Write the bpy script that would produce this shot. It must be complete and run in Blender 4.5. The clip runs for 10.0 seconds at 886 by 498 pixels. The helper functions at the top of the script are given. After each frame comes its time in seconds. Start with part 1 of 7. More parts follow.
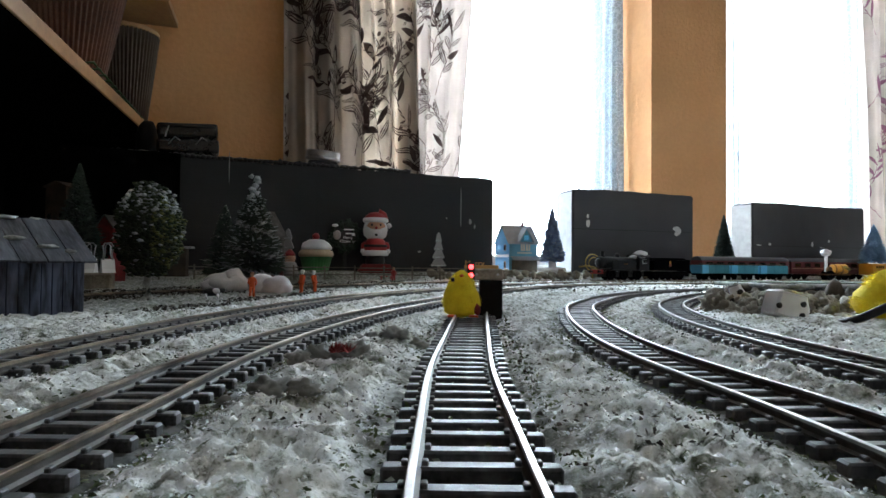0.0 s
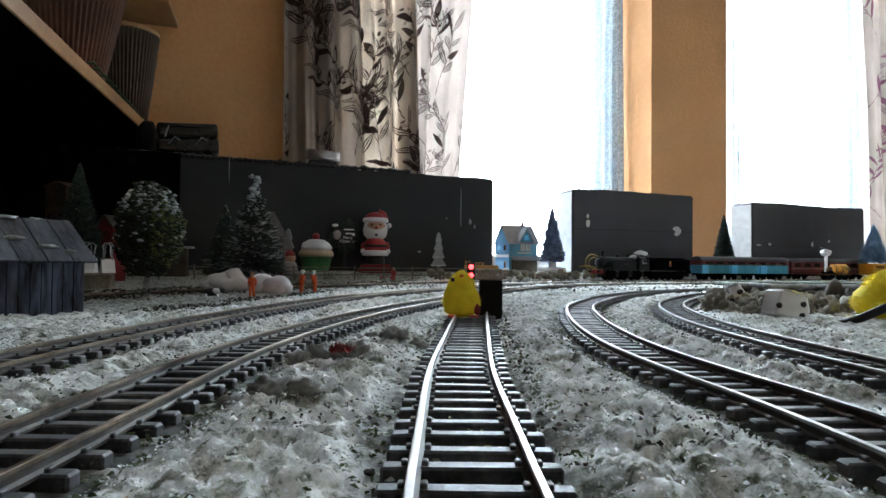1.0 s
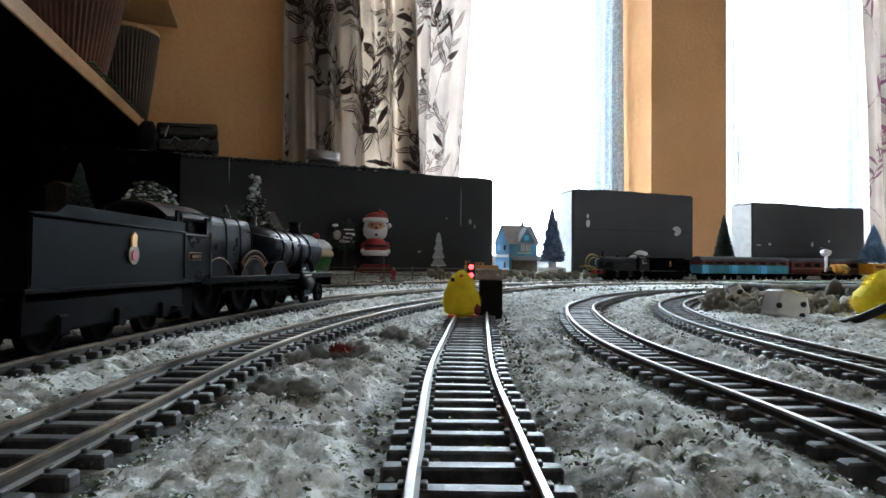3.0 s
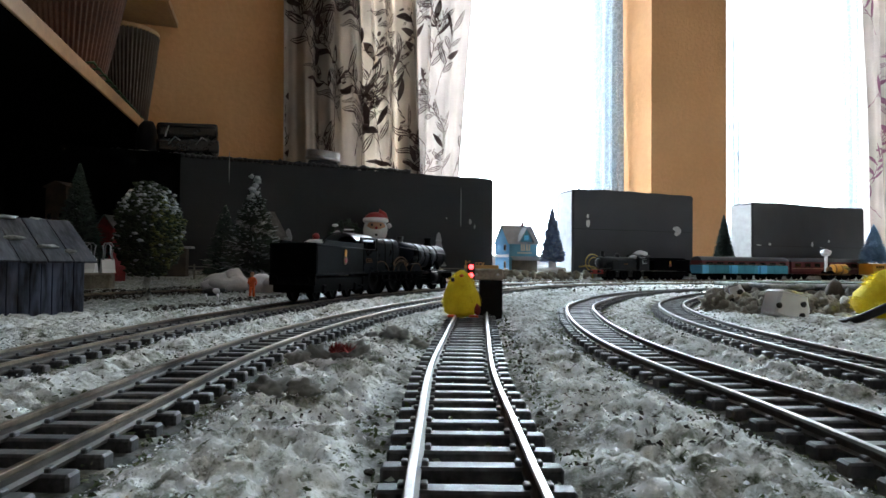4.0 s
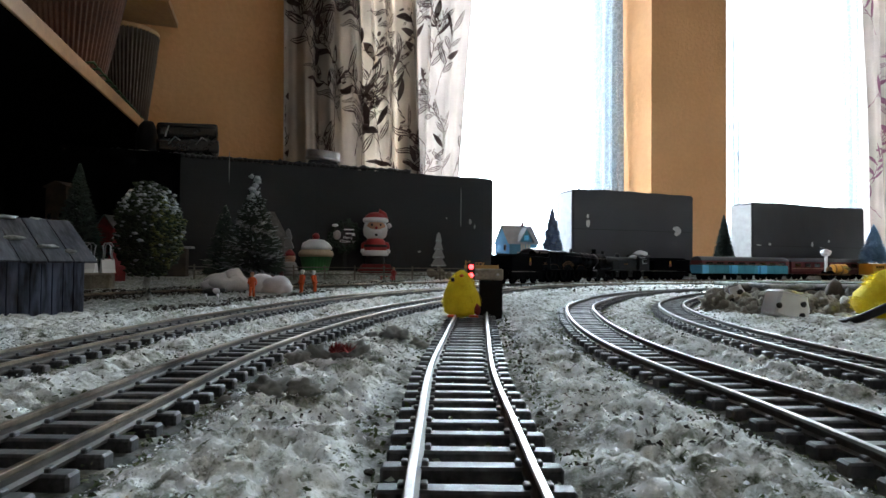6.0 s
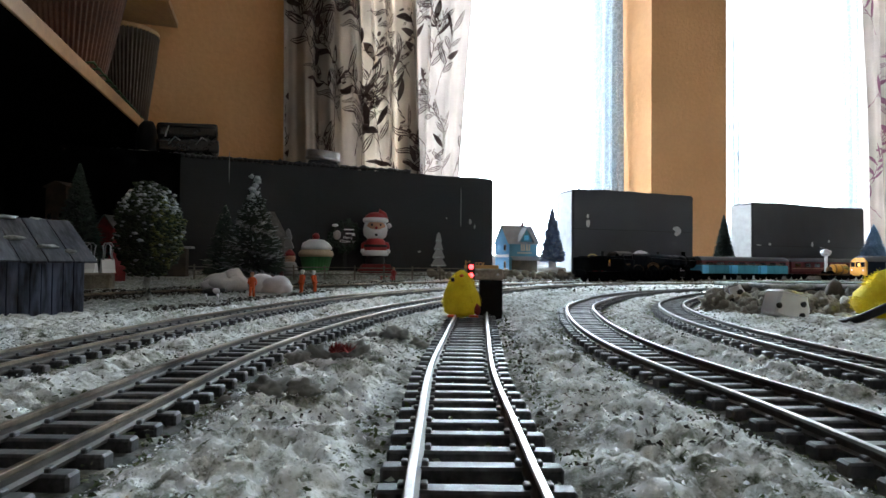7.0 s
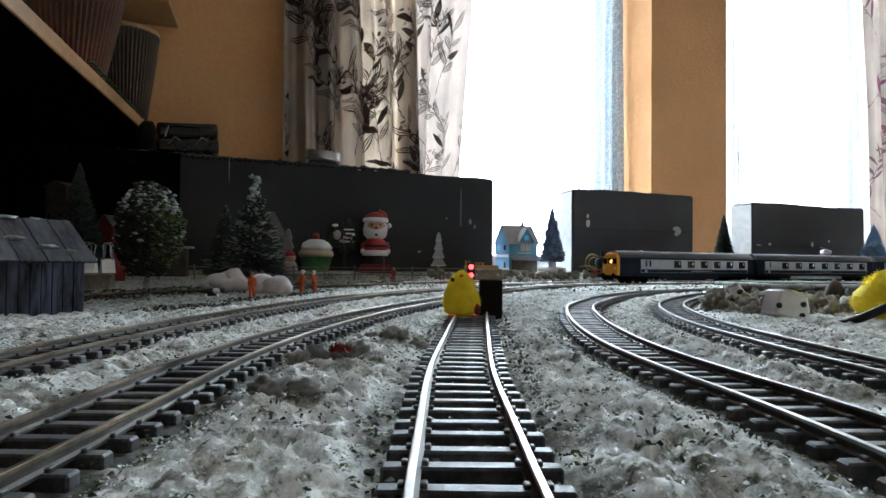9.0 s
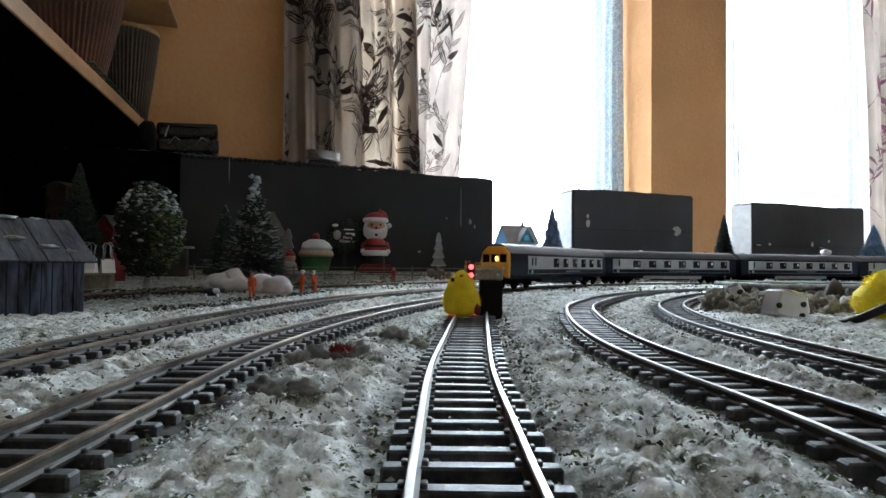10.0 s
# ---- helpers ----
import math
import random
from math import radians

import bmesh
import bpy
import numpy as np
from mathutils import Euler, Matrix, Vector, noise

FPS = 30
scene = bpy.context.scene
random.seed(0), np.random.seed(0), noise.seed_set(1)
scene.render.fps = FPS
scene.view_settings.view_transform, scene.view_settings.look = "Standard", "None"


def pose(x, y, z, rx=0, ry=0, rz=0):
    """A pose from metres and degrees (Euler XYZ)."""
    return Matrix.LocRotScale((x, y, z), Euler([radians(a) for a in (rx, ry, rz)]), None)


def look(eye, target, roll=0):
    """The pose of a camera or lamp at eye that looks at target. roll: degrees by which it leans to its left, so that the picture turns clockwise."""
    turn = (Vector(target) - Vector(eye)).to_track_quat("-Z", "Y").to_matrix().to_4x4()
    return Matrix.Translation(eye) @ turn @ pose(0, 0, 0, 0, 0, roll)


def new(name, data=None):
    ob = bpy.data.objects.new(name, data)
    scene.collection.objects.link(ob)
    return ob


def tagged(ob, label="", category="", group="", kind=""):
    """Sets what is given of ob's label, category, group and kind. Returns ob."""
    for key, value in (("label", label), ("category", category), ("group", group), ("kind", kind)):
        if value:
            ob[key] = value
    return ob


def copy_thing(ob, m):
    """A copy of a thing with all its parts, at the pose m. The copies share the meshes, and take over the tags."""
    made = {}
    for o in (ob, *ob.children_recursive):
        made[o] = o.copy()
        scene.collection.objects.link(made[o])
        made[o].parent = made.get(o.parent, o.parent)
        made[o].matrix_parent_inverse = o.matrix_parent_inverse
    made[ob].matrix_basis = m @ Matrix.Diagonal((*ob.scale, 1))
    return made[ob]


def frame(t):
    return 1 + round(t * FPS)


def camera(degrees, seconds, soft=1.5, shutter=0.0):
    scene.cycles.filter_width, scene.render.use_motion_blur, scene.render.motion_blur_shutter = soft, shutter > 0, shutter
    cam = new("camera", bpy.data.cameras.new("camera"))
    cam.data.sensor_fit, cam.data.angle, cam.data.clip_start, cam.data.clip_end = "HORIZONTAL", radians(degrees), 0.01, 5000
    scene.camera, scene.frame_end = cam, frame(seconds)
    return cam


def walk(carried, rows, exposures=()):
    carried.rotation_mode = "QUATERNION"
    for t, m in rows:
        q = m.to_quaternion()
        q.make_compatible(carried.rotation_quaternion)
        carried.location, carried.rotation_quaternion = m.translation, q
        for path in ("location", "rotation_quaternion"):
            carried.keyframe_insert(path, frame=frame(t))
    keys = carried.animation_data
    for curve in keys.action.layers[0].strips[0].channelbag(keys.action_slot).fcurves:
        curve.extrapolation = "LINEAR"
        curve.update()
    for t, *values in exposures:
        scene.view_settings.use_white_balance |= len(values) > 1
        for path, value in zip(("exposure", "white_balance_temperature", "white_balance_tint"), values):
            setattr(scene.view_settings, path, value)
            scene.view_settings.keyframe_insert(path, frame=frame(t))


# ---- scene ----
# ---- camera ----
EYE = (0.0, 0.0, 0.033)
PITCH, ROLL = 1.366, 0.6
cam = camera(71.4, 10.0, soft=1.5)
CAM_POSE = pose(*EYE, 90 + PITCH, 0, 0) @ pose(0, 0, 0, 0, 0, ROLL)
walk(cam, [(0.0, CAM_POSE), (10.0, CAM_POSE)], exposures=[(0.0, 0.54, 6150, 9), (10.0, 0.54, 6150, 9)])

# ---- light ----
WALL_TURN = 18.0
WALL_AT = (0.70, 1.75)
WALL = pose(WALL_AT[0], WALL_AT[1], 0, 0, 0, WALL_TURN)   # x runs along the window wall, y goes out through it

world = bpy.data.worlds.new("overcast_sky")
scene.world = world
world.use_nodes = True
wn = world.node_tree.nodes
sky = wn.new("ShaderNodeTexSky")
sky.sky_type, sky.sun_disc = "NISHITA", False
sky.sun_elevation, sky.sun_rotation = radians(38), radians(20)
world.node_tree.links.new(sky.outputs[0], wn["Background"].inputs[0])
wn["Background"].inputs[1].default_value = 0.12

sun = new("sun", bpy.data.lights.new("sun", "SUN"))
sun.data.energy, sun.data.angle, sun.data.color = 0.8, radians(12), (1.0, 0.95, 0.88)
sun.matrix_world = look((1.2, 6.0, 4.5), (0.3, 1.0, 0.0))


def window_lamp(s, z, w, h, power):
    ob = new("window_light", bpy.data.lights.new("window_light", "AREA"))
    ob.data.shape, ob.data.size, ob.data.size_y, ob.data.energy = "RECTANGLE", w, h, power
    ob.data.color = (0.77, 0.905, 1.0)
    ob.data.spread = radians(112)
    ob.matrix_world = WALL @ pose(s, 0.30, z, -90, 0, 0)
    return ob


window_lamp(-0.54, 0.62, 0.80, 1.15, 31)
window_lamp(0.60, 0.62, 0.92, 1.15, 31)


# ---- materials ----
def mat(name, a, b=None, rough=0.6, metal=0.0, scale=40.0, fine=400.0, bump=0.15, mix=0.5, spec=0.5, coat=0.0, glow=0.0, through_light=0.0, ior=1.5, stretch=(1, 1, 1)):
    """Two-scale procedural surface: colour a to b by broad noise, broken up by fine grain, with relief."""
    b = b or tuple(min(1, c * 0.7) for c in a)
    m = bpy.data.materials.new(name)
    m.use_nodes = True
    n, l = m.node_tree.nodes, m.node_tree.links
    p = n["Principled BSDF"]
    tc = n.new("ShaderNodeTexCoord")
    big, small = n.new("ShaderNodeTexNoise"), n.new("ShaderNodeTexNoise")
    big.inputs["Scale"].default_value, big.inputs["Detail"].default_value = scale, 5
    small.inputs["Scale"].default_value, small.inputs["Detail"].default_value = fine, 4
    mp = n.new("ShaderNodeMapping")
    mp.inputs["Scale"].default_value = stretch
    l.new(tc.outputs["Object"], mp.inputs["Vector"])
    l.new(mp.outputs[0], big.inputs["Vector"])
    l.new(mp.outputs[0], small.inputs["Vector"])
    p.inputs["IOR"].default_value = ior
    add = n.new("ShaderNodeMath")
    add.operation = "MULTIPLY_ADD"
    add.inputs[1].default_value = mix
    l.new(small.outputs["Fac"], add.inputs[0])
    off = n.new("ShaderNodeMath")
    off.operation = "SUBTRACT"
    off.inputs[1].default_value = mix * 0.5
    l.new(big.outputs["Fac"], off.inputs[0])
    l.new(off.outputs[0], add.inputs[2])
    ramp = n.new("ShaderNodeValToRGB")
    ramp.color_ramp.elements[0].position, ramp.color_ramp.elements[1].position = 0.32, 0.68
    ramp.color_ramp.elements[0].color, ramp.color_ramp.elements[1].color = (*b, 1), (*a, 1)
    l.new(add.outputs[0], ramp.inputs[0])
    l.new(ramp.outputs[0], p.inputs["Base Color"])
    r = n.new("ShaderNodeMapRange")
    r.inputs["To Min"].default_value, r.inputs["To Max"].default_value = max(0.02, rough - 0.1), min(1, rough + 0.12)
    l.new(add.outputs[0], r.inputs["Value"])
    l.new(r.outputs[0], p.inputs["Roughness"])
    p.inputs["Metallic"].default_value = metal
    p.inputs["Specular IOR Level"].default_value = spec
    p.inputs["Coat Weight"].default_value = coat
    if bump:
        bp = n.new("ShaderNodeBump")
        bp.inputs["Strength"].default_value = bump
        bp.inputs["Distance"].default_value = 0.2 / fine
        l.new(small.outputs["Fac"], bp.inputs["Height"])
        l.new(bp.outputs[0], p.inputs["Normal"])
    if glow:
        p.inputs["Emission Color"].default_value = (*a, 1)
        p.inputs["Emission Strength"].default_value = glow
    if through_light:
        tr, ad = n.new("ShaderNodeBsdfTranslucent"), n.new("ShaderNodeMixShader")
        l.new(ramp.outputs[0], tr.inputs["Color"])
        ad.inputs[0].default_value = through_light
        l.new(p.outputs[0], ad.inputs[1])
        l.new(tr.outputs[0], ad.inputs[2])
        l.new(ad.outputs[0], n["Material Output"].inputs["Surface"])
    return m


def ground_material():
    m = bpy.data.materials.new("snowy_scatter")
    m.use_nodes = True
    n, l = m.node_tree.nodes, m.node_tree.links
    p = n["Principled BSDF"]
    tc = n.new("ShaderNodeTexCoord")

    def noise_tex(scale, detail=6, rough=0.6):
        t = n.new("ShaderNodeTexNoise")
        t.inputs["Scale"].default_value, t.inputs["Detail"].default_value, t.inputs["Roughness"].default_value = scale, detail, rough
        l.new(tc.outputs["Object"], t.inputs["Vector"])
        return t

    def ramp(t, stops):
        r = n.new("ShaderNodeValToRGB")
        e = r.color_ramp.elements
        e[0].position, e[0].color = stops[0][0], (*stops[0][1], 1)
        e[1].position, e[1].color = stops[-1][0], (*stops[-1][1], 1)
        for pos, col in stops[1:-1]:
            x = e.new(pos)
            x.color = (*col, 1)
        l.new(t.outputs["Fac"], r.inputs[0])
        return r

    def blend(f, a, b, mode="MIX"):
        x = n.new("ShaderNodeMix")
        x.data_type, x.blend_type = "RGBA", mode
        if isinstance(f, float):
            x.inputs[0].default_value = f
        else:
            l.new(f, x.inputs[0])
        l.new(a, x.inputs[6])
        l.new(b, x.inputs[7])
        return x.outputs[2]

    snow = ramp(noise_tex(290, 8, 0.72), [(0.35, (0.06, 0.07, 0.05)), (0.42, (0.36, 0.38, 0.33)), (0.49, (0.76, 0.78, 0.75)), (0.60, (0.92, 0.94, 0.94))])
    earth = ramp(noise_tex(330, 7, 0.65), [(0.34, (0.03, 0.035, 0.025)), (0.48, (0.20, 0.20, 0.155)), (0.66, (0.55, 0.55, 0.48))])
    green = ramp(noise_tex(500), [(0.3, (0.03, 0.05, 0.015)), (0.7, (0.16, 0.20, 0.07))])
    where = ramp(noise_tex(34, 7, 0.75), [(0.36, (0, 0, 0)), (0.47, (1, 1, 1))])
    moss = ramp(noise_tex(38, 6, 0.75), [(0.56, (0, 0, 0)), (0.68, (0.8, 0.8, 0.8))])
    col = blend(where.outputs[0], earth.outputs[0], snow.outputs[0])
    col = blend(moss.outputs[0], col, green.outputs[0])
    # attribute that mixes a darker mottle into the ground
    soil = n.new("ShaderNodeAttribute")
    soil.attribute_name = "soil"
    dark_mottle = ramp(noise_tex(300, 8, 0.75), [(0.36, (0.02, 0.024, 0.015)), (0.50, (0.13, 0.13, 0.10)), (0.62, (0.42, 0.42, 0.37))])
    col = blend(soil.outputs["Fac"], col, dark_mottle.outputs[0])
    l.new(col, p.inputs["Base Color"])
    p.inputs["Roughness"].default_value = 0.9
    p.inputs["Specular IOR Level"].default_value = 0.2
    b = n.new("ShaderNodeBump")
    b.inputs["Strength"].default_value, b.inputs["Distance"].default_value = 0.6, 0.0012
    l.new(noise_tex(700, 5, 0.7).outputs["Fac"], b.inputs["Height"])
    l.new(b.outputs[0], p.inputs["Normal"])
    return m


M_GROUND = ground_material()
M_BLACK = mat("black_board", (0.014, 0.014, 0.016), (0.009, 0.009, 0.010), 0.6, scale=6, fine=300, bump=0.25, ior=1.18)
M_WALL = mat("orange_wall_paint", (0.70, 0.375, 0.165), (0.61, 0.32, 0.13), 0.75, scale=5, fine=90, bump=0.7)
M_CREAM = mat("brown_paint", (0.24, 0.175, 0.12), (0.20, 0.145, 0.10), 0.8, scale=3, fine=120)
M_CEIL = mat("dull_ceiling_paint", (0.55, 0.53, 0.50), (0.48, 0.46, 0.43), 0.9, scale=3, fine=120)
M_FLOOR = mat("brown_floor_boards", (0.22, 0.13, 0.07), (0.14, 0.08, 0.045), 0.5, scale=4, fine=80)
M_RAILSIDE = mat("blackened_rail_side", (0.10, 0.085, 0.07), (0.03, 0.025, 0.02), 0.55, 0.3, scale=60, fine=600, bump=0.1)
M_RAIL = mat("nickel_rail", (0.50, 0.49, 0.47), (0.34, 0.32, 0.30), 0.36, 1.0, scale=60, fine=600, bump=0.05)
M_DULL = mat("dull_nickel_rail", (0.34, 0.34, 0.33), (0.20, 0.19, 0.18), 0.42, 1.0, scale=60, fine=600, bump=0.05)
M_RUSTY = mat("tarnished_rail", (0.38, 0.32, 0.24), (0.14, 0.11, 0.08), 0.36, 1.0, scale=60, fine=600, bump=0.08)
M_SLEEPER = mat("dark_plastic_sleeper", (0.13, 0.13, 0.135), (0.02, 0.02, 0.02), 0.55, scale=140, fine=900, bump=0.3)
M_BOARD = mat("matt_dark_board", (0.030, 0.030, 0.033), (0.021, 0.021, 0.024), 0.8, scale=6, fine=300, bump=0.25)
# near-black colour that stands in for the deep shade under the shelf
M_SHADE = mat("black_cloth", (0.004, 0.004, 0.0045), (0.002, 0.002, 0.0022), 0.95, scale=20, fine=500, bump=0.2, spec=0.1)
# black board made lighter and bluer: window glare put into its colour
M_GLAREBLACK = mat("charcoal_board", (0.060, 0.061, 0.070), (0.042, 0.043, 0.050), 0.6, scale=6, fine=300, bump=0.25)
M_BALLAST = mat("dark_mossy_ballast", (0.09, 0.09, 0.075), (0.015, 0.017, 0.012), 0.95, scale=220, fine=900, bump=0.9)
M_WOOD = mat("pale_shelf_wood", (0.50, 0.30, 0.14), (0.36, 0.20, 0.09), 0.55, scale=12, fine=120)
M_WHITE = mat("white_plastic", (0.80, 0.80, 0.80), (0.72, 0.72, 0.73), 0.45, scale=20, fine=200, bump=0.05)
M_LOCO = mat("black_loco_paint", (0.004, 0.0042, 0.005), (0.002, 0.0022, 0.003), 0.45, scale=60, fine=700, bump=0.0, spec=0.06, ior=1.2)
M_GREEN = mat("dark_green_loco_paint", (0.003, 0.004, 0.007), (0.002, 0.003, 0.005), 0.28, scale=6, fine=40, bump=0.0, spec=0.16, ior=1.25)
M_GOODS = mat("glossy_black_engine_paint", (0.008, 0.0085, 0.011), (0.004, 0.0045, 0.006), 0.3, scale=60, fine=700, bump=0.0, spec=0.32)
M_STEEL = mat("bright_steel", (0.55, 0.55, 0.56), (0.35, 0.35, 0.36), 0.35, 1.0, scale=80, fine=700, bump=0.05)
M_DARKSTEEL = mat("oily_dark_steel", (0.06, 0.06, 0.06), (0.025, 0.025, 0.025), 0.45, 0.6, scale=80, fine=700, bump=0.02)
M_BRASS = mat("dull_brass", (0.22, 0.13, 0.06), (0.11, 0.06, 0.03), 0.5, 0.8, scale=80, fine=700, bump=0.05)
M_RED = mat("red_paint", (0.42, 0.03, 0.03), (0.30, 0.02, 0.02), 0.4, scale=60, fine=500, bump=0.05)
M_MAROON = mat("maroon_coach_paint", (0.16, 0.025, 0.03), (0.11, 0.018, 0.02), 0.4, scale=60, fine=500, bump=0.05)
M_NAVY = mat("navy_coach_paint", (0.010, 0.014, 0.028), (0.007, 0.010, 0.020), 0.35, scale=60, fine=500, bump=0.02, ior=1.2)
M_GREY = mat("pale_grey_coach_paint", (0.36, 0.37, 0.38), (0.30, 0.31, 0.32), 0.4, scale=60, fine=500, bump=0.05)
M_ROOF = mat("grey_coach_roof", (0.085, 0.088, 0.10), (0.06, 0.062, 0.07), 0.5, scale=50, fine=500, bump=0.05)
M_YELLOW = mat("yellow_warning_paint", (0.80, 0.36, 0.03), (0.68, 0.28, 0.02), 0.4, scale=60, fine=500, bump=0.05)
M_DARKGLASS = mat("dark_window_glass", (0.02, 0.022, 0.025), (0.012, 0.013, 0.015), 0.12, scale=60, fine=500, bump=0.0, spec=0.7)
M_LAMP = mat("lit_cab_lamp", (1.0, 0.62, 0.12), (1.0, 0.5, 0.05), 0.4, glow=2.5, bump=0)
M_REDLAMP = mat("lit_red_lamp", (1.0, 0.03, 0.03), (1.0, 0.0, 0.02), 0.3, glow=9.0, bump=0)


# ---- mesh helpers ----
def part(name, bm, material, parent=None, label=""):
    me = bpy.data.meshes.new(name)
    bm.normal_update()
    bm.to_mesh(me)
    bm.free()
    me.materials.append(material)
    ob = new(name, me)
    if parent:
        ob.parent = parent
    if label:
        ob["label"] = label
    return ob


def thing(name, label, category, m=None, group="", kind=""):
    ob = new(name)
    ob.empty_display_size = 0.01
    if m is not None:
        ob.matrix_basis = m
    return tagged(ob, label, category, group, kind)


def add_box(bm, c, s, bevel=0.0, m=None, seg=1):
    r = bmesh.ops.create_cube(bm, size=1.0)
    vs = r["verts"]
    mm = (m or Matrix.Identity(4)) @ Matrix.Translation(c) @ Matrix.Diagonal((*s, 1))
    bmesh.ops.transform(bm, matrix=mm, verts=vs)
    if bevel:
        es = list({e for v in vs for e in v.link_edges})
        bmesh.ops.bevel(bm, geom=es, offset=bevel, segments=seg, affect="EDGES", profile=0.6)
    return bm


def box(c, s, bevel=0.0, m=None, seg=1):
    return add_box(bmesh.new(), c, s, bevel, m, seg)


def add_lathe(bm, prof, n=24, m=None, smooth=True, wave=None):
    """Turns (radius, height) pairs round z."""
    m = m or Matrix.Identity(4)
    rings = []
    for r, z in prof:
        ring = []
        for i in range(n):
            a = 2 * math.pi * i / n
            rr = max(r, 1e-5) * (wave(a, z) if wave else 1)
            ring.append(bm.verts.new(m @ Vector((rr * math.cos(a), rr * math.sin(a), z))))
        rings.append(ring)
    for r0, r1 in zip(rings, rings[1:]):
        for i in range(n):
            f = bm.faces.new((r0[i], r0[(i + 1) % n], r1[(i + 1) % n], r1[i]))
            f.smooth = smooth
    bm.faces.new(list(reversed(rings[0])))
    bm.faces.new(rings[-1])
    return bm


def lathe(prof, n=24, m=None, smooth=True, wave=None):
    return add_lathe(bmesh.new(), prof, n, m, smooth, wave)


ALONG_X = pose(0, 0, 0, 0, 90, 0)
ALONG_Y = pose(0, 0, 0, -90, 0, 0)


def add_tube(bm, pts, r, n=8, cap=True):
    pts = [Vector(p) for p in pts]
    rings = []
    for i, p in enumerate(pts):
        d = (pts[min(i + 1, len(pts) - 1)] - pts[max(i - 1, 0)]).normalized()
        q = d.to_track_quat("Z", "X")
        rad = r[i] if isinstance(r, (list, tuple)) else r
        rings.append([bm.verts.new(p + q @ Vector((rad * math.cos(2 * math.pi * k / n), rad * math.sin(2 * math.pi * k / n), 0))) for k in range(n)])
    for a, b in zip(rings, rings[1:]):
        for k in range(n):
            bm.faces.new((a[k], a[(k + 1) % n], b[(k + 1) % n], b[k])).smooth = True
    if cap:
        bm.faces.new(list(reversed(rings[0])))
        bm.faces.new(rings[-1])
    return bm


def tube(pts, r, n=8):
    return add_tube(bmesh.new(), pts, r, n)


def add_prism(bm, outline, depth, m=None, bevel=0.0):
    """An outline in x and z, extruded by depth along y, centred."""
    m = m or Matrix.Identity(4)
    a = [bm.verts.new(m @ Vector((x, -depth / 2, z))) for x, z in outline]
    b = [bm.verts.new(m @ Vector((x, depth / 2, z))) for x, z in outline]
    fs = [bm.faces.new(a), bm.faces.new(list(reversed(b)))]
    k = len(a)
    for i in range(k):
        fs.append(bm.faces.new((a[(i + 1) % k], a[i], b[i], b[(i + 1) % k])))
    bmesh.ops.recalc_face_normals(bm, faces=fs)
    if bevel:
        bmesh.ops.bevel(bm, geom=list({e for f in fs for e in f.edges}), offset=bevel, segments=1, affect="EDGES")
    return bm


def prism(outline, depth, m=None, bevel=0.0):
    return add_prism(bmesh.new(), outline, depth, m, bevel)


def add_blob(bm, c, s, rough=0.2, freq=1.5, sub=2, seed=0.0):
    """A lump: a sphere pushed about by noise."""
    r = bmesh.ops.create_icosphere(bm, subdivisions=sub, radius=1.0)
    for v in r["verts"]:
        k = 1 + rough * noise.noise(v.co * freq + Vector((seed, seed * 1.7, -seed)))
        v.co = Vector((v.co.x * s[0] * k + c[0], v.co.y * s[1] * k + c[1], v.co.z * s[2] * k + c[2]))
    for v in r["verts"]:
        for f in v.link_faces:
            f.smooth = True
    return bm


def blob(c, s, rough=0.2, freq=1.5, sub=3, seed=0.0):
    return add_blob(bmesh.new(), c, s, rough, freq, sub, seed)


# ---- noise on grids ----
def value_noise(x, y, seed):
    rng = np.random.RandomState(seed)
    tab = rng.rand(256, 256)
    xi, yi = np.floor(x).astype(int), np.floor(y).astype(int)
    fx, fy = x - xi, y - yi
    fx, fy = fx * fx * (3 - 2 * fx), fy * fy * (3 - 2 * fy)
    g = lambda i, j: tab[i % 256, j % 256]
    return (g(xi, yi) * (1 - fx) + g(xi + 1, yi) * fx) * (1 - fy) + (g(xi, yi + 1) * (1 - fx) + g(xi + 1, yi + 1) * fx) * fy


def fbm(x, y, freq, octaves, seed):
    out, amp, tot = 0, 1.0, 0
    for k in range(octaves):
        out = out + amp * value_noise(x * freq + 17.3 * k, y * freq + 5.1 * k, seed + k)
        tot += amp
        amp *= 0.55
        freq *= 2.03
    return out / tot - 0.5


# ---- tracks: centre lines on the board ----
RAIL_TOP = 0.006
GAUGE = 0.0165


def smooth_path(points, step=0.004):
    q = [np.array(p, float) for p in points]
    q = [2 * q[0] - q[1], *q, 2 * q[-1] - q[-2]]
    out = []
    for i in range(1, len(q) - 2):
        a, b, c, d = q[i - 1:i + 3]
        for t in np.linspace(0, 1, 40, endpoint=False):
            out.append(0.5 * (2 * b + (c - a) * t + (2 * a - 5 * b + 4 * c - d) * t * t + (3 * b - a - 3 * c + d) * t ** 3))
    out.append(q[-2])
    out = np.array(out)
    s = np.r_[0, np.cumsum(np.hypot(*np.diff(out, axis=0).T))]
    u = np.linspace(0, s[-1], int(s[-1] / step) + 1)
    xy = np.c_[np.interp(u, s, out[:, 0]), np.interp(u, s, out[:, 1])]
    for _ in range(12):
        xy[1:-1] = (xy[:-2] + 2 * xy[1:-1] + xy[2:]) / 4
    return u, xy


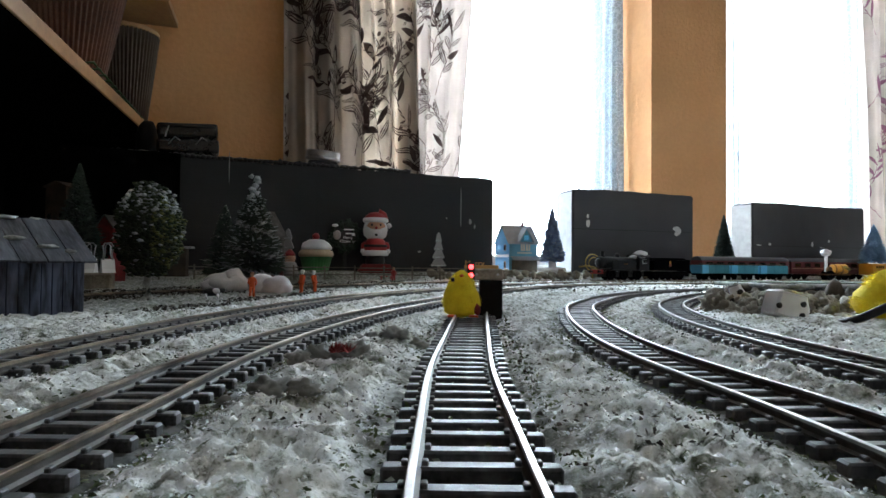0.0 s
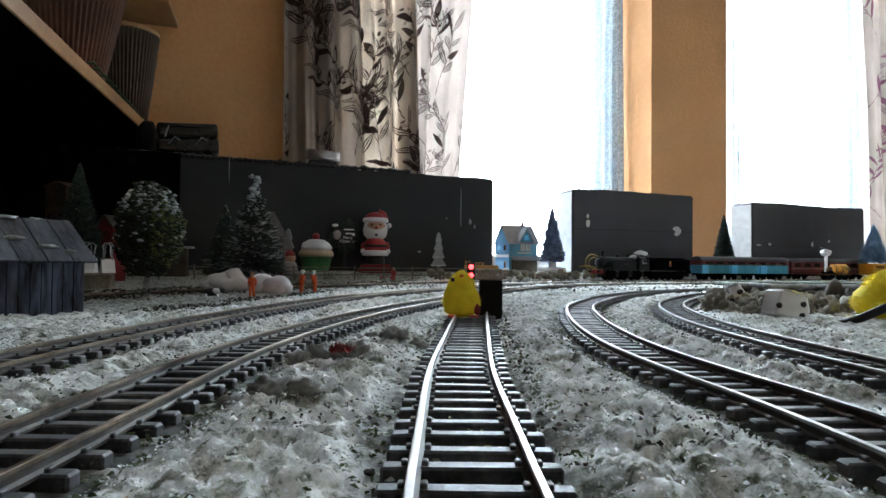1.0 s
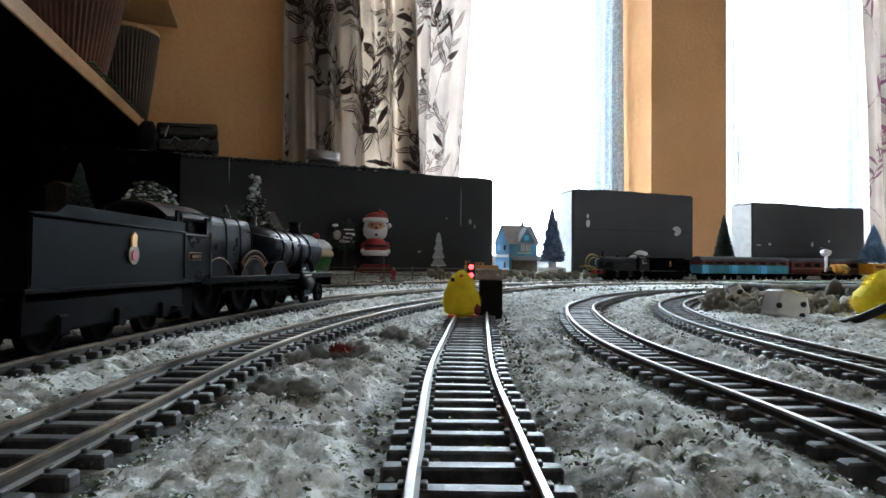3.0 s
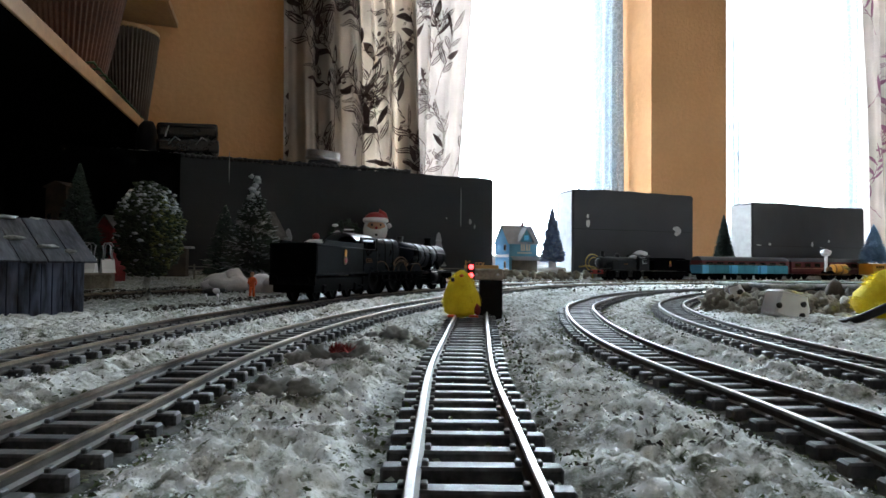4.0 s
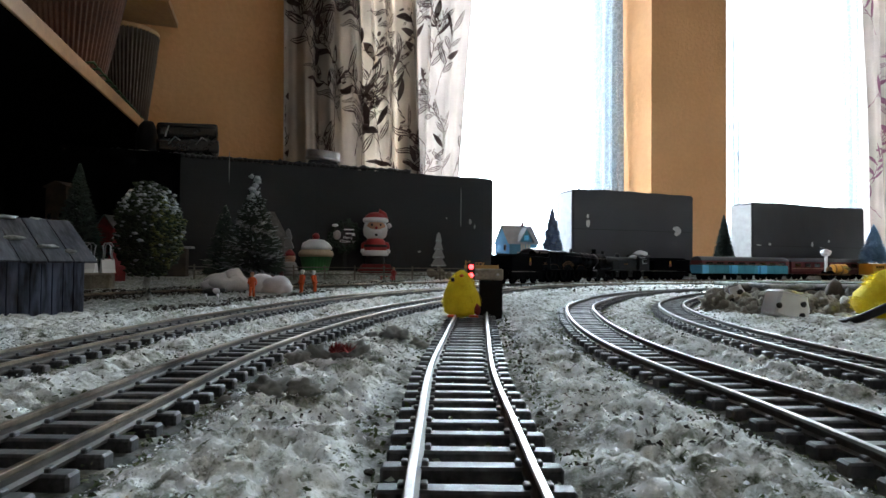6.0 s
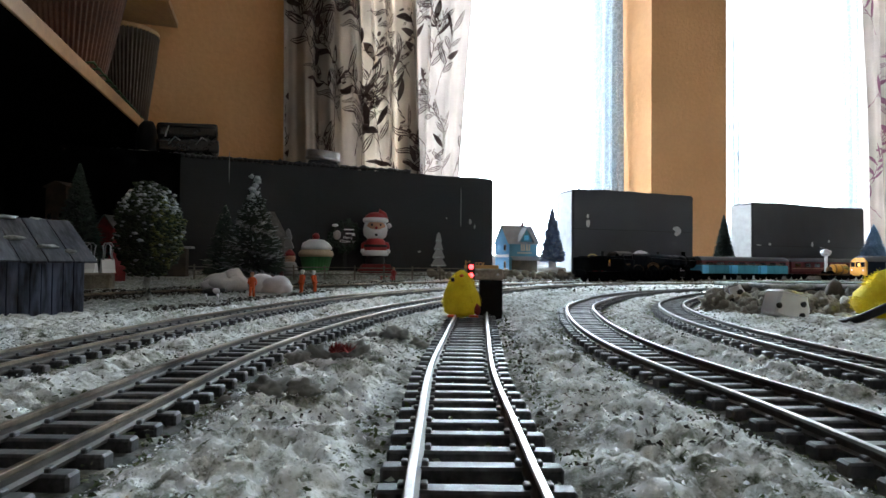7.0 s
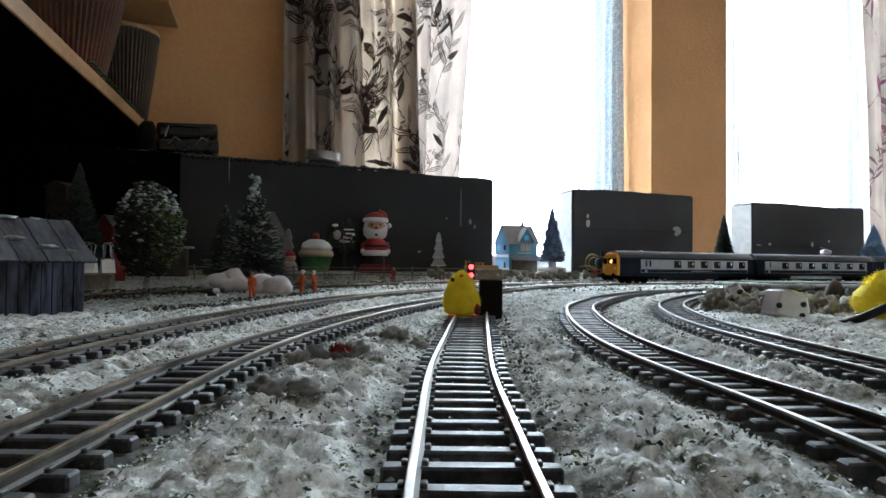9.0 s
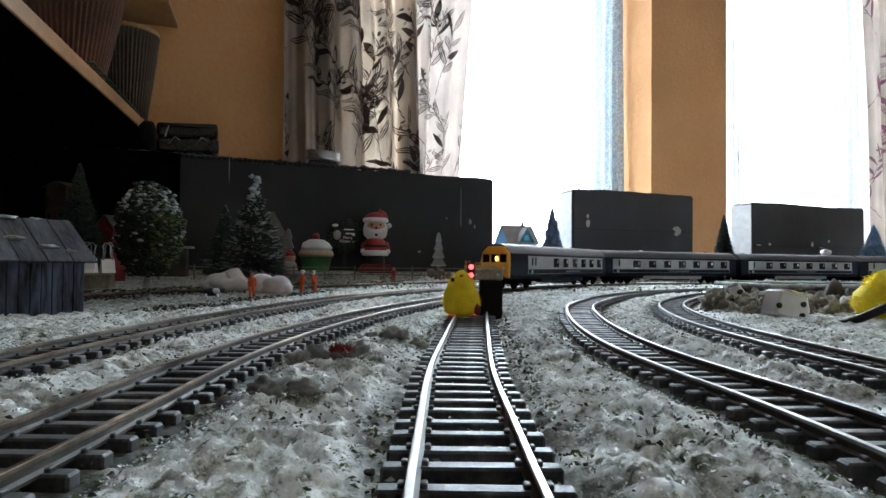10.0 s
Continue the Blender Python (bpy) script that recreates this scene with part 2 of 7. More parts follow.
PATHS = {
    "inner_loop": [(-.064, -.9), (-.064, -.5), (-.064, -.1), (-.064, .1), (-.064, .2), (-.051, .3), (-.030, .39), (.0, .485), (.057, .65), (.13, .785), (.25, .925),
                   (.38, 1.00), (.52, 1.06), (.66, 1.115), (.80, 1.165), (1.1, 1.23), (1.4, 1.24), (1.7, 1.185), (1.93, 1.03), (2.05, .80), (2.08, .45), (2.08, .0), (2.06, -.45), (1.95, -.75), (1.7, -.93), (1.2, -.97), (.6, -.97)],
    "outer_loop": [(-.122, -.9), (-.122, -.5), (-.122, -.1), (-.122, .1), (-.122, .22), (-.113, .33), (-.086, .48), (-.05, .58), (.0, .69), (.07, .83), (.175, .965),
                   (.31, 1.075), (.5, 1.17), (.75, 1.26), (1.1, 1.32), (1.4, 1.32), (1.74, 1.25), (1.99, 1.07), (2.12, .82), (2.15, .45), (2.15, .0), (2.13, -.48), (2.0, -.80), (1.73, -1.0), (1.2, -1.04), (.6, -1.04)],
    "siding": [(-.36, .05), (-.335, .30), (-.285, .494), (-.231, .596), (-.15, .735), (-.03, .90), (.12, 1.04), (.30, 1.155), (.5, 1.25), (.75, 1.335), (1.1, 1.40), (1.5, 1.41), (2.2, 1.41)],
    "stub": [(.006, -.35), (.006, -.1), (.0045, .06), (.0045, .10), (.005, .16), (.009, .23), (.014, .31), (.017, .35)],
    "right_outer": [(.075, -.5), (.075, -.1), (.074, .1), (.069, .16), (.066, .21), (.069, .27), (.078, .34), (.094, .42), (.12, .49), (.155, .565), (.215, .655), (.30, .735), (.42, .81), (.60, .88), (.85, .93), (1.3, .95), (2.2, .95)],
    "right_inner": [(.128, -.5), (.128, -.1), (.126, .1), (.125, .17), (.125, .22), (.129, .29), (.141, .36), (.163, .44), (.195, .51), (.25, .60), (.32, .675), (.42, .745), (.60, .815), (.85, .865), (1.3, .885), (2.2, .885)],
}
LINES = {k: smooth_path(v) for k, v in PATHS.items()}


def on_line(key, s):
    """Place and heading (degrees) at s metres along a track."""
    u, xy = LINES[key]
    x, y = np.interp(s, u, xy[:, 0]), np.interp(s, u, xy[:, 1])
    x0, y0 = np.interp(s - .01, u, xy[:, 0]), np.interp(s - .01, u, xy[:, 1])
    x1, y1 = np.interp(s + .01, u, xy[:, 0]), np.interp(s + .01, u, xy[:, 1])
    return float(x), float(y), math.degrees(math.atan2(y1 - y0, x1 - x0))


def swept_rail(key, off):
    u, xy = LINES[key]
    d = np.gradient(xy, axis=0)
    d /= np.linalg.norm(d, axis=1)[:, None]
    nrm = np.c_[-d[:, 1], d[:, 0]]
    prof = [(-.0011, .0032), (.0011, .0032), (.0011, .0037), (.0004, .0041), (.0004, .0050), (.00058, .0053), (.00058, .0059), (.0004, .0060), (-.0004, .0060), (-.00058, .0059), (-.00058, .0053), (-.0004, .0050), (-.0004, .0041), (-.0011, .0037)]
    k = len(prof)
    vs = [(*(p + n * (off + a)), z) for p, n in zip(xy, nrm) for a, z in prof]
    fs = [(i * k + j, i * k + (j + 1) % k, (i + 1) * k + (j + 1) % k, (i + 1) * k + j) for i in range(len(xy) - 1) for j in range(k)]
    me = bpy.data.meshes.new("rail")
    me.from_pydata(vs, [], fs)
    head = (5, 6, 7, 8, 9, 10)
    me.polygons.foreach_set("material_index", np.array([0 if j in head else 1 for i in range(len(xy) - 1) for j in range(k)], dtype=np.int32))
    me.update()
    return me


def sleeper_mesh():
    bm = box((0, 0, -.0002), (.0032, .0264, .0026), .0004)
    for s in (-1, 1):
        for o in (-1, 1):
            add_box(bm, (0, s * GAUGE / 2 + o * .0015, .0014), (.0016, .0010, .0009), .0002)
    me = bpy.data.meshes.new("sleeper")
    bm.to_mesh(me)
    bm.free()
    me.materials.append(M_SLEEPER)
    return me


SLEEPER = sleeper_mesh()


def build_track(key, label, material, first, last, pitch=.0086):
    """Rails over the whole line, sleepers one by one between two places along it."""
    top = thing("railway_track", label, "railway track", kind="structure")
    for off in (-GAUGE / 2, GAUGE / 2):
        me = swept_rail(key, off)
        me.materials.append(material)
        me.materials.append(M_RAILSIDE)
        ob = new("rail", me)
        ob.parent = top
    if key != "stub":
        u, xy = LINES[key]
        d = np.gradient(xy, axis=0)
        d /= np.linalg.norm(d, axis=1)[:, None]
        bm = bmesh.new()
        prev = None
        for k, (p, t) in enumerate(zip(xy, d)):
            row = []
            for j, (o, z) in enumerate(((-.0165, .0002), (-.0140, .0013), (-.008, .0016), (0, .0014), (.008, .0016), (.0140, .0013), (.0165, .0002))):
                w = .0016 * noise.noise(Vector((k * .37, j * 3.1, 0)))
                row.append(bm.verts.new((p[0] - t[1] * (o + w), p[1] + t[0] * (o + w), z + .0005 * noise.noise(Vector((k * .9, j * 2.3, 5))))))
            if prev:
                for a, b, c, e in zip(prev, prev[1:], row[1:], row):
                    bm.faces.new((a, e, c, b)).smooth = True
            prev = row
        part("ballast_bed", bm, M_BALLAST, top, "dark ballast bed")
    rng = random.Random(len(key))
    s = first
    while s < last:
        x, y, a = on_line(key, s)
        ob = new("sleeper", SLEEPER)
        ob.parent = top
        ob.matrix_basis = pose(x + rng.uniform(-.0003, .0003), y, .0027 + rng.uniform(-.0002, .0002), 0, 0, a + rng.uniform(-1, 1))
        s += pitch
    return top


# ---- setting ----
def structure(name, bm, material, label="", m=None):
    ob = part(name, bm, material)
    if m is not None:
        ob.matrix_basis = m
    return tagged(ob, label, "", "", "structure")


def stepped(a, b, fine, grow, centre):
    """Grid lines from a to b, close at the centre and wider away from it."""
    up, down = [centre], [centre]
    while up[-1] < b:
        up.append(up[-1] + fine + grow * abs(up[-1] - centre))
    while down[-1] > a:
        down.append(down[-1] - fine - grow * abs(down[-1] - centre))
    return np.array(down[:0:-1] + up)


GRID_X = stepped(-.95, 1.45, .0010, .0042, .0)
GRID_Y = stepped(-.12, 1.68, .0009, .0036, .05)


def track_distance():
    """Distance to the nearest track centre line, over the ground grid."""
    best = np.full((len(GRID_Y), len(GRID_X)), 9.0)
    for u, xy in LINES.values():
        for x, y in xy[::2]:
            i0, i1 = np.searchsorted(GRID_X, (x - .05, x + .05))
            j0, j1 = np.searchsorted(GRID_Y, (y - .05, y + .05))
            if i1 > i0 and j1 > j0:
                d = np.hypot(GRID_X[None, i0:i1] - x, GRID_Y[j0:j1, None] - y)
                best[j0:j1, i0:i1] = np.minimum(best[j0:j1, i0:i1], d)
    return best


TRACK_D = track_distance()


def grid_index(x, y):
    return np.clip(np.searchsorted(GRID_Y, y), 0, len(GRID_Y) - 1), np.clip(np.searchsorted(GRID_X, x), 0, len(GRID_X) - 1)


def near_track(x, y):
    return TRACK_D[grid_index(x, y)]


def ground():
    X, Y = np.meshgrid(GRID_X, GRID_Y)
    lumps = fbm(X, Y, 30, 5, 3)
    crumbs = np.abs(fbm(X, Y, 150, 3, 11))
    Z = .0038 + .0036 * lumps + .0045 * (0.12 - np.abs(fbm(X, Y, 62, 4, 71))) + .011 * (0.12 - crumbs) + .0062 * (0.1 - np.abs(fbm(X, Y, 330, 3, 23))) + .0012 * fbm(X, Y, 900, 2, 29)
    d = TRACK_D
    t = np.clip((d - .0145) / .011, 0, 1)
    bed = .0010 + .0035 * (fbm(X, Y, 190, 3, 31))
    spill = np.clip((fbm(X, Y, 34, 3, 53) - .02) / .10, 0, 1)
    Z = bed * (1 - t) + Z * t
    Z = np.where(d < .0135, np.minimum(Z, .0016 + .0022 * spill), Z)
    Z = np.where(d < .0160, np.minimum(Z, .0026), Z)
    edge = 1.098 + .06 * np.clip((X - .25) / .25, 0, 1) + .012 * fbm(X, Y, 25, 2, 47)
    ledge = np.clip((Y - .36 * X - edge) / .012, 0, 1)
    Z = Z * (1 - ledge) + ledge * (.0165 + .25 * Z)
    ny, nx = X.shape
    inside = (Y - WALL_AT[1]) * math.cos(radians(WALL_TURN)) - (X - WALL_AT[0]) * math.sin(radians(WALL_TURN)) < -.012
    me = bpy.data.meshes.new("ground")
    idx = np.arange(nx * ny).reshape(ny, nx)
    quads = np.stack([idx[:-1, :-1], idx[:-1, 1:], idx[1:, 1:], idx[1:, :-1]], -1).reshape(-1, 4)
    quads = quads[inside.ravel()[quads].all(axis=1)]
    me.vertices.add(nx * ny)
    me.vertices.foreach_set("co", np.stack([X, Y, Z], -1).ravel())
    me.loops.add(quads.size)
    me.loops.foreach_set("vertex_index", quads.ravel())
    me.polygons.add(len(quads))
    me.polygons.foreach_set("loop_start", np.arange(0, quads.size, 4))
    me.polygons.foreach_set("use_smooth", np.ones(len(quads), bool))
    me.update()
    # under: darker ground at the left, behind y .31; verge: dark soil along tracks
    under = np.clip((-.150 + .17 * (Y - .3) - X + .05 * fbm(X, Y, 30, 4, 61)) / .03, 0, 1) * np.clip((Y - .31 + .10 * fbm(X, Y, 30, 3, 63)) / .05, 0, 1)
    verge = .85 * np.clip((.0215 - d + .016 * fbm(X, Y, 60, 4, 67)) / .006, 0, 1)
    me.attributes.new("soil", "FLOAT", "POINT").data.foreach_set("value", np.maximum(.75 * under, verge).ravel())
    me.validate()
    me.materials.append(M_GROUND)
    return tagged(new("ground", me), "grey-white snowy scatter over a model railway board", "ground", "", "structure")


GROUND = ground()
structure("table_board", box((-.35, -1.51, -.011), (3.7, 2.98, .018), .002), M_WOOD, "wooden board that carries the railway", WALL)

# room shell, in the wall's own axes
ROOM_L, ROOM_R, ROOM_B, FLOOR_Z, CEIL_Z = -3.0, 2.4, -3.2, -.80, 1.75
W1 = (-.95, -.129)
W2 = (.129, 1.07)
SILL, HEAD, THICK = .02, 1.25, .24


def wall_piece(name, s0, s1, z0, z1, label="orange painted plaster wall"):
    return structure(name, box(((s0 + s1) / 2, THICK / 2, (z0 + z1) / 2), (s1 - s0, THICK, z1 - z0)), M_WALL, label, WALL)


wall_piece("wall_north_left", ROOM_L, W1[0], FLOOR_Z, CEIL_Z)
wall_piece("wall_north_pier", W1[1], W2[0], SILL, HEAD, "orange plaster pier between two windows")
wall_piece("wall_north_right", W2[1], ROOM_R, FLOOR_Z, CEIL_Z)
wall_piece("wall_north_below", W1[0], W2[1], FLOOR_Z, SILL)
wall_piece("wall_north_above", W1[0], W2[1], HEAD, CEIL_Z)
structure("wall_west", box((ROOM_L - .05, (ROOM_B + THICK) / 2, (FLOOR_Z + CEIL_Z) / 2), (.1, THICK - ROOM_B, CEIL_Z - FLOOR_Z)), M_WALL, "orange painted side wall", WALL)
structure("wall_east", box((ROOM_R + .05, (ROOM_B + THICK) / 2, (FLOOR_Z + CEIL_Z) / 2), (.1, THICK - ROOM_B, CEIL_Z - FLOOR_Z)), M_CREAM, "brown painted side wall", WALL)
structure("wall_south", box(((ROOM_L + ROOM_R) / 2, ROOM_B - .05, (FLOOR_Z + CEIL_Z) / 2), (ROOM_R - ROOM_L + .2, .1, CEIL_Z - FLOOR_Z)), M_CREAM, "brown painted back wall", WALL)
structure("floor", box(((ROOM_L + ROOM_R) / 2, (ROOM_B + THICK) / 2, FLOOR_Z - .05), (ROOM_R - ROOM_L + .2, THICK - ROOM_B + .1, .1)), M_FLOOR, "brown wooden floor", WALL)
structure("ceiling", box(((ROOM_L + ROOM_R) / 2, (ROOM_B + THICK) / 2, CEIL_Z + .05), (ROOM_R - ROOM_L + .2, THICK - ROOM_B + .1, .1)), M_CEIL, "dull off-white ceiling", WALL)


def backscene(name, p0, p1, height, depth, label, material=M_BLACK, base=.0):
    """A black box that stands behind the tracks, front face from p0 to p1."""
    dx, dy = p1[0] - p0[0], p1[1] - p0[1]
    ln, a = math.hypot(dx, dy), math.degrees(math.atan2(dy, dx))
    top = thing(name, label, "backdrop box", pose(p0[0], p0[1], base, 0, 0, a))
    bm = bmesh.new()
    r = bmesh.ops.create_cube(bm, size=1.0)
    bmesh.ops.transform(bm, matrix=Matrix.Translation((ln / 2, depth / 2, (height - base) / 2)) @ Matrix.Diagonal((ln, depth, height - base, 1)), verts=r["verts"])
    bmesh.ops.bevel(bm, geom=bm.edges[:], offset=.003, segments=2, affect="EDGES")
    bmesh.ops.subdivide_edges(bm, edges=[e for e in bm.edges if e.calc_length() > .1], cuts=24, use_grid_fill=True)
    for v in bm.verts:
        k = noise.noise(v.co * 9) * .003 + noise.noise(v.co * 30) * .0012
        v.co.z += k if v.co.z > (height - base) * .5 else 0
        v.co.y += .5 * k
    part("box_body", bm, material, top)
    return top, ln


BOARD, BOARD_LEN = backscene("backscene_box", (-.80, .838), (.0996, 1.22), .202, .06, "long matt dark backscene box with a scuffed top edge", M_BOARD)
# the two boxes by the windows carry the glare in their colour
BOX_TWO, _ = backscene("backscene_box", (.2668, 1.27), (.5588, 1.375), .1915, .062, "black backscene box in a glare-lifted grey, with torn white patches", M_GLAREBLACK)
BOX_THREE, _ = backscene("backscene_box", (.7327, 1.46), (1.102, 1.61), .188, .06, "black backscene box in a glare-lifted grey, with a bare white end", M_GLAREBLACK)


# ---- trains ----
def wheelset(parent, x, r, half=.0082, spokes=10, name="wheelset"):
    """An axle that rolls, with its two wheels."""
    ob = part(name, lathe([(.0012, -half), (.0012, half)], 8, ALONG_Y), M_LOCO, parent, "axle with two black wheels")
    for s in (-1, 1):
        bm = lathe([(r * .16, -.0019), (r * .20, -.0018), (r * .24, -.0008), (r * .80, -.0004), (r * .82, -.0012), (r, -.0012), (r, .0006), (r * 1.09, .0008), (r * 1.09, .0014), (r * .82, .0014), (r * .78, .0008), (r * .2, .0010)], 28, pose(0, s * half, 0, 90 * s, 0, 0),
                   wave=None)
        part("wheel", bm, M_LOCO, ob)
    ob.matrix_basis = pose(x, 0, r)
    ob["radius"] = r
    return ob


def arc(cx, cz, r, a0, a1, n=12):
    return [(cx + r * math.cos(radians(a0 + (a1 - a0) * i / n)), cz + r * math.sin(radians(a0 + (a1 - a0) * i / n))) for i in range(n + 1)]


def bars(parent, name, m, w, h, n, material, thick=.0004):
    """Unreadable writing as a row of plain bars."""
    bm = bmesh.new()
    for i in range(n):
        add_box(bm, ((i + .5) / n * w - w / 2, 0, 0), (w / n * .62, thick, h), 0)
    bmesh.ops.transform(bm, matrix=m, verts=bm.verts)
    return part(name, bm, material, parent, "row of raised bars")


def steam_loco(name, label, m, paint, group=""):
    top = thing(name, label, "steam locomotive", m, group)
    bm = box((-.011, 0, .0192), (.170, .034, .0014), .0003)
    add_box(bm, (-.011, .0168, .0180), (.170, .0006, .0024))
    add_box(bm, (-.011, -.0168, .0180), (.170, .0006, .0024))
    part("running_plate", bm, M_LOCO, top)
    part("frame", box((.006, 0, .012), (.140, .011, .012), .0005), M_LOCO, top)
    part("buffer_beam", box((.0745, 0, .0150), (.0018, .0335, .0072), .0003), M_LOCO if not group else M_RED, top)
    for s in (-1, 1):
        part("buffer", lathe([(.0022, 0), (.0018, .0035), (.0011, .0036), (.0011, .0055), (.0030, .0056), (.0030, .0063)], 14, pose(.075, s * .0115, .0152) @ ALONG_X), M_LOCO, top)
    cz = .0345
    part("smokebox", lathe([(.0105, 0), (.0118, .0008), (.0120, .003), (.0120, .022), (.0122, .0222)], 32, pose(.070, 0, cz) @ pose(0, 0, 0, 0, -90, 0)), M_LOCO, top)
    part("smokebox_door", lathe([(.0090, 0), (.0086, .001), (.006, .0022), (.0, .0028)], 28, pose(.070, 0, cz) @ ALONG_X), M_LOCO, top)
    part("boiler", lathe([(.0115, 0), (.0117, .012), (.0128, .045), (.0136, .100)], 32, pose(.049, 0, cz) @ pose(0, 0, 0, 0, -90, 0)), paint, top)
    for x, r in ((.047, .01195), (.032, .0121), (.017, .0126), (.002, .0131)):
        part("boiler_band", lathe([(r, -.0007), (r + .0003, -.0006), (r + .0003, .0006), (r, .0007)], 32, pose(x, 0, cz) @ ALONG_X), M_LOCO, top)
    fire = [(-.0142, .022), (.0142, .022), (.0148, .036), (.0142, .0445), (.0125, .0478), (.006, .0490), (-.006, .0490), (-.0125, .0478), (-.0142, .0445), (-.0148, .036)]
    part("firebox", prism(fire, .040 if group else .060, pose(-.033 if group else -.043, 0, 0, 0, 0, 90), .0008), paint, top)
    for x in (-.014, -.026, -.040):
        part("firebox_band", prism([(a * 1.02, (z - .03) * 1.016 + .03) for a, z in fire], .0012, pose(x, 0, 0, 0, 0, 90)), M_LOCO, top)
    part("saddle", box((.058, 0, .022), (.018, .018, .008), .001), M_LOCO, top)
    part("chimney", lathe([(.0052, 0), (.0036, .002), (.0033, .0055), (.0034, .0062), (.0042, .0064), (.0042, .0076), (.0030, .0080)], 20, pose(.058, 0, cz + .0114)), M_LOCO, top, "capped chimney")
    part("safety_valve_bonnet", lathe([(.0046, 0), (.0032, .0015), (.0028, .006), (.0034, .0068), (.0034, .0078), (.0018, .0080)], 18, pose(.012, 0, cz + .0105)), M_DARKSTEEL, top, "dull copper-dark safety valve bonnet")
    # cab
    for s in (-1, 1):
        bm = bmesh.new()
        for c, d in (((-.0665, 0, .028), (.027, .0010, .020)), ((-.0785, 0, .0425), (.003, .0010, .009)), ((-.0555, 0, .0425), (.005, .0010, .009)), ((-.0665, 0, .0468), (.027, .0010, .0016))):
            add_box(bm, c, d)
        bmesh.ops.transform(bm, matrix=Matrix.Translation((0, s * .0166, 0)), verts=bm.verts)
        part("cab_side", bm, paint, top)
        bm = bmesh.new()
        for c, d in (((-.0675, 0, .0382), (.0195, .0006, .0007)), ((-.0675, 0, .0462), (.0195, .0006, .0007)), ((-.0575, 0, .0422), (.0007, .0006, .0085)), ((-.0772, 0, .0422), (.0007, .0006, .0085))):
            add_box(bm, c, d)
        bmesh.ops.transform(bm, matrix=Matrix.Translation((0, s * .0174, 0)), verts=bm.verts)
        part("cab_window_frame", bm, M_DARKSTEEL, top)
        plate = part("number_plate", box((-.0665, s * .0173, .0290), (.0095, .0005, .0034), .0002), M_BRASS, top, "brass-edged number plate with bars")
        part("plate_ground", box((-.0665, s * .0177, .0290), (.0086, .0004, .0026)), M_LOCO, plate)
        bars(plate, "plate_bars", pose(-.0665, s * .0180, .0290), .007, .0014, 5, M_BRASS)
        part("lining", box((-.0535, s * .0173, .0290), (.0003, .0004, .018)), M_DARKSTEEL, top)
        part("cab_step", box((-.070, s * .0155, .0100), (.008, .0010, .012)), M_LOCO, top)
        part("handrail", tube([(.066, s * .0125, cz + .003), (.03, s * .0129, cz + .004), (-.01, s * .0140, cz + .006), (-.05, s * .0152, cz + .0075)], .0003, 6), M_DARKSTEEL, top)
        for i, (x, r) in enumerate(((-.040, .0150), (-.008, .0150), (.023, .0138))):
            hub = .0134
            out = arc(x, hub, r, 26, 154, 14)
            part("splasher", prism(out, .0052, pose(0, s * .0128, 0)), paint, top)
            rim = arc(x, hub, r + .0002, 27, 153, 16)
            part("splasher_beading", tube([(a, s * .0156, z) for a, z in rim], .0003, 6), M_BRASS, top)
        nm = bmesh.new()
        add_prism(nm, arc(-.008, .0134, .0198, 42, 138, 16) + arc(-.008, .0134, .0162, 138, 42, 16), .0006, pose(0, s * .0158, 0))
        plate = part("nameplate", nm, M_BRASS, top, "curved brass nameplate with bars")
        nb = bmesh.new()
        for k in range(13):
            a = radians(50 + 80 * k / 12)
            add_box(nb, (0, 0, 0), (.0011, .0005, .0019), 0, Matrix.Translation((-.008 + .018 * math.cos(a), s * .0162, .0134 + .018 * math.sin(a))) @ Matrix.Rotation(math.pi / 2 - a, 4, "Y"))
        part("plate_bars", nb, M_LOCO, plate)
        part("cylinder", lathe([(.0046, -.009), (.0058, -.0085), (.0058, .0085), (.0046, .009)], 20, pose(.050, s * .0145, .0135) @ ALONG_X), M_LOCO, top)
        part("valve_chest", box((.050, s * .0145, .0185), (.015, .008, .006), .001), M_LOCO, top)
        part("front_step", box((.051, s * .0182, .0125), (.0105, .0010, .0130), .0003), paint, top)
        part("step_edge", box((.051, s * .0186, .0190), (.0108, .0014, .0009)), M_WHITE, top, "pale worn step edge")
        part("footstep", box((.051, s * .0186, .0063), (.0080, .0020, .0006)), M_STEEL, top)
        part("steam_pipe", tube([(.053, s * .0110, .029), (.053, s * .0135, .026), (.053, s * .0148, .021)], .0016, 8), M_LOCO, top)
        part("lamp_bracket", tube([(.049, s * .0165, .0200), (.049, s * .0165, .0228), (.052, s * .0165, .0232)], .0006, 6), M_WHITE, top, "white lamp bracket")
        part("slide_bar", box((.031, s * .0145, .0150), (.022, .0016, .0010)), M_LOCO, top)
        part("slide_bar", box((.031, s * .0145, .0120), (.022, .0016, .0010)), M_LOCO, top)
        part("connecting_rod", box((.010, s * .0150, .0120), (.034, .0008, .0016)), M_LOCO, top)
    roof = arc(0, .0330, .0230, 44, 136, 14)
    roof = roof + [(x * .94, z - .0009) for x, z in reversed(roof)]
    part("cab_roof", prism(roof, .034, pose(-.0690, 0, -.0042, 0, 0, 90)), M_GOODS, top)
    part("cab_front", prism([(-.0165, .020), (.0165, .020), (.0165, .046), (.010, .0495), (-.010, .0495), (-.0165, .046)], .0012, pose(-.0535, 0, 0, 0, 0, 90)), paint, top)
    part("cab_floor", box((-.069, 0, .0190), (.030, .032, .0012)), M_LOCO, top)
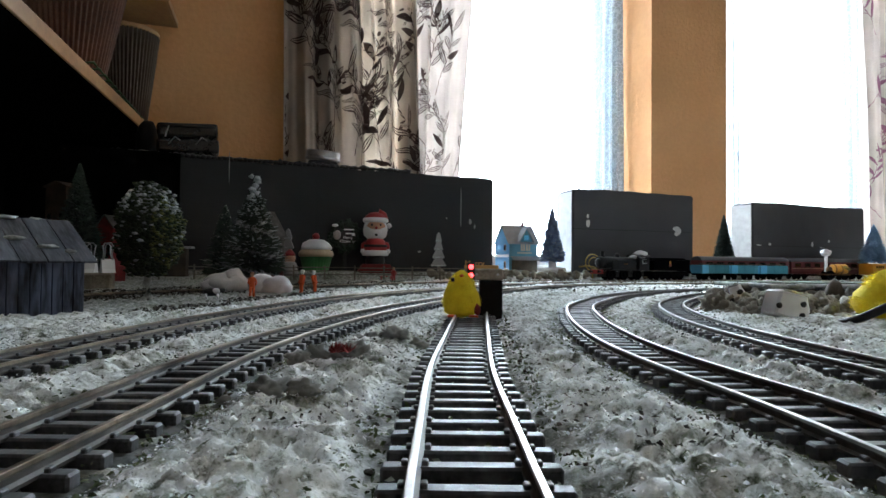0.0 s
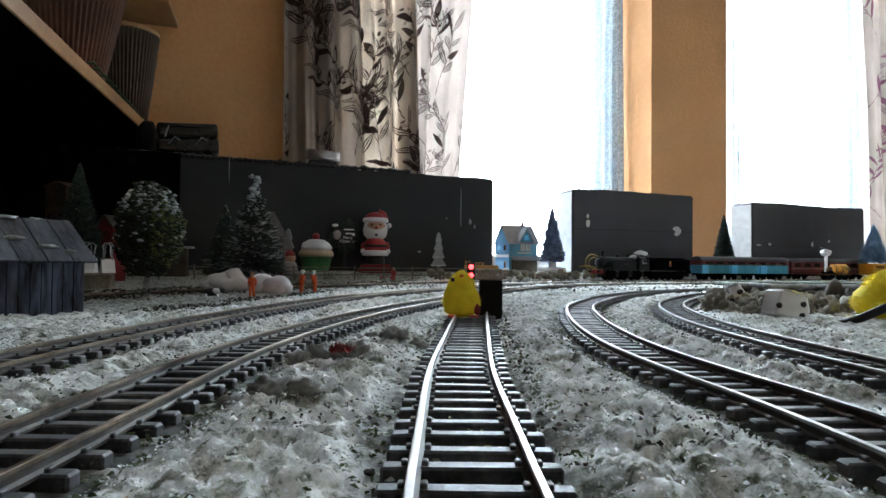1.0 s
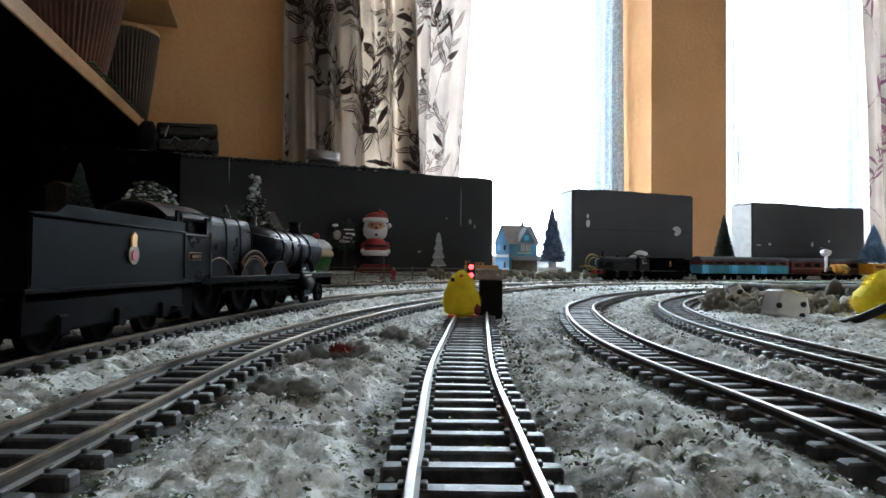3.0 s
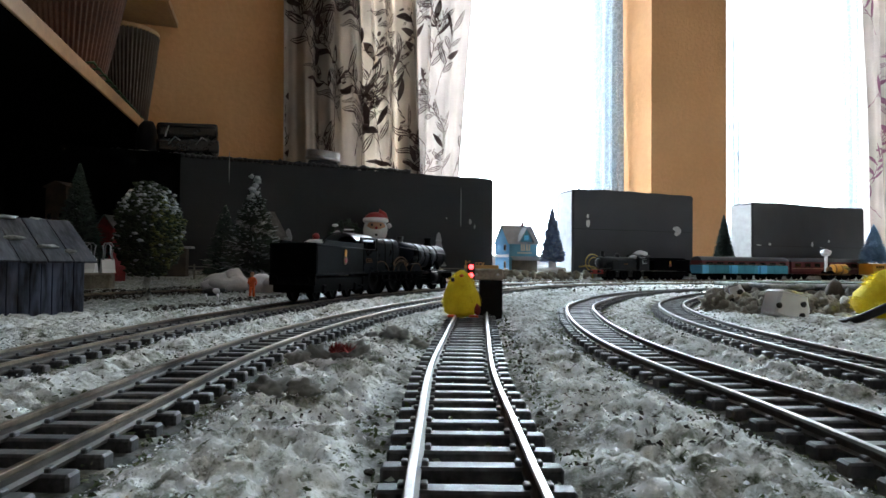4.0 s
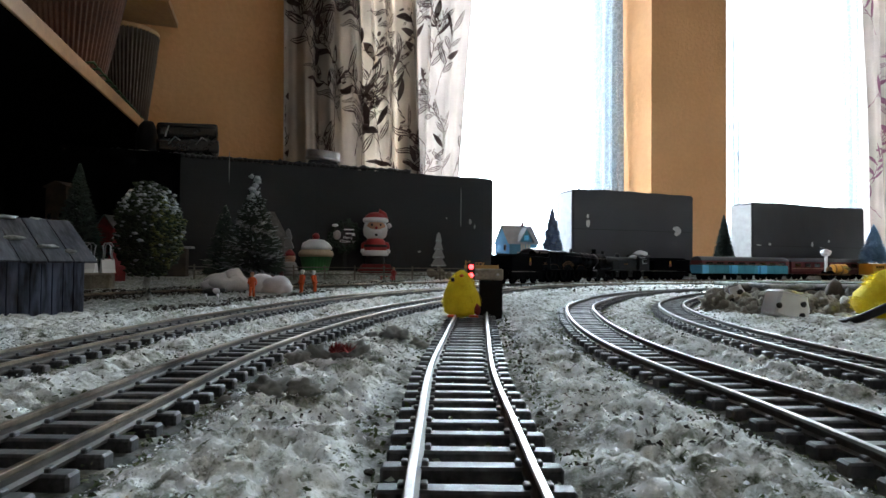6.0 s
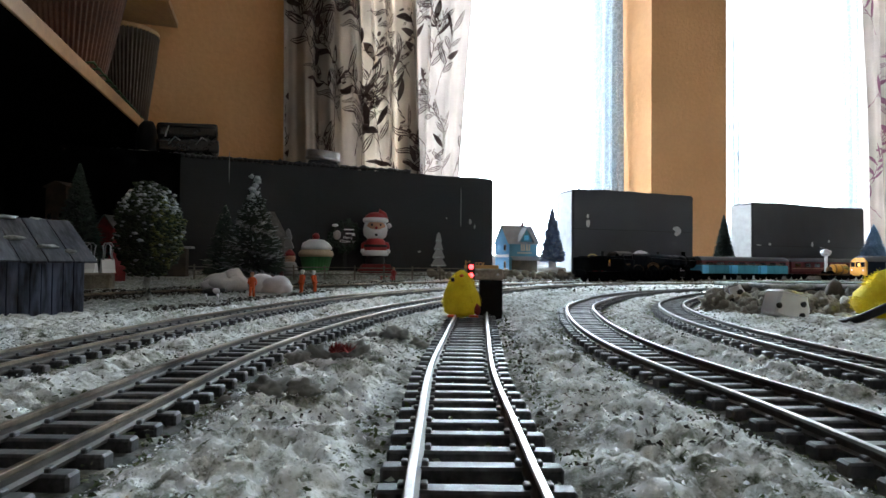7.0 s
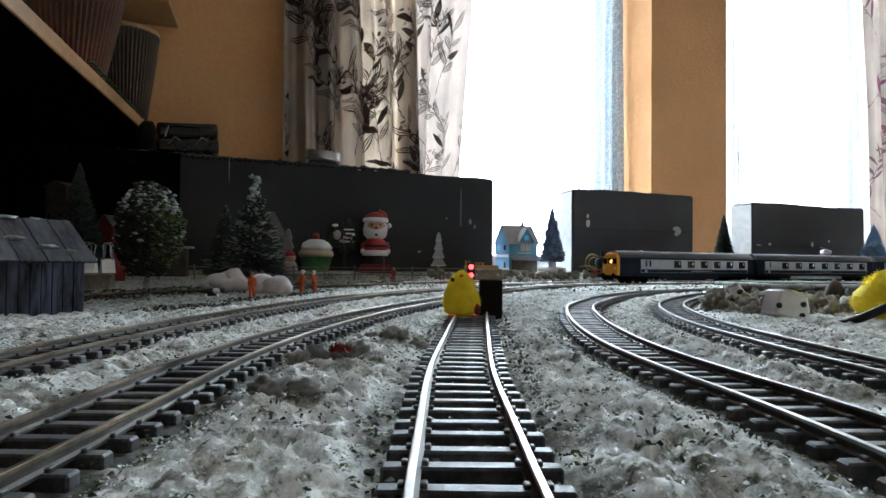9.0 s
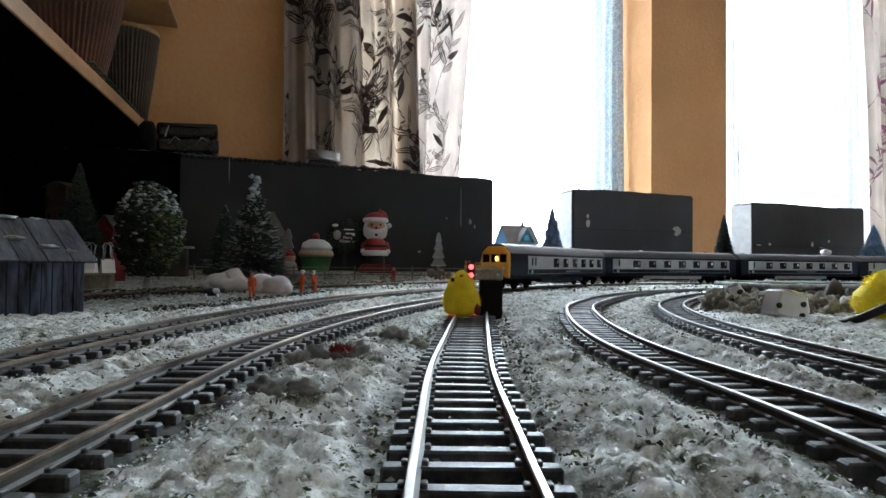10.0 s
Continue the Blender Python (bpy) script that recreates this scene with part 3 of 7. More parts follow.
    ws = [wheelset(top, x, .0134, spokes=16, name="driving_wheelset") for x in (-.040, -.008, .023)]
    ws += [wheelset(top, x, .0062, name="bogie_wheelset") for x in (.040, .066)]
    part("bogie", box((.053, 0, .0075), (.032, .012, .005), .0008), M_LOCO, top)
    rods = []
    for s in (-1, 1):
        bm = box((-.0085, 0, 0), (.068, .0008, .0018), .0002)
        for x in (-.040, -.008, .023):
            add_lathe(bm, [(.0019, -.0006), (.0019, .0006)], 10, pose(x, 0, 0) @ ALONG_Y)
        ob = part("coupling_rod", bm, M_LOCO, top)
        ob.matrix_basis = pose(.0055, s * .0128, .0134)
        rods.append(ob)
    if not group:
        # long-boilered express: cab, firebox and drivers sit further back
        def shift(starts, dx, lo=-1.0, hi=1.0):
            for c in top.children:
                if c.name.startswith(starts):
                    xs = [(c.matrix_basis @ v.co).x for v in c.data.vertices]
                    if lo < sum(xs) / len(xs) < hi:
                        c.location.x += dx

        axles = ("splasher", "driving")
        shift(("firebox",), -.030)
        shift(("cab", "number", "lining"), -.035)
        shift(("nameplate", "coupling"), -.0345)
        shift(("safety",), -.027)
        shift(("chimney", "saddle", "steam_pipe"), -.010)
        shift(("cylinder", "valve_chest", "slide", "connecting", "front_step", "step_edge", "footstep", "lamp_bracket"), -.026)
        shift(axles, -.038, hi=-.030)
        shift(axles, -.0345, -.020, .010)
        shift(axles, -.0325, .010, .05)
        shift(("bogie",), .006)
    return top, ws, rods


def tender(label, m, paint, group=""):
    top = thing("tender", label, "tender", m, group)
    part("frame", box((0, 0, .0115), (.094, .030, .010), .0008), M_LOCO, top)
    part("footplate", box((0, 0, .0186), (.098, .035, .0014), .0003), M_LOCO, top)
    for s in (-1, 1):
        prof = [(-.047, .0193), (.044, .0193), (.044, .0425), (-.032, .0425), (-.036, .0400), (-.047, .0395)]
        part("tank_side", prism(prof, .0010, pose(0, s * .0165, 0)), paint, top)
        part("top_flare", tube([(-.047, s * .0172, .0385), (.044, s * .0172, .0385)], .0004, 8), M_LOCO, top)
        for x in (-.046, .0435):
            part("panel_line", box((x, s * .01715, .0297), (.0005, .0004, .019)), M_LOCO, top)
        em = part("emblem", lathe([(.0034, 0), (.0034, .0005)], 16, pose(.004, s * .0170, .0290) @ pose(0, 0, 0, -90 * s, 0, 0)), M_BRASS, top, "red and gold emblem")
        part("emblem_centre", lathe([(.0018, 0), (.0018, .0003)], 14, pose(.004, s * .0175, .0287) @ pose(0, 0, 0, -90 * s, 0, 0)), M_RED, em)
        part("emblem_crown", prism([(-.0014, 0), (.0014, 0), (.0018, .0040), (0, .0052), (-.0016, .0036)], .0005, pose(.004, s * .0173, .0315)), M_YELLOW, em, "gold crest")
        part("axle_guards", box((0, s * .0140, .0100), (.080, .0010, .0070), .0005), M_LOCO, top)
        for x in (-.030, 0, .030):
            part("axle_box", box((x, s * .0150, .0085), (.0055, .0025, .0060), .0006), M_LOCO, top)
        part("step", box((.040, s * .0160, .0090), (.006, .0030, .0008)), M_LOCO, top)
        part("buffer", lathe([(.0020, 0), (.0012, .003), (.0030, .0045), (.0030, .005)], 12, pose(-.048, s * .0115, .0152) @ pose(0, 0, 0, 0, -90, 0)), M_LOCO, top)
    part("tank_end", box((-.0470, 0, .0295), (.0010, .034, .0205), .0003), M_LOCO, top)
    part("tank_front", box((.0440, 0, .0280), (.0010, .034, .0180), .0003), M_LOCO, top)
    part("tank_top", box((-.012, 0, .0372), (.068, .032, .0010)), M_LOCO, top)
    part("buffer_beam", box((-.0480, 0, .0150), (.0016, .0335, .0070), .0003), M_LOCO, top)
    bm = bmesh.new()
    rng = random.Random(5)
    for _ in range(70):
        add_blob(bm, (rng.uniform(-.030, .038), rng.uniform(-.012, .012), .0350 + rng.uniform(0, .003)), [rng.uniform(.0018, .0034)] * 3, .5, 2, 1, rng.random() * 9)
    tagged(part("coal", bm, M_LOCO, top, "heap of black coal"), kind="stuff")
    ws = [wheelset(top, x, .0080, spokes=12) for x in (-.030, 0, .030)]
    return top, ws


def bogie_part(parent, x, r=.0062):
    bm = box((x, 0, .0068), (.040, .010, .0035), .0006)
    for s in (-1, 1):
        add_box(bm, (x, s * .0115, .0078), (.044, .0016, .0040), .0006)
        for o in (-.015, .015):
            add_box(bm, (x + o, s * .0120, .0065), (.0050, .0026, .0050), .0008)
    part("bogie_frame", bm, M_LOCO, parent)
    return [wheelset(parent, x + o, r, spokes=8) for o in (-.015, .015)]


CAR = .288


def pullman_car(label, m, cab=False):
    """Pullman car, x forward."""
    top = thing("pullman_car", label, "railway carriage", m, "cars of the pullman train")
    L = CAR
    side = [(-.0150, .0110), (.0150, .0110), (.0176, .0150), (.0178, .0300), (.0166, .0395), (-.0166, .0395), (-.0178, .0300), (-.0176, .0150)]
    part("body", prism(side, L, pose(0, 0, 0, 0, 0, 90), .0006), M_NAVY, top)
    rf = [(-.0170, .0393)] + [(-.0168 + .0336 * i / 12, .0398 + .0100 * (1 - abs(i / 6 - 1) ** 2.6)) for i in range(13)] + [(.0170, .0393)]
    part("roof", prism(rf, L + .001, pose(0, 0, 0, 0, 0, 90)), M_ROOF, top, "rounded pale grey roof")
    for i in range(9):
        part("roof_vent", box((-L * .42 + L * .84 * i / 8, 0, .0502), (.0060, .0030, .0012), .0004), M_ROOF, top)
    x0, x1 = (-L * .45, L * .36) if cab else (-L * .44, L * .44)
    n = 7 if not cab else 6
    for s in (-1, 1):
        face = s * .01785
        part("window_band", box(((x0 + x1) / 2, face, .0292), (x1 - x0, .0009, .0150), .0003), M_GREY, top, "pale grey window panel")
        part("waist_line", box(((x0 + x1) / 2, s * .0181, .0166), (x1 - x0, .0004, .0004)), M_GREY, top)
        for c in (x0, x1):
            part("panel_edge", box((c, s * .0181, .0192), (.0004, .0004, .0055)), M_GREY, top)
        bars(top, "lettering", pose((x0 + x1) / 2 - .01, s * .0182, .0192), .046, .0012, 14, M_GREY)
        span = (x1 - x0) * (.62 if cab else .76)
        for i in range(n):
            x = x0 + .014 + span * i / (n - 1)
            w = part("window", box((x, s * .0184, .0294), (.0150, .0006, .0108), .0004), M_DARKGLASS, top, "dark window")
            part("blind", box((x - .0035, s * .0188, .0310), (.0026, .0003, .0040)), M_WHITE if i % 3 == 1 else M_GREY, w)
        for x in (x1 - .010, x1 - .018) if cab else (x1 - .012,):
            part("door_window", box((x, s * .0184, .0305), (.0030, .0006, .0090), .0004), M_DARKGLASS, top)
        part("crest", lathe([(.0024, 0), (.0024, .0004)], 14, pose(x1 - .010, s * .0178, .0190) @ pose(0, 0, 0, -90 * s, 0, 0)), M_GREY, top)
        part("skirt", box((0, s * .0150, .0092), (L * .44, .0010, .0050), .0004), M_GREY if not cab else M_NAVY, top)
    part("underframe", box((0, 0, .0095), (L * .9, .012, .0040), .0006), M_LOCO, top)
    part("battery_box", box((-.01, 0, .0075), (.060, .026, .0050), .0008), M_LOCO, top)
    for e in (-1, 1):
        if cab and e > 0:
            continue
        part("gangway", box((e * (L / 2 + .0015), 0, .0255), (.003, .0120, .0260), .0008), M_LOCO, top)
    if cab:
        nose = [(-.0174, .0120), (.0174, .0120), (.0177, .0280), (.0164, .0400), (.0100, .0465), (-.0100, .0465), (-.0164, .0400), (-.0177, .0280)]
        bm = bmesh.new()
        add_prism(bm, nose, .005, pose(L / 2 + .0024, 0, 0, 0, 0, 90), .0008)
        for v in bm.verts:
            if v.co.z > .032 and v.co.x > L / 2:
                v.co.x -= (v.co.z - .032) * .18
        face = part("nose", bm, M_YELLOW, top, "yellow cab front")
        for y in (-.0105, .0, .0105):
            part("cab_window", box((L / 2 + .0046, y, .0335), (.0012, .0080, .0088), .0003), M_DARKGLASS, face)
        part("cab_lamp", blob((L / 2 + .0052, .003, .0330), (.0008, .0020, .0030), 0, 1, 2), M_LAMP, face, "lit amber cab light")
        part("bumper", box((L / 2 + .002, 0, .0125), (.005, .034, .0050), .0008), M_LOCO, top)
        for s in (-1, 1):
            part("buffer", lathe([(.0016, 0), (.0011, .003), (.0026, .0042), (.0026, .0048)], 12, pose(L / 2 + .004, s * .0115, .0130) @ ALONG_X), M_LOCO, top)
            part("marker_lamp", lathe([(.0014, 0), (.0014, .0008)], 12, pose(L / 2 + .0048, s * .0120, .0230) @ ALONG_X), M_WHITE, face)
    ws = bogie_part(top, -L * .36) + bogie_part(top, L * .36)
    return top, ws


def line_pose(key, s, z=RAIL_TOP, flip=False):
    x, y, a = on_line(key, s)
    return pose(x, y, z, 0, 0, a + (180 if flip else 0))


def chord_pose(key, s, half, flip=False, z=RAIL_TOP):
    """A vehicle whose bogies, half apart from its middle, both ride the line."""
    xa, ya, _ = on_line(key, s - half)
    xb, yb, _ = on_line(key, s + half)
    a = math.degrees(math.atan2(yb - ya, xb - xa))
    return pose((xa + xb) / 2, (ya + yb) / 2, z, 0, 0, a + (180 if flip else 0))


EXPRESS, EXPRESS_WHEELS, EXPRESS_RODS = steam_loco("steam_locomotive", "black express steam locomotive with brass nameplates, running", line_pose("outer_loop", 1.2), M_GREEN)
TENDER, TENDER_WHEELS = tender("black tender heaped with coal behind the express locomotive", line_pose("outer_loop", 1.0), M_LOCO)
CARS = [pullman_car("navy and grey pullman power car with a yellow cab front" if i == 0 else "navy and grey pullman coach with dark windows", line_pose("inner_loop", 2.6 + .3 * i, flip=True), i == 0) for i in range(4)]


# ---- more materials ----
M_POT = mat("dark_ribbed_clay", (0.12, 0.085, 0.06), (0.065, 0.045, 0.035), 0.6, scale=18, fine=260, bump=0.3)
M_REDPOT = mat("dark_red_brown_clay", (0.20, 0.085, 0.05), (0.085, 0.04, 0.028), 0.6, scale=18, fine=260, bump=0.3)
M_PINK = mat("dusty_pink_clay", (0.42, 0.22, 0.16), (0.34, 0.17, 0.12), 0.7, scale=18, fine=260, bump=0.3)
M_LEAF = mat("pot_leaf", (0.05, 0.11, 0.03), (0.03, 0.06, 0.02), 0.5, scale=60, fine=400)
M_CLOTH = mat("printed_curtain_cloth", (0.66, 0.59, 0.52), (0.50, 0.44, 0.38), 0.9, scale=14, fine=900, bump=0.3, through_light=0.42)
M_THIN = mat("sunlit_curtain_cloth", (0.55, 0.50, 0.465), (0.45, 0.405, 0.375), 0.9, scale=14, fine=900, bump=0.3, through_light=0.51)
M_PRINT = mat("dark_leaf_print", (0.10, 0.065, 0.06), (0.055, 0.034, 0.034), 0.9, scale=30, fine=900, bump=0.2, through_light=0.25)
M_MAUVE = mat("mauve_flower_print", (0.30, 0.14, 0.22), (0.20, 0.08, 0.14), 0.9, scale=30, fine=900, bump=0.2, through_light=0.3)
M_CASE = mat("smoky_black_plastic", (0.02, 0.02, 0.022), (0.012, 0.012, 0.013), 0.25, scale=30, fine=300, bump=0.02, spec=0.6)
M_FIR = mat("dark_fir_bristle", (0.035, 0.055, 0.04), (0.012, 0.02, 0.014), 0.8, scale=120, fine=900)
M_FROST = mat("frosted_tip", (0.55, 0.58, 0.60), (0.30, 0.33, 0.34), 0.8, scale=200, fine=900)
M_BLUEFIR = mat("blue_frosted_bristle", (0.26, 0.34, 0.52), (0.12, 0.16, 0.28), 0.8, scale=120, fine=900)
M_PALEFIR = mat("pale_blue_bristle", (0.30, 0.45, 0.62), (0.16, 0.27, 0.42), 0.8, scale=120, fine=900)
M_TINSEL = mat("grey_tinsel", (0.40, 0.41, 0.42), (0.18, 0.18, 0.19), 0.4, 0.4, scale=300, fine=900)
M_BARK = mat("model_tree_bark", (0.36, 0.36, 0.33), (0.16, 0.15, 0.13), 0.9, scale=150, fine=900, bump=0.6)
M_CROWN = mat("foam_foliage", (0.055, 0.075, 0.035), (0.015, 0.022, 0.012), 0.95, scale=130, fine=900, bump=0.7)
M_MOSSY = mat("yellow_green_foliage", (0.18, 0.19, 0.06), (0.09, 0.10, 0.04), 0.95, scale=130, fine=900, bump=0.7)
M_SNOW = mat("dusted_snow", (0.56, 0.58, 0.58), (0.22, 0.24, 0.23), 0.95, scale=160, fine=900, bump=0.8)
M_COTTON = mat("white_cotton_wool", (0.72, 0.70, 0.72), (0.55, 0.53, 0.56), 0.95, scale=50, fine=700, bump=0.5)
M_PLANK = mat("weathered_blue_grey_plank", (0.105, 0.125, 0.195), (0.005, 0.006, 0.012), 0.8, scale=170, fine=700, bump=0.5, stretch=(1, 1, .16))
M_ROOFPLANK = mat("grey_roof_plank", (0.115, 0.125, 0.155), (0.02, 0.023, 0.033), 0.8, scale=150, fine=800, bump=0.6, stretch=(1, .2, .2))
M_YFLUFF = mat("yellow_pompom_fluff", (0.90, 0.76, 0.04), (0.76, 0.58, 0.02), 0.95, scale=160, fine=1400, bump=0.9, through_light=0.3)
M_ORANGE = mat("orange_felt", (0.75, 0.14, 0.03), (0.60, 0.09, 0.02), 0.8, scale=100, fine=900)
M_SKIN = mat("painted_face", (0.62, 0.36, 0.24), (0.56, 0.31, 0.20), 0.6, scale=60, fine=600, bump=0.05)
M_GREENCUP = mat("green_cupcake_case", (0.06, 0.22, 0.07), (0.04, 0.15, 0.05), 0.5, scale=60, fine=600)
M_ICING = mat("beige_icing", (0.55, 0.42, 0.30), (0.45, 0.33, 0.22), 0.5, scale=60, fine=600)
M_SKYBLUE = mat("sky_blue_card", (0.14, 0.42, 0.72), (0.11, 0.35, 0.62), 0.6, scale=40, fine=600)
M_TEAL = mat("teal_card", (0.09, 0.24, 0.30), (0.07, 0.19, 0.24), 0.6, scale=40, fine=600)
M_CARD = mat("grey_card_roof", (0.34, 0.33, 0.32), (0.26, 0.25, 0.25), 0.7, scale=60, fine=600)
M_STONE = mat("grey_brown_stone", (0.34, 0.31, 0.25), (0.14, 0.12, 0.09), 0.95, scale=80, fine=700, bump=0.8)
M_SOIL = mat("dark_brown_soil", (0.09, 0.065, 0.045), (0.04, 0.03, 0.02), 0.95, scale=80, fine=700, bump=0.8)
M_DIM = mat("grey_timbered_card", (0.14, 0.13, 0.12), (0.06, 0.055, 0.05), 0.8, scale=120, fine=700, bump=0.5)
M_PLY = mat("laser_cut_plywood", (0.62, 0.38, 0.14), (0.50, 0.28, 0.09), 0.7, scale=60, fine=600)
M_FENCE = mat("grey_brown_fence", (0.22, 0.20, 0.17), (0.12, 0.105, 0.09), 0.85, scale=90, fine=700)
M_WAGON = mat("turquoise_wagon_paint", (0.06, 0.30, 0.42), (0.05, 0.24, 0.34), 0.5, scale=60, fine=600)
M_PALEBLUE = mat("bright_sky_blue_paint", (0.13, 0.52, 0.80), (0.11, 0.45, 0.70), 0.5, scale=60, fine=600)
M_BLACKPL = mat("black_plastic", (0.015, 0.015, 0.016), (0.008, 0.008, 0.009), 0.4, scale=60, fine=600, bump=0.1)
M_OVERCAST = mat("overcast_daylight", (1.0, 1.0, 1.0), (0.97, 0.99, 1.0), 1.0, glow=1.6, scale=0.4, fine=2, bump=0)
M_GLINT = mat("gold_wire", (0.55, 0.40, 0.12), (0.35, 0.25, 0.08), 0.4, 0.9, scale=90, fine=700, bump=0.05)
M_REDTUFT = mat("dark_red_tuft", (0.26, 0.03, 0.03), (0.13, 0.015, 0.015), 0.9, scale=200, fine=900, bump=0.5)
M_LUMP = mat("grey_stone_chip", (0.36, 0.36, 0.34), (0.20, 0.20, 0.18), 0.95, scale=160, fine=900, bump=0.7)


def lace_material():
    m = bpy.data.materials.new("net_lace")
    m.use_nodes = True
    n, l = m.node_tree.nodes, m.node_tree.links
    p = n["Principled BSDF"]
    p.inputs["Base Color"].default_value = (0.62, 0.70, 0.76, 1)
    p.inputs["Roughness"].default_value = 0.9
    tc = n.new("ShaderNodeTexCoord")
    warp, v, w = n.new("ShaderNodeTexNoise"), n.new("ShaderNodeTexVoronoi"), n.new("ShaderNodeTexNoise")
    warp.inputs["Scale"].default_value = 14
    v.feature = "DISTANCE_TO_EDGE"
    v.inputs["Scale"].default_value = 85
    w.inputs["Scale"].default_value, w.inputs["Detail"].default_value = 55, 6
    mixv = n.new("ShaderNodeMix")
    mixv.data_type = "RGBA"
    mixv.inputs[0].default_value = 0.08
    l.new(tc.outputs["Object"], warp.inputs["Vector"])
    l.new(tc.outputs["Object"], mixv.inputs[6])
    l.new(warp.outputs["Color"], mixv.inputs[7])
    l.new(mixv.outputs[2], v.inputs["Vector"])
    l.new(tc.outputs["Object"], w.inputs["Vector"])
    r1, r2 = n.new("ShaderNodeMapRange"), n.new("ShaderNodeMapRange")
    r1.inputs["From Min"].default_value, r1.inputs["From Max"].default_value = 0.03, 0.10
    r1.inputs["To Min"].default_value, r1.inputs["To Max"].default_value = 0.88, 0.58
    r2.inputs["From Min"].default_value, r2.inputs["From Max"].default_value = 0.54, 0.60
    r2.inputs["To Min"].default_value, r2.inputs["To Max"].default_value = 0.0, 0.82
    l.new(v.outputs["Distance"], r1.inputs["Value"])
    l.new(w.outputs["Fac"], r2.inputs["Value"])
    mx = n.new("ShaderNodeMath")
    mx.operation = "MAXIMUM"
    l.new(r1.outputs[0], mx.inputs[0])
    l.new(r2.outputs[0], mx.inputs[1])
    tr, tl, a, b = n.new("ShaderNodeBsdfTransparent"), n.new("ShaderNodeBsdfTranslucent"), n.new("ShaderNodeMixShader"), n.new("ShaderNodeMixShader")
    tl.inputs["Color"].default_value = (0.15, 0.17, 0.18, 1)
    a.inputs[0].default_value = 0.5
    l.new(p.outputs[0], a.inputs[1])
    l.new(tl.outputs[0], a.inputs[2])
    l.new(mx.outputs[0], b.inputs[0])
    l.new(tr.outputs[0], b.inputs[1])
    l.new(a.outputs[0], b.inputs[2])
    l.new(b.outputs[0], n["Material Output"].inputs["Surface"])
    return m


M_LACE = lace_material()


# ---- windows, curtains, daylight outside ----
tagged(structure("backdrop", box((0.1, 1.6, .7), (7.0, .02, 4.2)), M_OVERCAST, "white overcast daylight outside the windows", WALL), category="backdrop")


def glass_material():
    m = bpy.data.materials.new("window_glass")
    m.use_nodes = True
    p = m.node_tree.nodes["Principled BSDF"]
    p.inputs["Transmission Weight"].default_value, p.inputs["Roughness"].default_value, p.inputs["IOR"].default_value = 1.0, 0.0, 1.05
    return m


M_GLASS = glass_material()
for i, (s0, s1) in enumerate((W1, W2)):
    win = thing("window_%d" % (i + 1), "tall window with a white frame and net curtains", "window", WALL, kind="structure")
    fr = bmesh.new()
    for c, d in (((s0 + .02, .2, (SILL + HEAD) / 2), (.04, .05, HEAD - SILL)), ((s1 - .02, .2, (SILL + HEAD) / 2), (.04, .05, HEAD - SILL)), (((s0 + s1) / 2, .2, SILL + .02), (s1 - s0 - .08, .05, .04)), (((s0 + s1) / 2, .2, HEAD - .02), (s1 - s0 - .08, .05, .04))):
        add_box(fr, c, d, .003)
    part("window_frame", fr, M_WHITE, win)
    g = part("pane", box(((s0 + s1) / 2, .2, (SILL + HEAD) / 2), (s1 - s0 - .08, .004, HEAD - SILL - .08)), M_GLASS, win)
    g.visible_shadow = False
    part("window_sill", box(((s0 + s1) / 2, .06, SILL + .006), (s1 - s0, .22, .012), .003), M_WHITE, win)


def pleat(u, z, amp, waves, seed):
    a = u * waves * 2 * math.pi + .9 * math.sin(u * 9 + seed + .8 * z) + .5 * z
    fold = math.sin(a + .55 * math.sin(a))
    return amp * fold + .30 * amp * math.sin(u * waves * 4.6 * math.pi + seed * 2 + 2 * z) + .12 * amp * math.sin(u * waves * 13 + 9 * z)


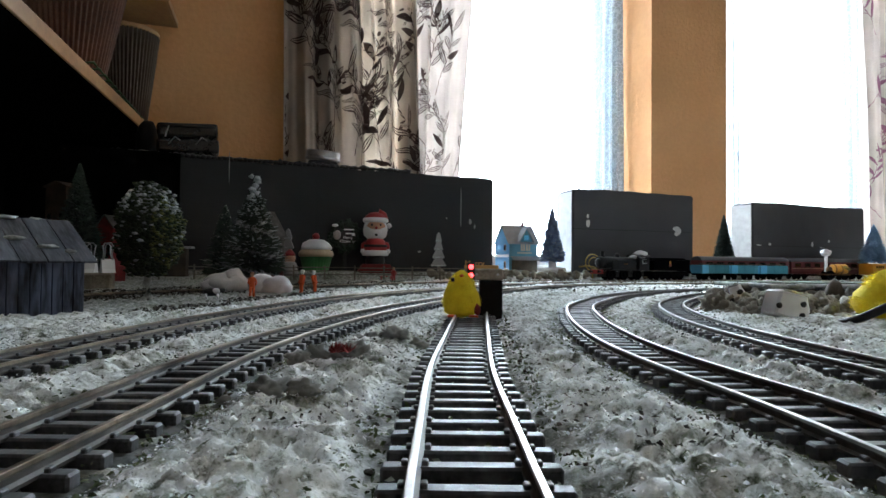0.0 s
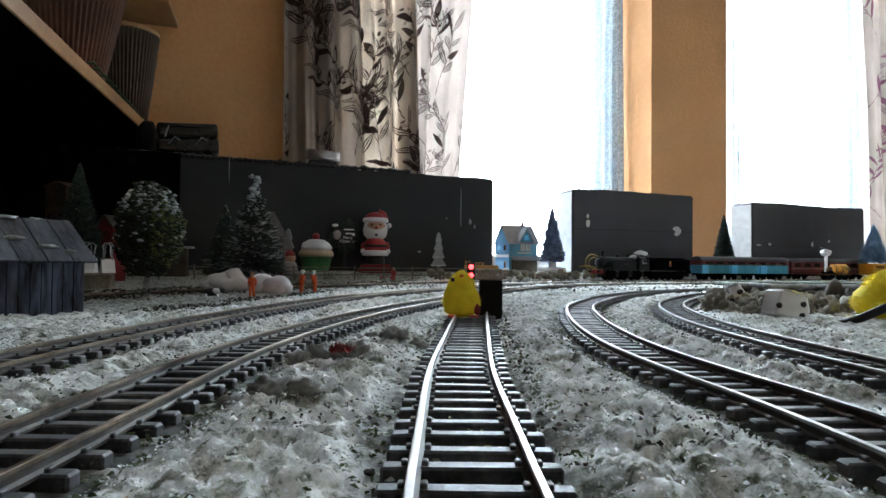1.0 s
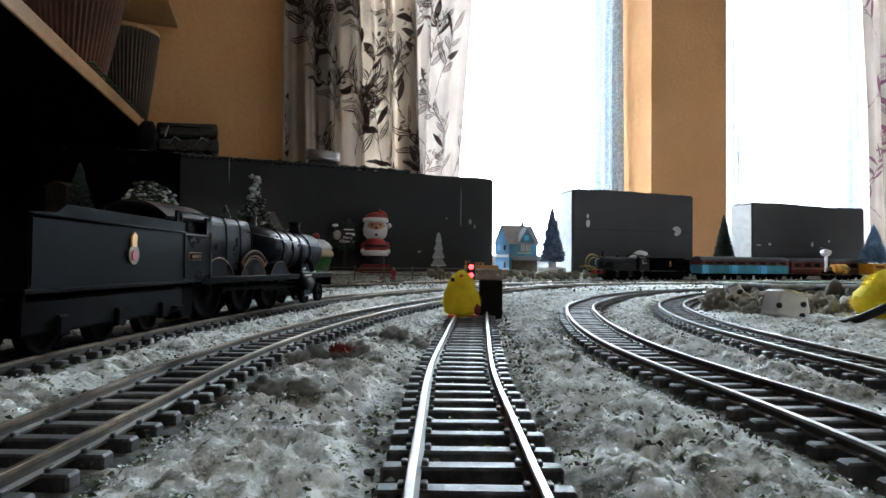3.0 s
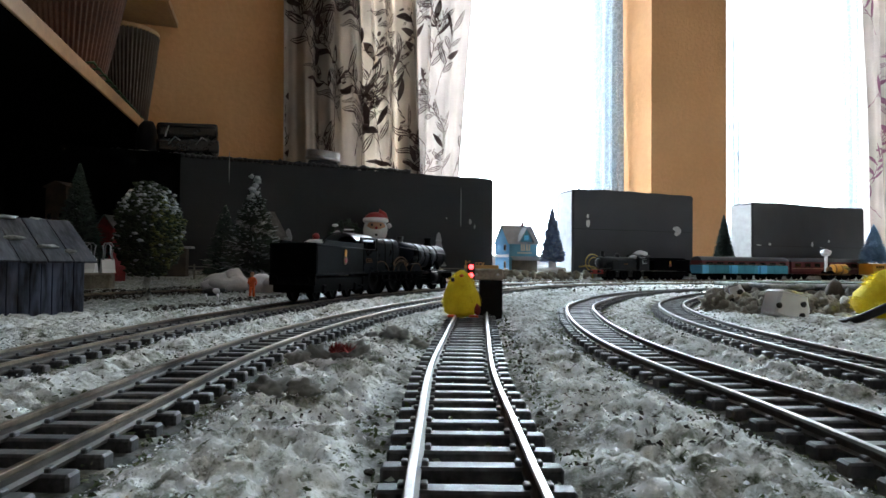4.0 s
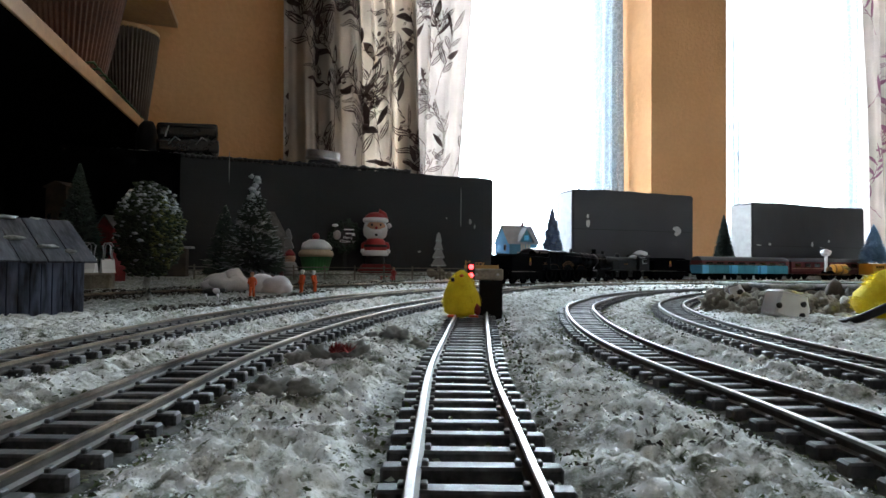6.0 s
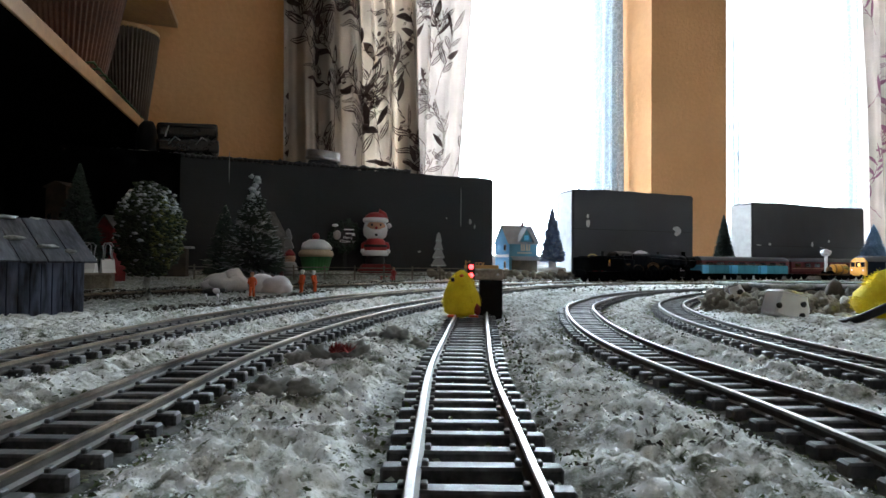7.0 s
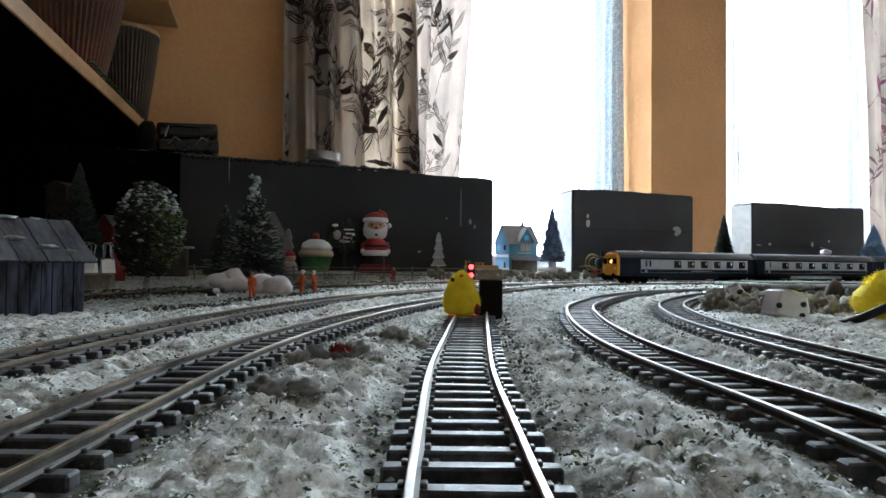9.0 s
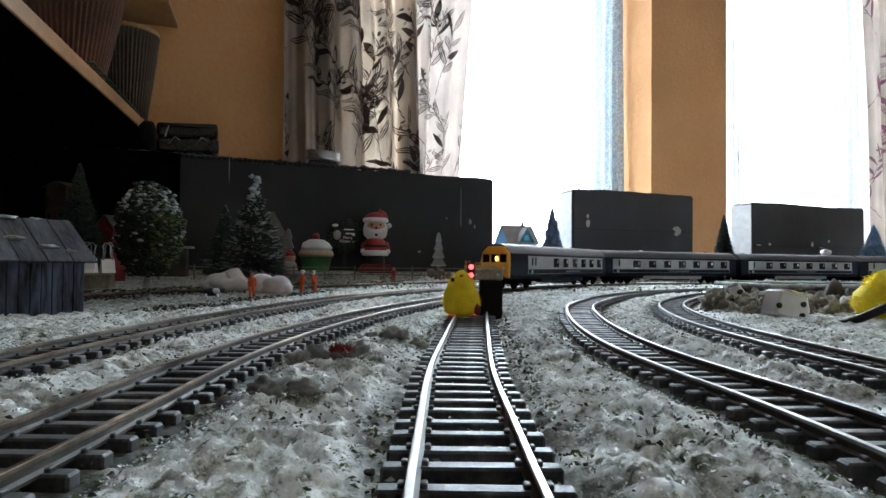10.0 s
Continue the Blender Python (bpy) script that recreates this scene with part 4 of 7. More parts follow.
def curtain(name, label, s0, s1, z0, z1, y, amp, waves, lean, material, seed, sprigs=0, print_mat=None, category="curtain", nu=190, nz=40, solid=.5):
    """Hanging cloth in folds; s runs along the wall, lean gathers its hem sideways."""
    top = thing(name, label, category, WALL)

    def at(u, z, proud=0.0):
        k = (z1 - z) / (z1 - z0)
        s = s0 + (s1 - s0) * u + lean * (k - .4) * (.3 + .7 * u)
        return Vector((s, y + pleat(u, z, amp, waves, seed) * (.65 + .35 * k) - proud, z))

    bm = bmesh.new()
    grid = [[bm.verts.new(at(i / nu, z0 + (z1 - z0) * j / nz)) for i in range(nu + 1)] for j in range(nz + 1)]
    for j in range(nz):
        for i in range(nu):
            bm.faces.new((grid[j][i], grid[j][i + 1], grid[j + 1][i + 1], grid[j + 1][i])).smooth = True
    ob = part("cloth", bm, material, top)
    so = ob.modifiers.new("thickness", "SOLIDIFY")
    so.thickness = .0012
    if sprigs:
        rng = random.Random(seed)
        bm = bmesh.new()
        wide = abs(s1 - s0) * 1.35

        def leaf(u, z, a, ln, w):
            mid, left, right = [], [], []
            for i in range(8):
                t = i / 7
                wd = w * math.sin(math.pi * min(1, t * .96 + .02)) ** .8
                cx, cz = ln * t, .12 * ln * t * t
                for lst, o in ((left, wd), (right, -wd)):
                    px, pz = cx * math.cos(a) - (cz + o) * math.sin(a), cx * math.sin(a) + (cz + o) * math.cos(a)
                    lst.append((u + px / wide, z + pz))
            filled = rng.random() < solid
            strips = [(left, right)]
            if not filled and w > .002:
                part_way = lambda p, q, f: [(a[0] + (b[0] - a[0]) * f, a[1] + (b[1] - a[1]) * f) for a, b in zip(p, q)]
                strips = [(left, part_way(left, right, .22)), (part_way(left, right, .42), part_way(left, right, .58)), (part_way(left, right, .78), right)]
            for i, (lo_side, hi_side) in [(i, st) for i in range(7) for st in strips]:
                q = [lo_side[i], hi_side[i], hi_side[i + 1], lo_side[i + 1]]
                if all(0.004 < p[0] < .996 and z0 < p[1] < z1 for p in q):
                    bm.faces.new([bm.verts.new(at(p[0], p[1], .0022)) for p in q])

        for k in range(sprigs):
            u, z, a = rng.random(), z0 + (z1 - z0) * ((k + rng.random()) / sprigs), radians(rng.choice((100, 75, 115, 60, 130)) + rng.uniform(-12, 12))
            size = rng.uniform(.8, 1.25)
            for i in range(9):
                leaf(u, z, a, .020 * size, .0011)
                u, z = u + .017 * size * math.cos(a) / wide, z + .017 * size * math.sin(a)
                a += rng.uniform(-.16, .16)
                if i > 1:
                    sd = 1 if i % 2 else -1
                    leaf(u, z, a + sd * rng.uniform(.5, .95), rng.uniform(.035, .062) * size, rng.uniform(.0038, .0075) * size)
            for i in range(rng.randint(5, 14)):
                leaf(u + rng.uniform(-.02, .02) / wide, z + rng.uniform(-.02, .02), rng.uniform(0, 6.28), .010, .003)
        tagged(part("leaf_print", bm, print_mat, top, "dark printed leaf sprigs"), kind="stuff")
    return top


curtain("curtain", "heavy beige curtain printed with dark leaf sprigs", -1.132, -.835, .06, 1.22, -.080, .034, 5.3, .055, M_CLOTH, 3, 74, M_PRINT, solid=.35)
curtain("curtain", "sunlit beige curtain printed with leaf sprigs", -.850, -.678, .06, 1.22, -.050, .013, 2.6, -.085, M_THIN, 8, 36, M_PRINT, solid=.1)
curtain("curtain", "white curtain printed with mauve flowers", .590, .90, .06, 1.22, -.06, .018, 4.0, .03, M_THIN, 5, 26, M_MAUVE, solid=.7)
curtain("net_curtain", "white lace net curtain gathered at the side", -.280, -.136, .06, 1.22, .13, .010, 4, .0, M_LACE, 2, category="net curtain", nz=12)
curtain("net_curtain", "white lace net curtain with a scalloped edge", .222, .275, .06, 1.22, .10, .008, 2, .0, M_LACE, 6, category="net curtain", nz=12)
curtain("net_curtain", "white lace net curtain behind the flowered curtain", .690, .80, .06, 1.22, .10, .010, 4, .0, M_LACE, 9, category="net curtain", nz=12)


# ---- shelf with flowerpots ----
def shelf(name, label, p0, p1, wide, z, thick, m=M_WOOD):
    """A board whose front edge runs from p0 to p1 and that reaches wide metres to its left."""
    dx, dy = p1[0] - p0[0], p1[1] - p0[1]
    ln, a = math.hypot(dx, dy), math.degrees(math.atan2(dy, dx))
    top = thing(name, label, "shelf", pose(p0[0], p0[1], z, 0, 0, a))
    # the wide shelf's board is black: its underside's shade is put into the colour
    part("board", box((ln / 2, wide / 2, thick / 2), (ln, wide, thick), .0015), M_SHADE if wide > .5 else m, top)
    part("edge_strip", box((ln / 2, -.0015, thick * .5), (ln, .004, thick * 1.0), .001), m, top, "worn pale wooden edge")
    return top


SHELF = shelf("wall_shelf", "wooden shelf with a worn pale edge, holding flowerpots", (-.295, .09), (-.582, 1.245), .75, .270, .020)
# two added black panels paint the shade of the recess
structure("recess_panel", box((.36, .006, .134), (.76, .010, .268), .001), M_SHADE, "added black panel standing in for the shade under the shelf", pose(-.575, 1.236, 0, 0, 0, 194))
structure("panel_under_shelf", box((-.86, .45, .13), (.012, 1.0, .27), .001), M_SHADE, "added black side panel standing in for the shade under the shelf")
shelf("wall_shelf", "small upper shelf with a rounded corner", (-.548, 1.20), (-.600, 1.380), .4, .541, .014)


def flowerpot(label, x, y, z, r0, r1, h, material, ribs=38):
    top = thing("flowerpot", label, "flowerpot", pose(x, y, z))
    prof = [(r0 * .96, .004), (r0, .006)] + [(r0 + (r1 - r0) * t / 6, .006 + (h - .014) * t / 6) for t in range(1, 7)]
    wave = lambda a, zz: 1 + .045 * math.cos(a * ribs)
    part("pot_wall", lathe(prof, ribs * 6, None, True, wave), material, top, "ribbed pot wall")
    part("rim", lathe([(r1 * 1.0, h - .009), (r1 * 1.03, h - .008), (r1 * 1.035, h - .002), (r1 * 1.02, h), (r1 * .96, h), (r1 * .95, h - .008)], 64), M_WOOD, top, "pale rolled rim")
    part("saucer", lathe([(r0 * .9, 0), (r0 * 1.0, .001), (r0 * 1.03, .005), (r0 * 1.0, .005), (r0 * .97, .002)], 48), M_WHITE, top, "white saucer")
    part("soil", lathe([(r1 * .93, h - .030), (r1 * .5, h - .028), (0, h - .026)], 32), M_SOIL, top)
    return top


flowerpot("dark ribbed flowerpot with a pale rim on the shelf", -.603, 1.16, .290, .036, .054, .178, M_POT, 46)
flowerpot("tall red-brown ribbed flowerpot on the shelf", -.548, .885, .290, .048, .092, .240, M_REDPOT, 56)
flowerpot("dusty pink ribbed flowerpot on the shelf", -.535, .68, .290, .040, .055, .150, M_PINK)
leafy = bmesh.new()
for k in range(14):
    x = -.47 - .0088 * k * .9
    add_tube(leafy, [(x, .80 + .028 * k, .291), (x + .008, .805 + .028 * k, .293), (x + .012, .81 + .028 * k, .286)], [.001, .0022, .0006], 4)
tagged(part("fallen_leaves", leafy, M_LEAF), "dry green leaf scraps on the shelf edge", "leaves", "", "stuff")

# things on the long backscene box
case = thing("pencil_case", "smoky black plastic case with a glossy lid on the backscene box", "case", pose(-.437, 1.052, .2150, 0, -3, 21))
part("case_body", box((0, 0, .012), (.098, .045, .024), .005, None, 2), M_CASE, case)
part("case_lid", box((0, 0, .038), (.096, .043, .026), .006, None, 2), M_CASE, case)
part("case_foot", box((0, 0, -.006), (.090, .040, .0125), .002), M_CASE, case)
part("hinge_rim", tube([(-.044, -.024, .024), (-.044, -.0255, .044), (.044, -.0255, .044), (.044, -.024, .024)], .0012, 8), M_CASE, case)
for x in (-.024, .018):
    part("latch", tube([(x - .006, -.0235, .014), (x + .004, -.0245, .026), (x + .012, -.0235, .020)], .0008, 6), M_STEEL, case)
part("glint_strip", box((-.041, -.0236, .024), (.0016, .001, .020), 0, pose(0, 0, 0, 0, 18, 0)), M_STEEL, case)
bundle = thing("dark_bundle", "dark rounded bundle beside the flowerpot", "bundle", pose(-.520, 1.075, .2035))
part("bundle_body", blob((0, 0, .036), (.018, .020, .040), .15, 1.4, 3, 2), M_BLACK, bundle)
pad = thing("felt_pad", "dark folded felt pad under the jar lid", "felt pad", pose(-.222, 1.115, .2030, 0, 0, 20))
part("pad_body", box((0, 0, .006), (.052, .044, .012), .003), M_BLACKPL, pad)
lid = thing("jar_lid", "brushed silver jar lid on a felt pad", "jar lid", pose(-.220, 1.115, .2190, 7, 4, 20))
part("lid_top", lathe([(.0295, .001), (.0305, .004), (.0305, .014), (.0295, .016), (.020, .0165), (0, .0165)], 48), M_STEEL, lid)
part("rolled_edge", lathe([(.0300, -.002), (.0318, .0005), (.0318, .003), (.0305, .0035)], 48), M_STEEL, lid)
ragged = bmesh.new()
for k in range(60):
    x = -.52 + .45 * k / 59
    add_blob(ragged, (x, .8378 + .425 * (x + .80) + .006, .205), (.009, .006, .0042 + .0035 * noise.noise(Vector((k * .7, 0, 0)))), .5, 2, 1, k)
tagged(part("ragged_felt_edge", ragged, M_BLACKPL), "ragged dark felt along the box top", "felt strip", "", "stuff")

# added black sheet: paints the dark recess over the box's left end
shade_sheet = thing("black_drape", "added black sheet standing in for shade over the backscene box's left end", "cloth", BOARD.matrix_basis.copy())
for k in range(3):
    cloth = bmesh.new()
    rows = [[cloth.verts.new((.135 * (k + i / 20), -.010 - .004 * math.sin(i * .8 + k) - .010 * (1 - j / 8) - .002 * (k % 2), .206 * j / 8)) for i in range(21)] for j in range(9)]
    for lo_row, hi_row in zip(rows, rows[1:]):
        for i in range(20):
            cloth.faces.new((lo_row[i], lo_row[i + 1], hi_row[i + 1], hi_row[i])).smooth = True
    bmesh.ops.solidify(cloth, geom=cloth.faces[:], thickness=.0015)
    part("cloth_width", cloth, M_SHADE, shade_sheet)

# scuffs and torn patches on the black boxes
def patch(parent, x, z, w, h, seed, material=M_WHITE, proud=.0022):
    bm = bmesh.new()
    c = bm.verts.new((x, -proud, z))
    ring = [bm.verts.new((x + w * (1 + .45 * noise.noise(Vector((k, seed, 0)))) * math.cos(k * .5236), -proud, z + h * (1 + .45 * noise.noise(Vector((k, seed, 4)))) * math.sin(k * .5236))) for k in range(12)]
    for k in range(12):
        bm.faces.new((c, ring[k], ring[(k + 1) % 12]))
    bmesh.ops.solidify(bm, geom=bm.faces[:], thickness=.0008)
    return part("torn_patch", bm, material, parent, "torn pale patch")


for x, z, w, h in ((.262, .115, .011, .005), (.262, .105, .006, .006), (.036, .12, .005, .009), (.035, .135, .003, .005), (.27, .11, .004, .008)):
    patch(BOX_TWO, x, z, w, h, x * 91)
for x, z, w, h in ((.018, .085, .009, .0012), (.055, .088, .005, .003), (.20, .09, .004, .007), (.235, .083, .010, .001), (.26, .1, .003, .004)):
    patch(BOX_THREE, x, z, w, h, x * 77)
for x, z, w, h in ((.905, .14, .0012, .040), (.925, .115, .003, .006), (.935, .106, .002, .004), (.82, .055, .004, .002), (.875, .12, .0015, .002), (.48, .19, .0008, .03)):
    patch(BOARD, x, z, w, h, x * 57, M_CARD)
part("end_paper", box((-.0012, .031, .095), (.0016, .060, .180), .0004), M_CARD, BOX_TWO, "crumpled white paper on the end")
part("end_paper", box((-.0012, .030, .093), (.0016, .058, .176), .0004), M_CARD, BOX_THREE, "bare pale end")
for b, ln, z in ((BOX_TWO, .30, .108), (BOX_THREE, .38, .084)):
    part("lid_seam", box((ln / 2, -.0016, z), (ln, .0012, .0016)), M_BLACKPL, b, "dark lid seam")


GROUND_CO = np.empty(len(GROUND.data.vertices) * 3)
GROUND.data.vertices.foreach_get("co", GROUND_CO)
GROUND_Z = GROUND_CO.reshape(len(GRID_Y), len(GRID_X), 3)[:, :, 2]


def near_ground(x, y):
    """Height of the ground at a place."""
    return GROUND_Z[grid_index(x, y)]



# ---- model trees ----
def bristles(n, h, r0, z0, rng, lift=.35, thin=.0006, layers=0, upto=1.0):
    """Bristle tree crown: thin spikes out of a stem, shorter towards the top."""
    bm = bmesh.new()
    for _ in range(n):
        t = rng.random() ** 1.25 * upto
        rad = r0 * (1 - t) ** .9 * (1 if not layers else .72 + .28 * abs(math.sin(t * math.pi * layers))) * rng.uniform(.7, 1.12) + .0012
        a = rng.uniform(0, 2 * math.pi)
        z = z0 + (h - z0) * t
        d = Vector((math.cos(a), math.sin(a), rng.uniform(-.25, lift)))
        tip = Vector((0, 0, z)) + d * rad
        side = Vector((-math.sin(a), math.cos(a), 0)) * thin * rng.uniform(1, 2.2)
        up = Vector((0, 0, thin * 1.5))
        base = Vector((0, 0, z)) + d * rad * .15
        mid = Vector((0, 0, z)) + d * rad * .75
        v = [bm.verts.new(p) for p in (base, mid + side, tip, mid - side, mid + up)]
        for f in ((0, 1, 4), (1, 2, 4), (2, 3, 4), (3, 0, 4), (0, 3, 2, 1)):
            bm.faces.new([v[i] for i in f])
    return bm


def fir(name, label, m, h, r, material, base=0.0, seed=1, n=900, stand=None, frost=None, thin=.0007, layers=0):
    rng = random.Random(seed)
    top = thing(name, label, "model tree", m)
    part("stem", tube([(0, 0, base * .2), (0, 0, h * .6), (0, 0, h * .98)], [r * .10, r * .06, .0006], 8), M_BARK, top)
    part("inner_crown", lathe([(r * .30, base * .95), (r * .66, base + (h - base) * .05), (r * .50, base + (h - base) * .35), (r * .26, base + (h - base) * .70), (.0008, h * .97)], 20), material, top)
    part("crown", bristles(n * 2, h, r, base, rng, thin=thin * 1.3, layers=layers), material, top, "bristly crown")
    if frost:
        part("frosting", bristles(n // 3, h * 1.01, r * 1.05, base, rng, thin=thin, layers=layers), frost, top, "frosted bristle tips")
    if stand:
        part("stand", lathe([(stand, 0), (stand, base * .35), (stand * .9, base * .42), (stand * .28, base * .45), (stand * .25, base * 1.0), (0, base)], 32), M_WHITE, top, "round white stand")
    return top


LEDGE = .0175
fir("christmas_tree", "blue frosted bottle-brush tree on a white stand", pose(.2185, 1.235, LEDGE), .130, .029, M_BLUEFIR, .024, 4, 1500, .027, M_FROST, layers=5)
fir("fir_tree", "dark bottle-brush fir tree", pose(.645, 1.415, LEDGE), .133, .029, M_FIR, .012, 5, 1500)
fir("fir_tree", "pale blue bottle-brush tree on a yellow block", pose(1.000, 1.43, LEDGE + .026), .090, .031, M_PALEFIR, .006, 6, 1500)
blk = thing("yellow_block", "yellow block with dark bars under a pale blue tree", "block", pose(1.000, 1.43, LEDGE, 0, 0, 10))
part("block_body", box((0, 0, .013), (.045, .04, .026), .001), M_YELLOW, blk)
bars(blk, "block_bars", pose(-.004, -.0205, .018), .022, .005, 4, M_LOCO)

fir("fir_tree", "dark fir tree in the shade under the shelf", pose(-.447, .755, 0), .150, .038, M_FIR, .012, 7, 1600, frost=M_FIR)
fir("fir_tree", "brown-tipped dark fir tree beside the big tree", pose(-.262, .74, 0), .100, .026, M_FIR, .02, 8, 700, frost=M_BARK)

xm = fir("christmas_tree", "dark decorated christmas tree with frosted branches and grey tinsel", pose(-.193, .630, 0), .116, .034, M_FIR, .024, 9, 3000, frost=M_FROST, layers=6)
rng = random.Random(11)
tin = bmesh.new()
for k in range(420):
    t = (k % 140) / 140
    a = 2.6 + t * 3.4
    z = (.078, .055, .036)[k // 140] + (-.018) * t
    rad = .036 * (1 - z / .118) + .003
    p = Vector((rad * math.cos(a), rad * math.sin(a), z))
    d = Vector((rng.uniform(-1, 1), rng.uniform(-1, 1), rng.uniform(-1, 1))).normalized() * rng.uniform(.002, .0045)
    q = d.cross(Vector((.3, .5, .8))).normalized() * .0006
    bm_v = [tin.verts.new(x) for x in (p - d, p + q, p + d, p - q)]
    tin.faces.new(bm_v)
tagged(part("tinsel", tin, M_TINSEL, xm, "grey tinsel garland"), kind="stuff")
for k in range(22):
    t = k / 21
    x, z, r = .003 * math.sin(t * 9) + rng.uniform(-.008, .008) * max(1 - t, .7 if t > .72 else 0), .060 + .060 * t, rng.uniform(.0014, .0030) * (1.1 if t > .72 else .9)
    part("frost_clump", blob((x + .004 * (1 - t), -.004 - .006 * (1 - t), z), (r * 1.3, r, r), 1.1, 3.2, 2, k), M_FROST, xm, "frosted clump")
for k in range(9):
    a, z = -1.57 + rng.uniform(-1.2, 1.2), rng.uniform(.035, .095)
    rad = .034 * (1 - z / .118) + .003
    part("bauble", blob((rad * math.cos(a), rad * math.sin(a), z), (.0013,) * 3, 0, 1, 2), M_STEEL, xm, "small silver bauble")

# round foliage tree
tr = thing("broadleaf_tree", "round snow-dusted model tree with a flared trunk", "model tree", pose(-.2155, .452, .0))
bm = tube([(0, 0, -.001), (.0005, 0, .006), (-.001, 0, .016), (.001, 0, .030), (0, 0, .055)], [.0070, .0038, .0028, .0022, .0008], 10)
for k in range(6):
    a = k * 1.05 + .3
    add_tube(bm, [(.001 * math.cos(a), .001 * math.sin(a), .006), (.008 * math.cos(a), .008 * math.sin(a), .0015), (.016 * math.cos(a), .016 * math.sin(a), -.001)], [.0022, .0016, .0006], 6)
for k in range(7):
    a = k * .9
    add_tube(bm, [(0, 0, .022 + .003 * k), (.008 * math.cos(a), .008 * math.sin(a), .034 + .004 * k), (.017 * math.cos(a), .017 * math.sin(a), .042 + .005 * k)], [.0012, .0009, .0004], 5)
part("trunk", bm, M_BARK, tr)
rng = random.Random(21)
crowns = {"green": bmesh.new(), "moss": bmesh.new(), "snow": bmesh.new()}
add_blob(crowns["green"], (0, 0, .0535), (.0175, .0175, .0280), .4, 2.5, 3, 4)
for k in range(3600):
    d = Vector((rng.gauss(0, 1), rng.gauss(0, 1), rng.gauss(0, 1))).normalized()
    f = rng.uniform(.72, 1.06) * (1 + .14 * noise.noise(d * 2.5))
    p = Vector((d.x * .0225 * f, d.y * .0225 * f, .0535 + d.z * .0345 * f))
    if p.z < .022:
        continue
    kind = "snow" if d.z > .4 and rng.random() < .36 else ("snow" if rng.random() < .05 else ("moss" if d.x > .45 and rng.random() < .4 else "green"))
    s = rng.uniform(.0006, .0015)
    add_blob(crowns[kind], p, (s * 1.5, s * 1.5, s * .8), .9, 2.2, 1, k)
part("crown", crowns["green"], M_CROWN, tr, "dark green clumped foliage")
part("mossy_clumps", crowns["moss"], M_MOSSY, tr, "yellow-green foliage clumps")
part("snow_clumps", crowns["snow"], M_SNOW, tr, "snow-dusted foliage clumps")


# ---- plank shed ----
def shed():
    top = thing("plank_shed", "weathered blue-grey plank shed with a patched roof", "shed", pose(-.1995, .342, 0, 0, 0, 56))
    ln, dp, hw, hr = .080, .060, .0345, .0555
    part("inner_walls", box((-ln / 2, dp / 2, hw / 2 - .001), (ln - .003, dp - .003, hw - .001)), M_BLACKPL, top)
    rng = random.Random(3)
    n = 15
    for i in range(n):
        w = ln / n
        x = -ln + (i + .5) * w
        hgt = hw - rng.uniform(0, .0008)
        low = rng.uniform(-.0005, .0012)
        if 1 < i < 5:
            part("plank", box((x, 0, .006), (w * .93, .0016 + rng.uniform(0, .0006), .012), .0002), M_PLANK, top)
            part("plank", box((x, 0, .0295), (w * .93, .0016 + rng.uniform(0, .0006), .009), .0002), M_PLANK, top)
        else:
            part("plank", box((x, 0, (hgt + low) / 2), (w * .93, .0016 + rng.uniform(0, .0008), hgt - low), .0002), M_PLANK, top)
    for i in range(11):
        w = dp / 11
        y = (i + .5) * w
        hgt = hw + (hr - hw) * (1 - abs(2 * y / dp - 1)) - .002
        part("plank", box((0, y, hgt / 2), (.0016 + rng.uniform(0, .0006), w * .93, hgt), .0002), M_PLANK, top)
    fr = part("window", box((-ln + 3.5 * ln / n, .001, .0185), (.0140, .0010, .0120)), M_DARKGLASS, top, "dark shed window")
    for c, s in (((-ln + 3.5 * ln / n, -.0008, .0185), (.0007, .0010, .012)), ((-ln + 3.5 * ln / n, -.0008, .0185), (.014, .0010, .0007))):
        part("glazing_bar", box(c, s), M_PLANK, fr)
    slope = math.degrees(math.atan2(hr - hw, dp / 2))
    run = math.hypot(hr - hw, dp / 2) + .005
    for side in (0, 1):
        for i in range(7):
            w = (ln + .010) / 7
            bm = box((0, run / 2, 0), (w * .96, run, .0012 + rng.uniform(0, .0005)), .0002)
            m = pose(-ln - .004 + (i + .5) * w, -.0045 if side == 0 else dp + .0045, hw - .0030 + rng.uniform(0, .0006), slope if side == 0 else slope, 0, 0 if side == 0 else 180)
            bmesh.ops.transform(bm, matrix=m, verts=bm.verts)
            part("roof_plank", bm, M_ROOFPLANK, top)
    for x, y, z, s in ((-.028, .028, .0560, .006), (-.012, .030, .0555, .004), (-.06, .027, .0565, .010), (-.030, .010, .0445, .005), (-.016, .006, .0400, .006), (-.045, .012, .0450, .006), (-.006, .002, .0375, .003)):
        part("snow_patch", blob((x, y, z), (s, s * .5, .0013), .6, 2, 2, x * 100), M_SNOW, top, "lump of old snow")
    return top


shed()


# ---- small scenery beside the left tracks ----
def cotton(label, x, y, lumps):
    top = thing("cotton_snowdrift", label, "snowdrift", pose(x, y, 0))
    bm = bmesh.new()
    for c, s, k in lumps:
        add_blob(bm, c, s, .28, 1.6, 3, k)
    part("drift", bm, M_COTTON, top)
    return top


cotton("puffy white cotton-wool snowdrift under the christmas tree", -.201, .578, [((0, 0, .012), (.021, .013, .010), 1), ((.004, .002, .017), (.010, .010, .010), 2), ((-.012, 0, .010), (.012, .010, .007), 5)])
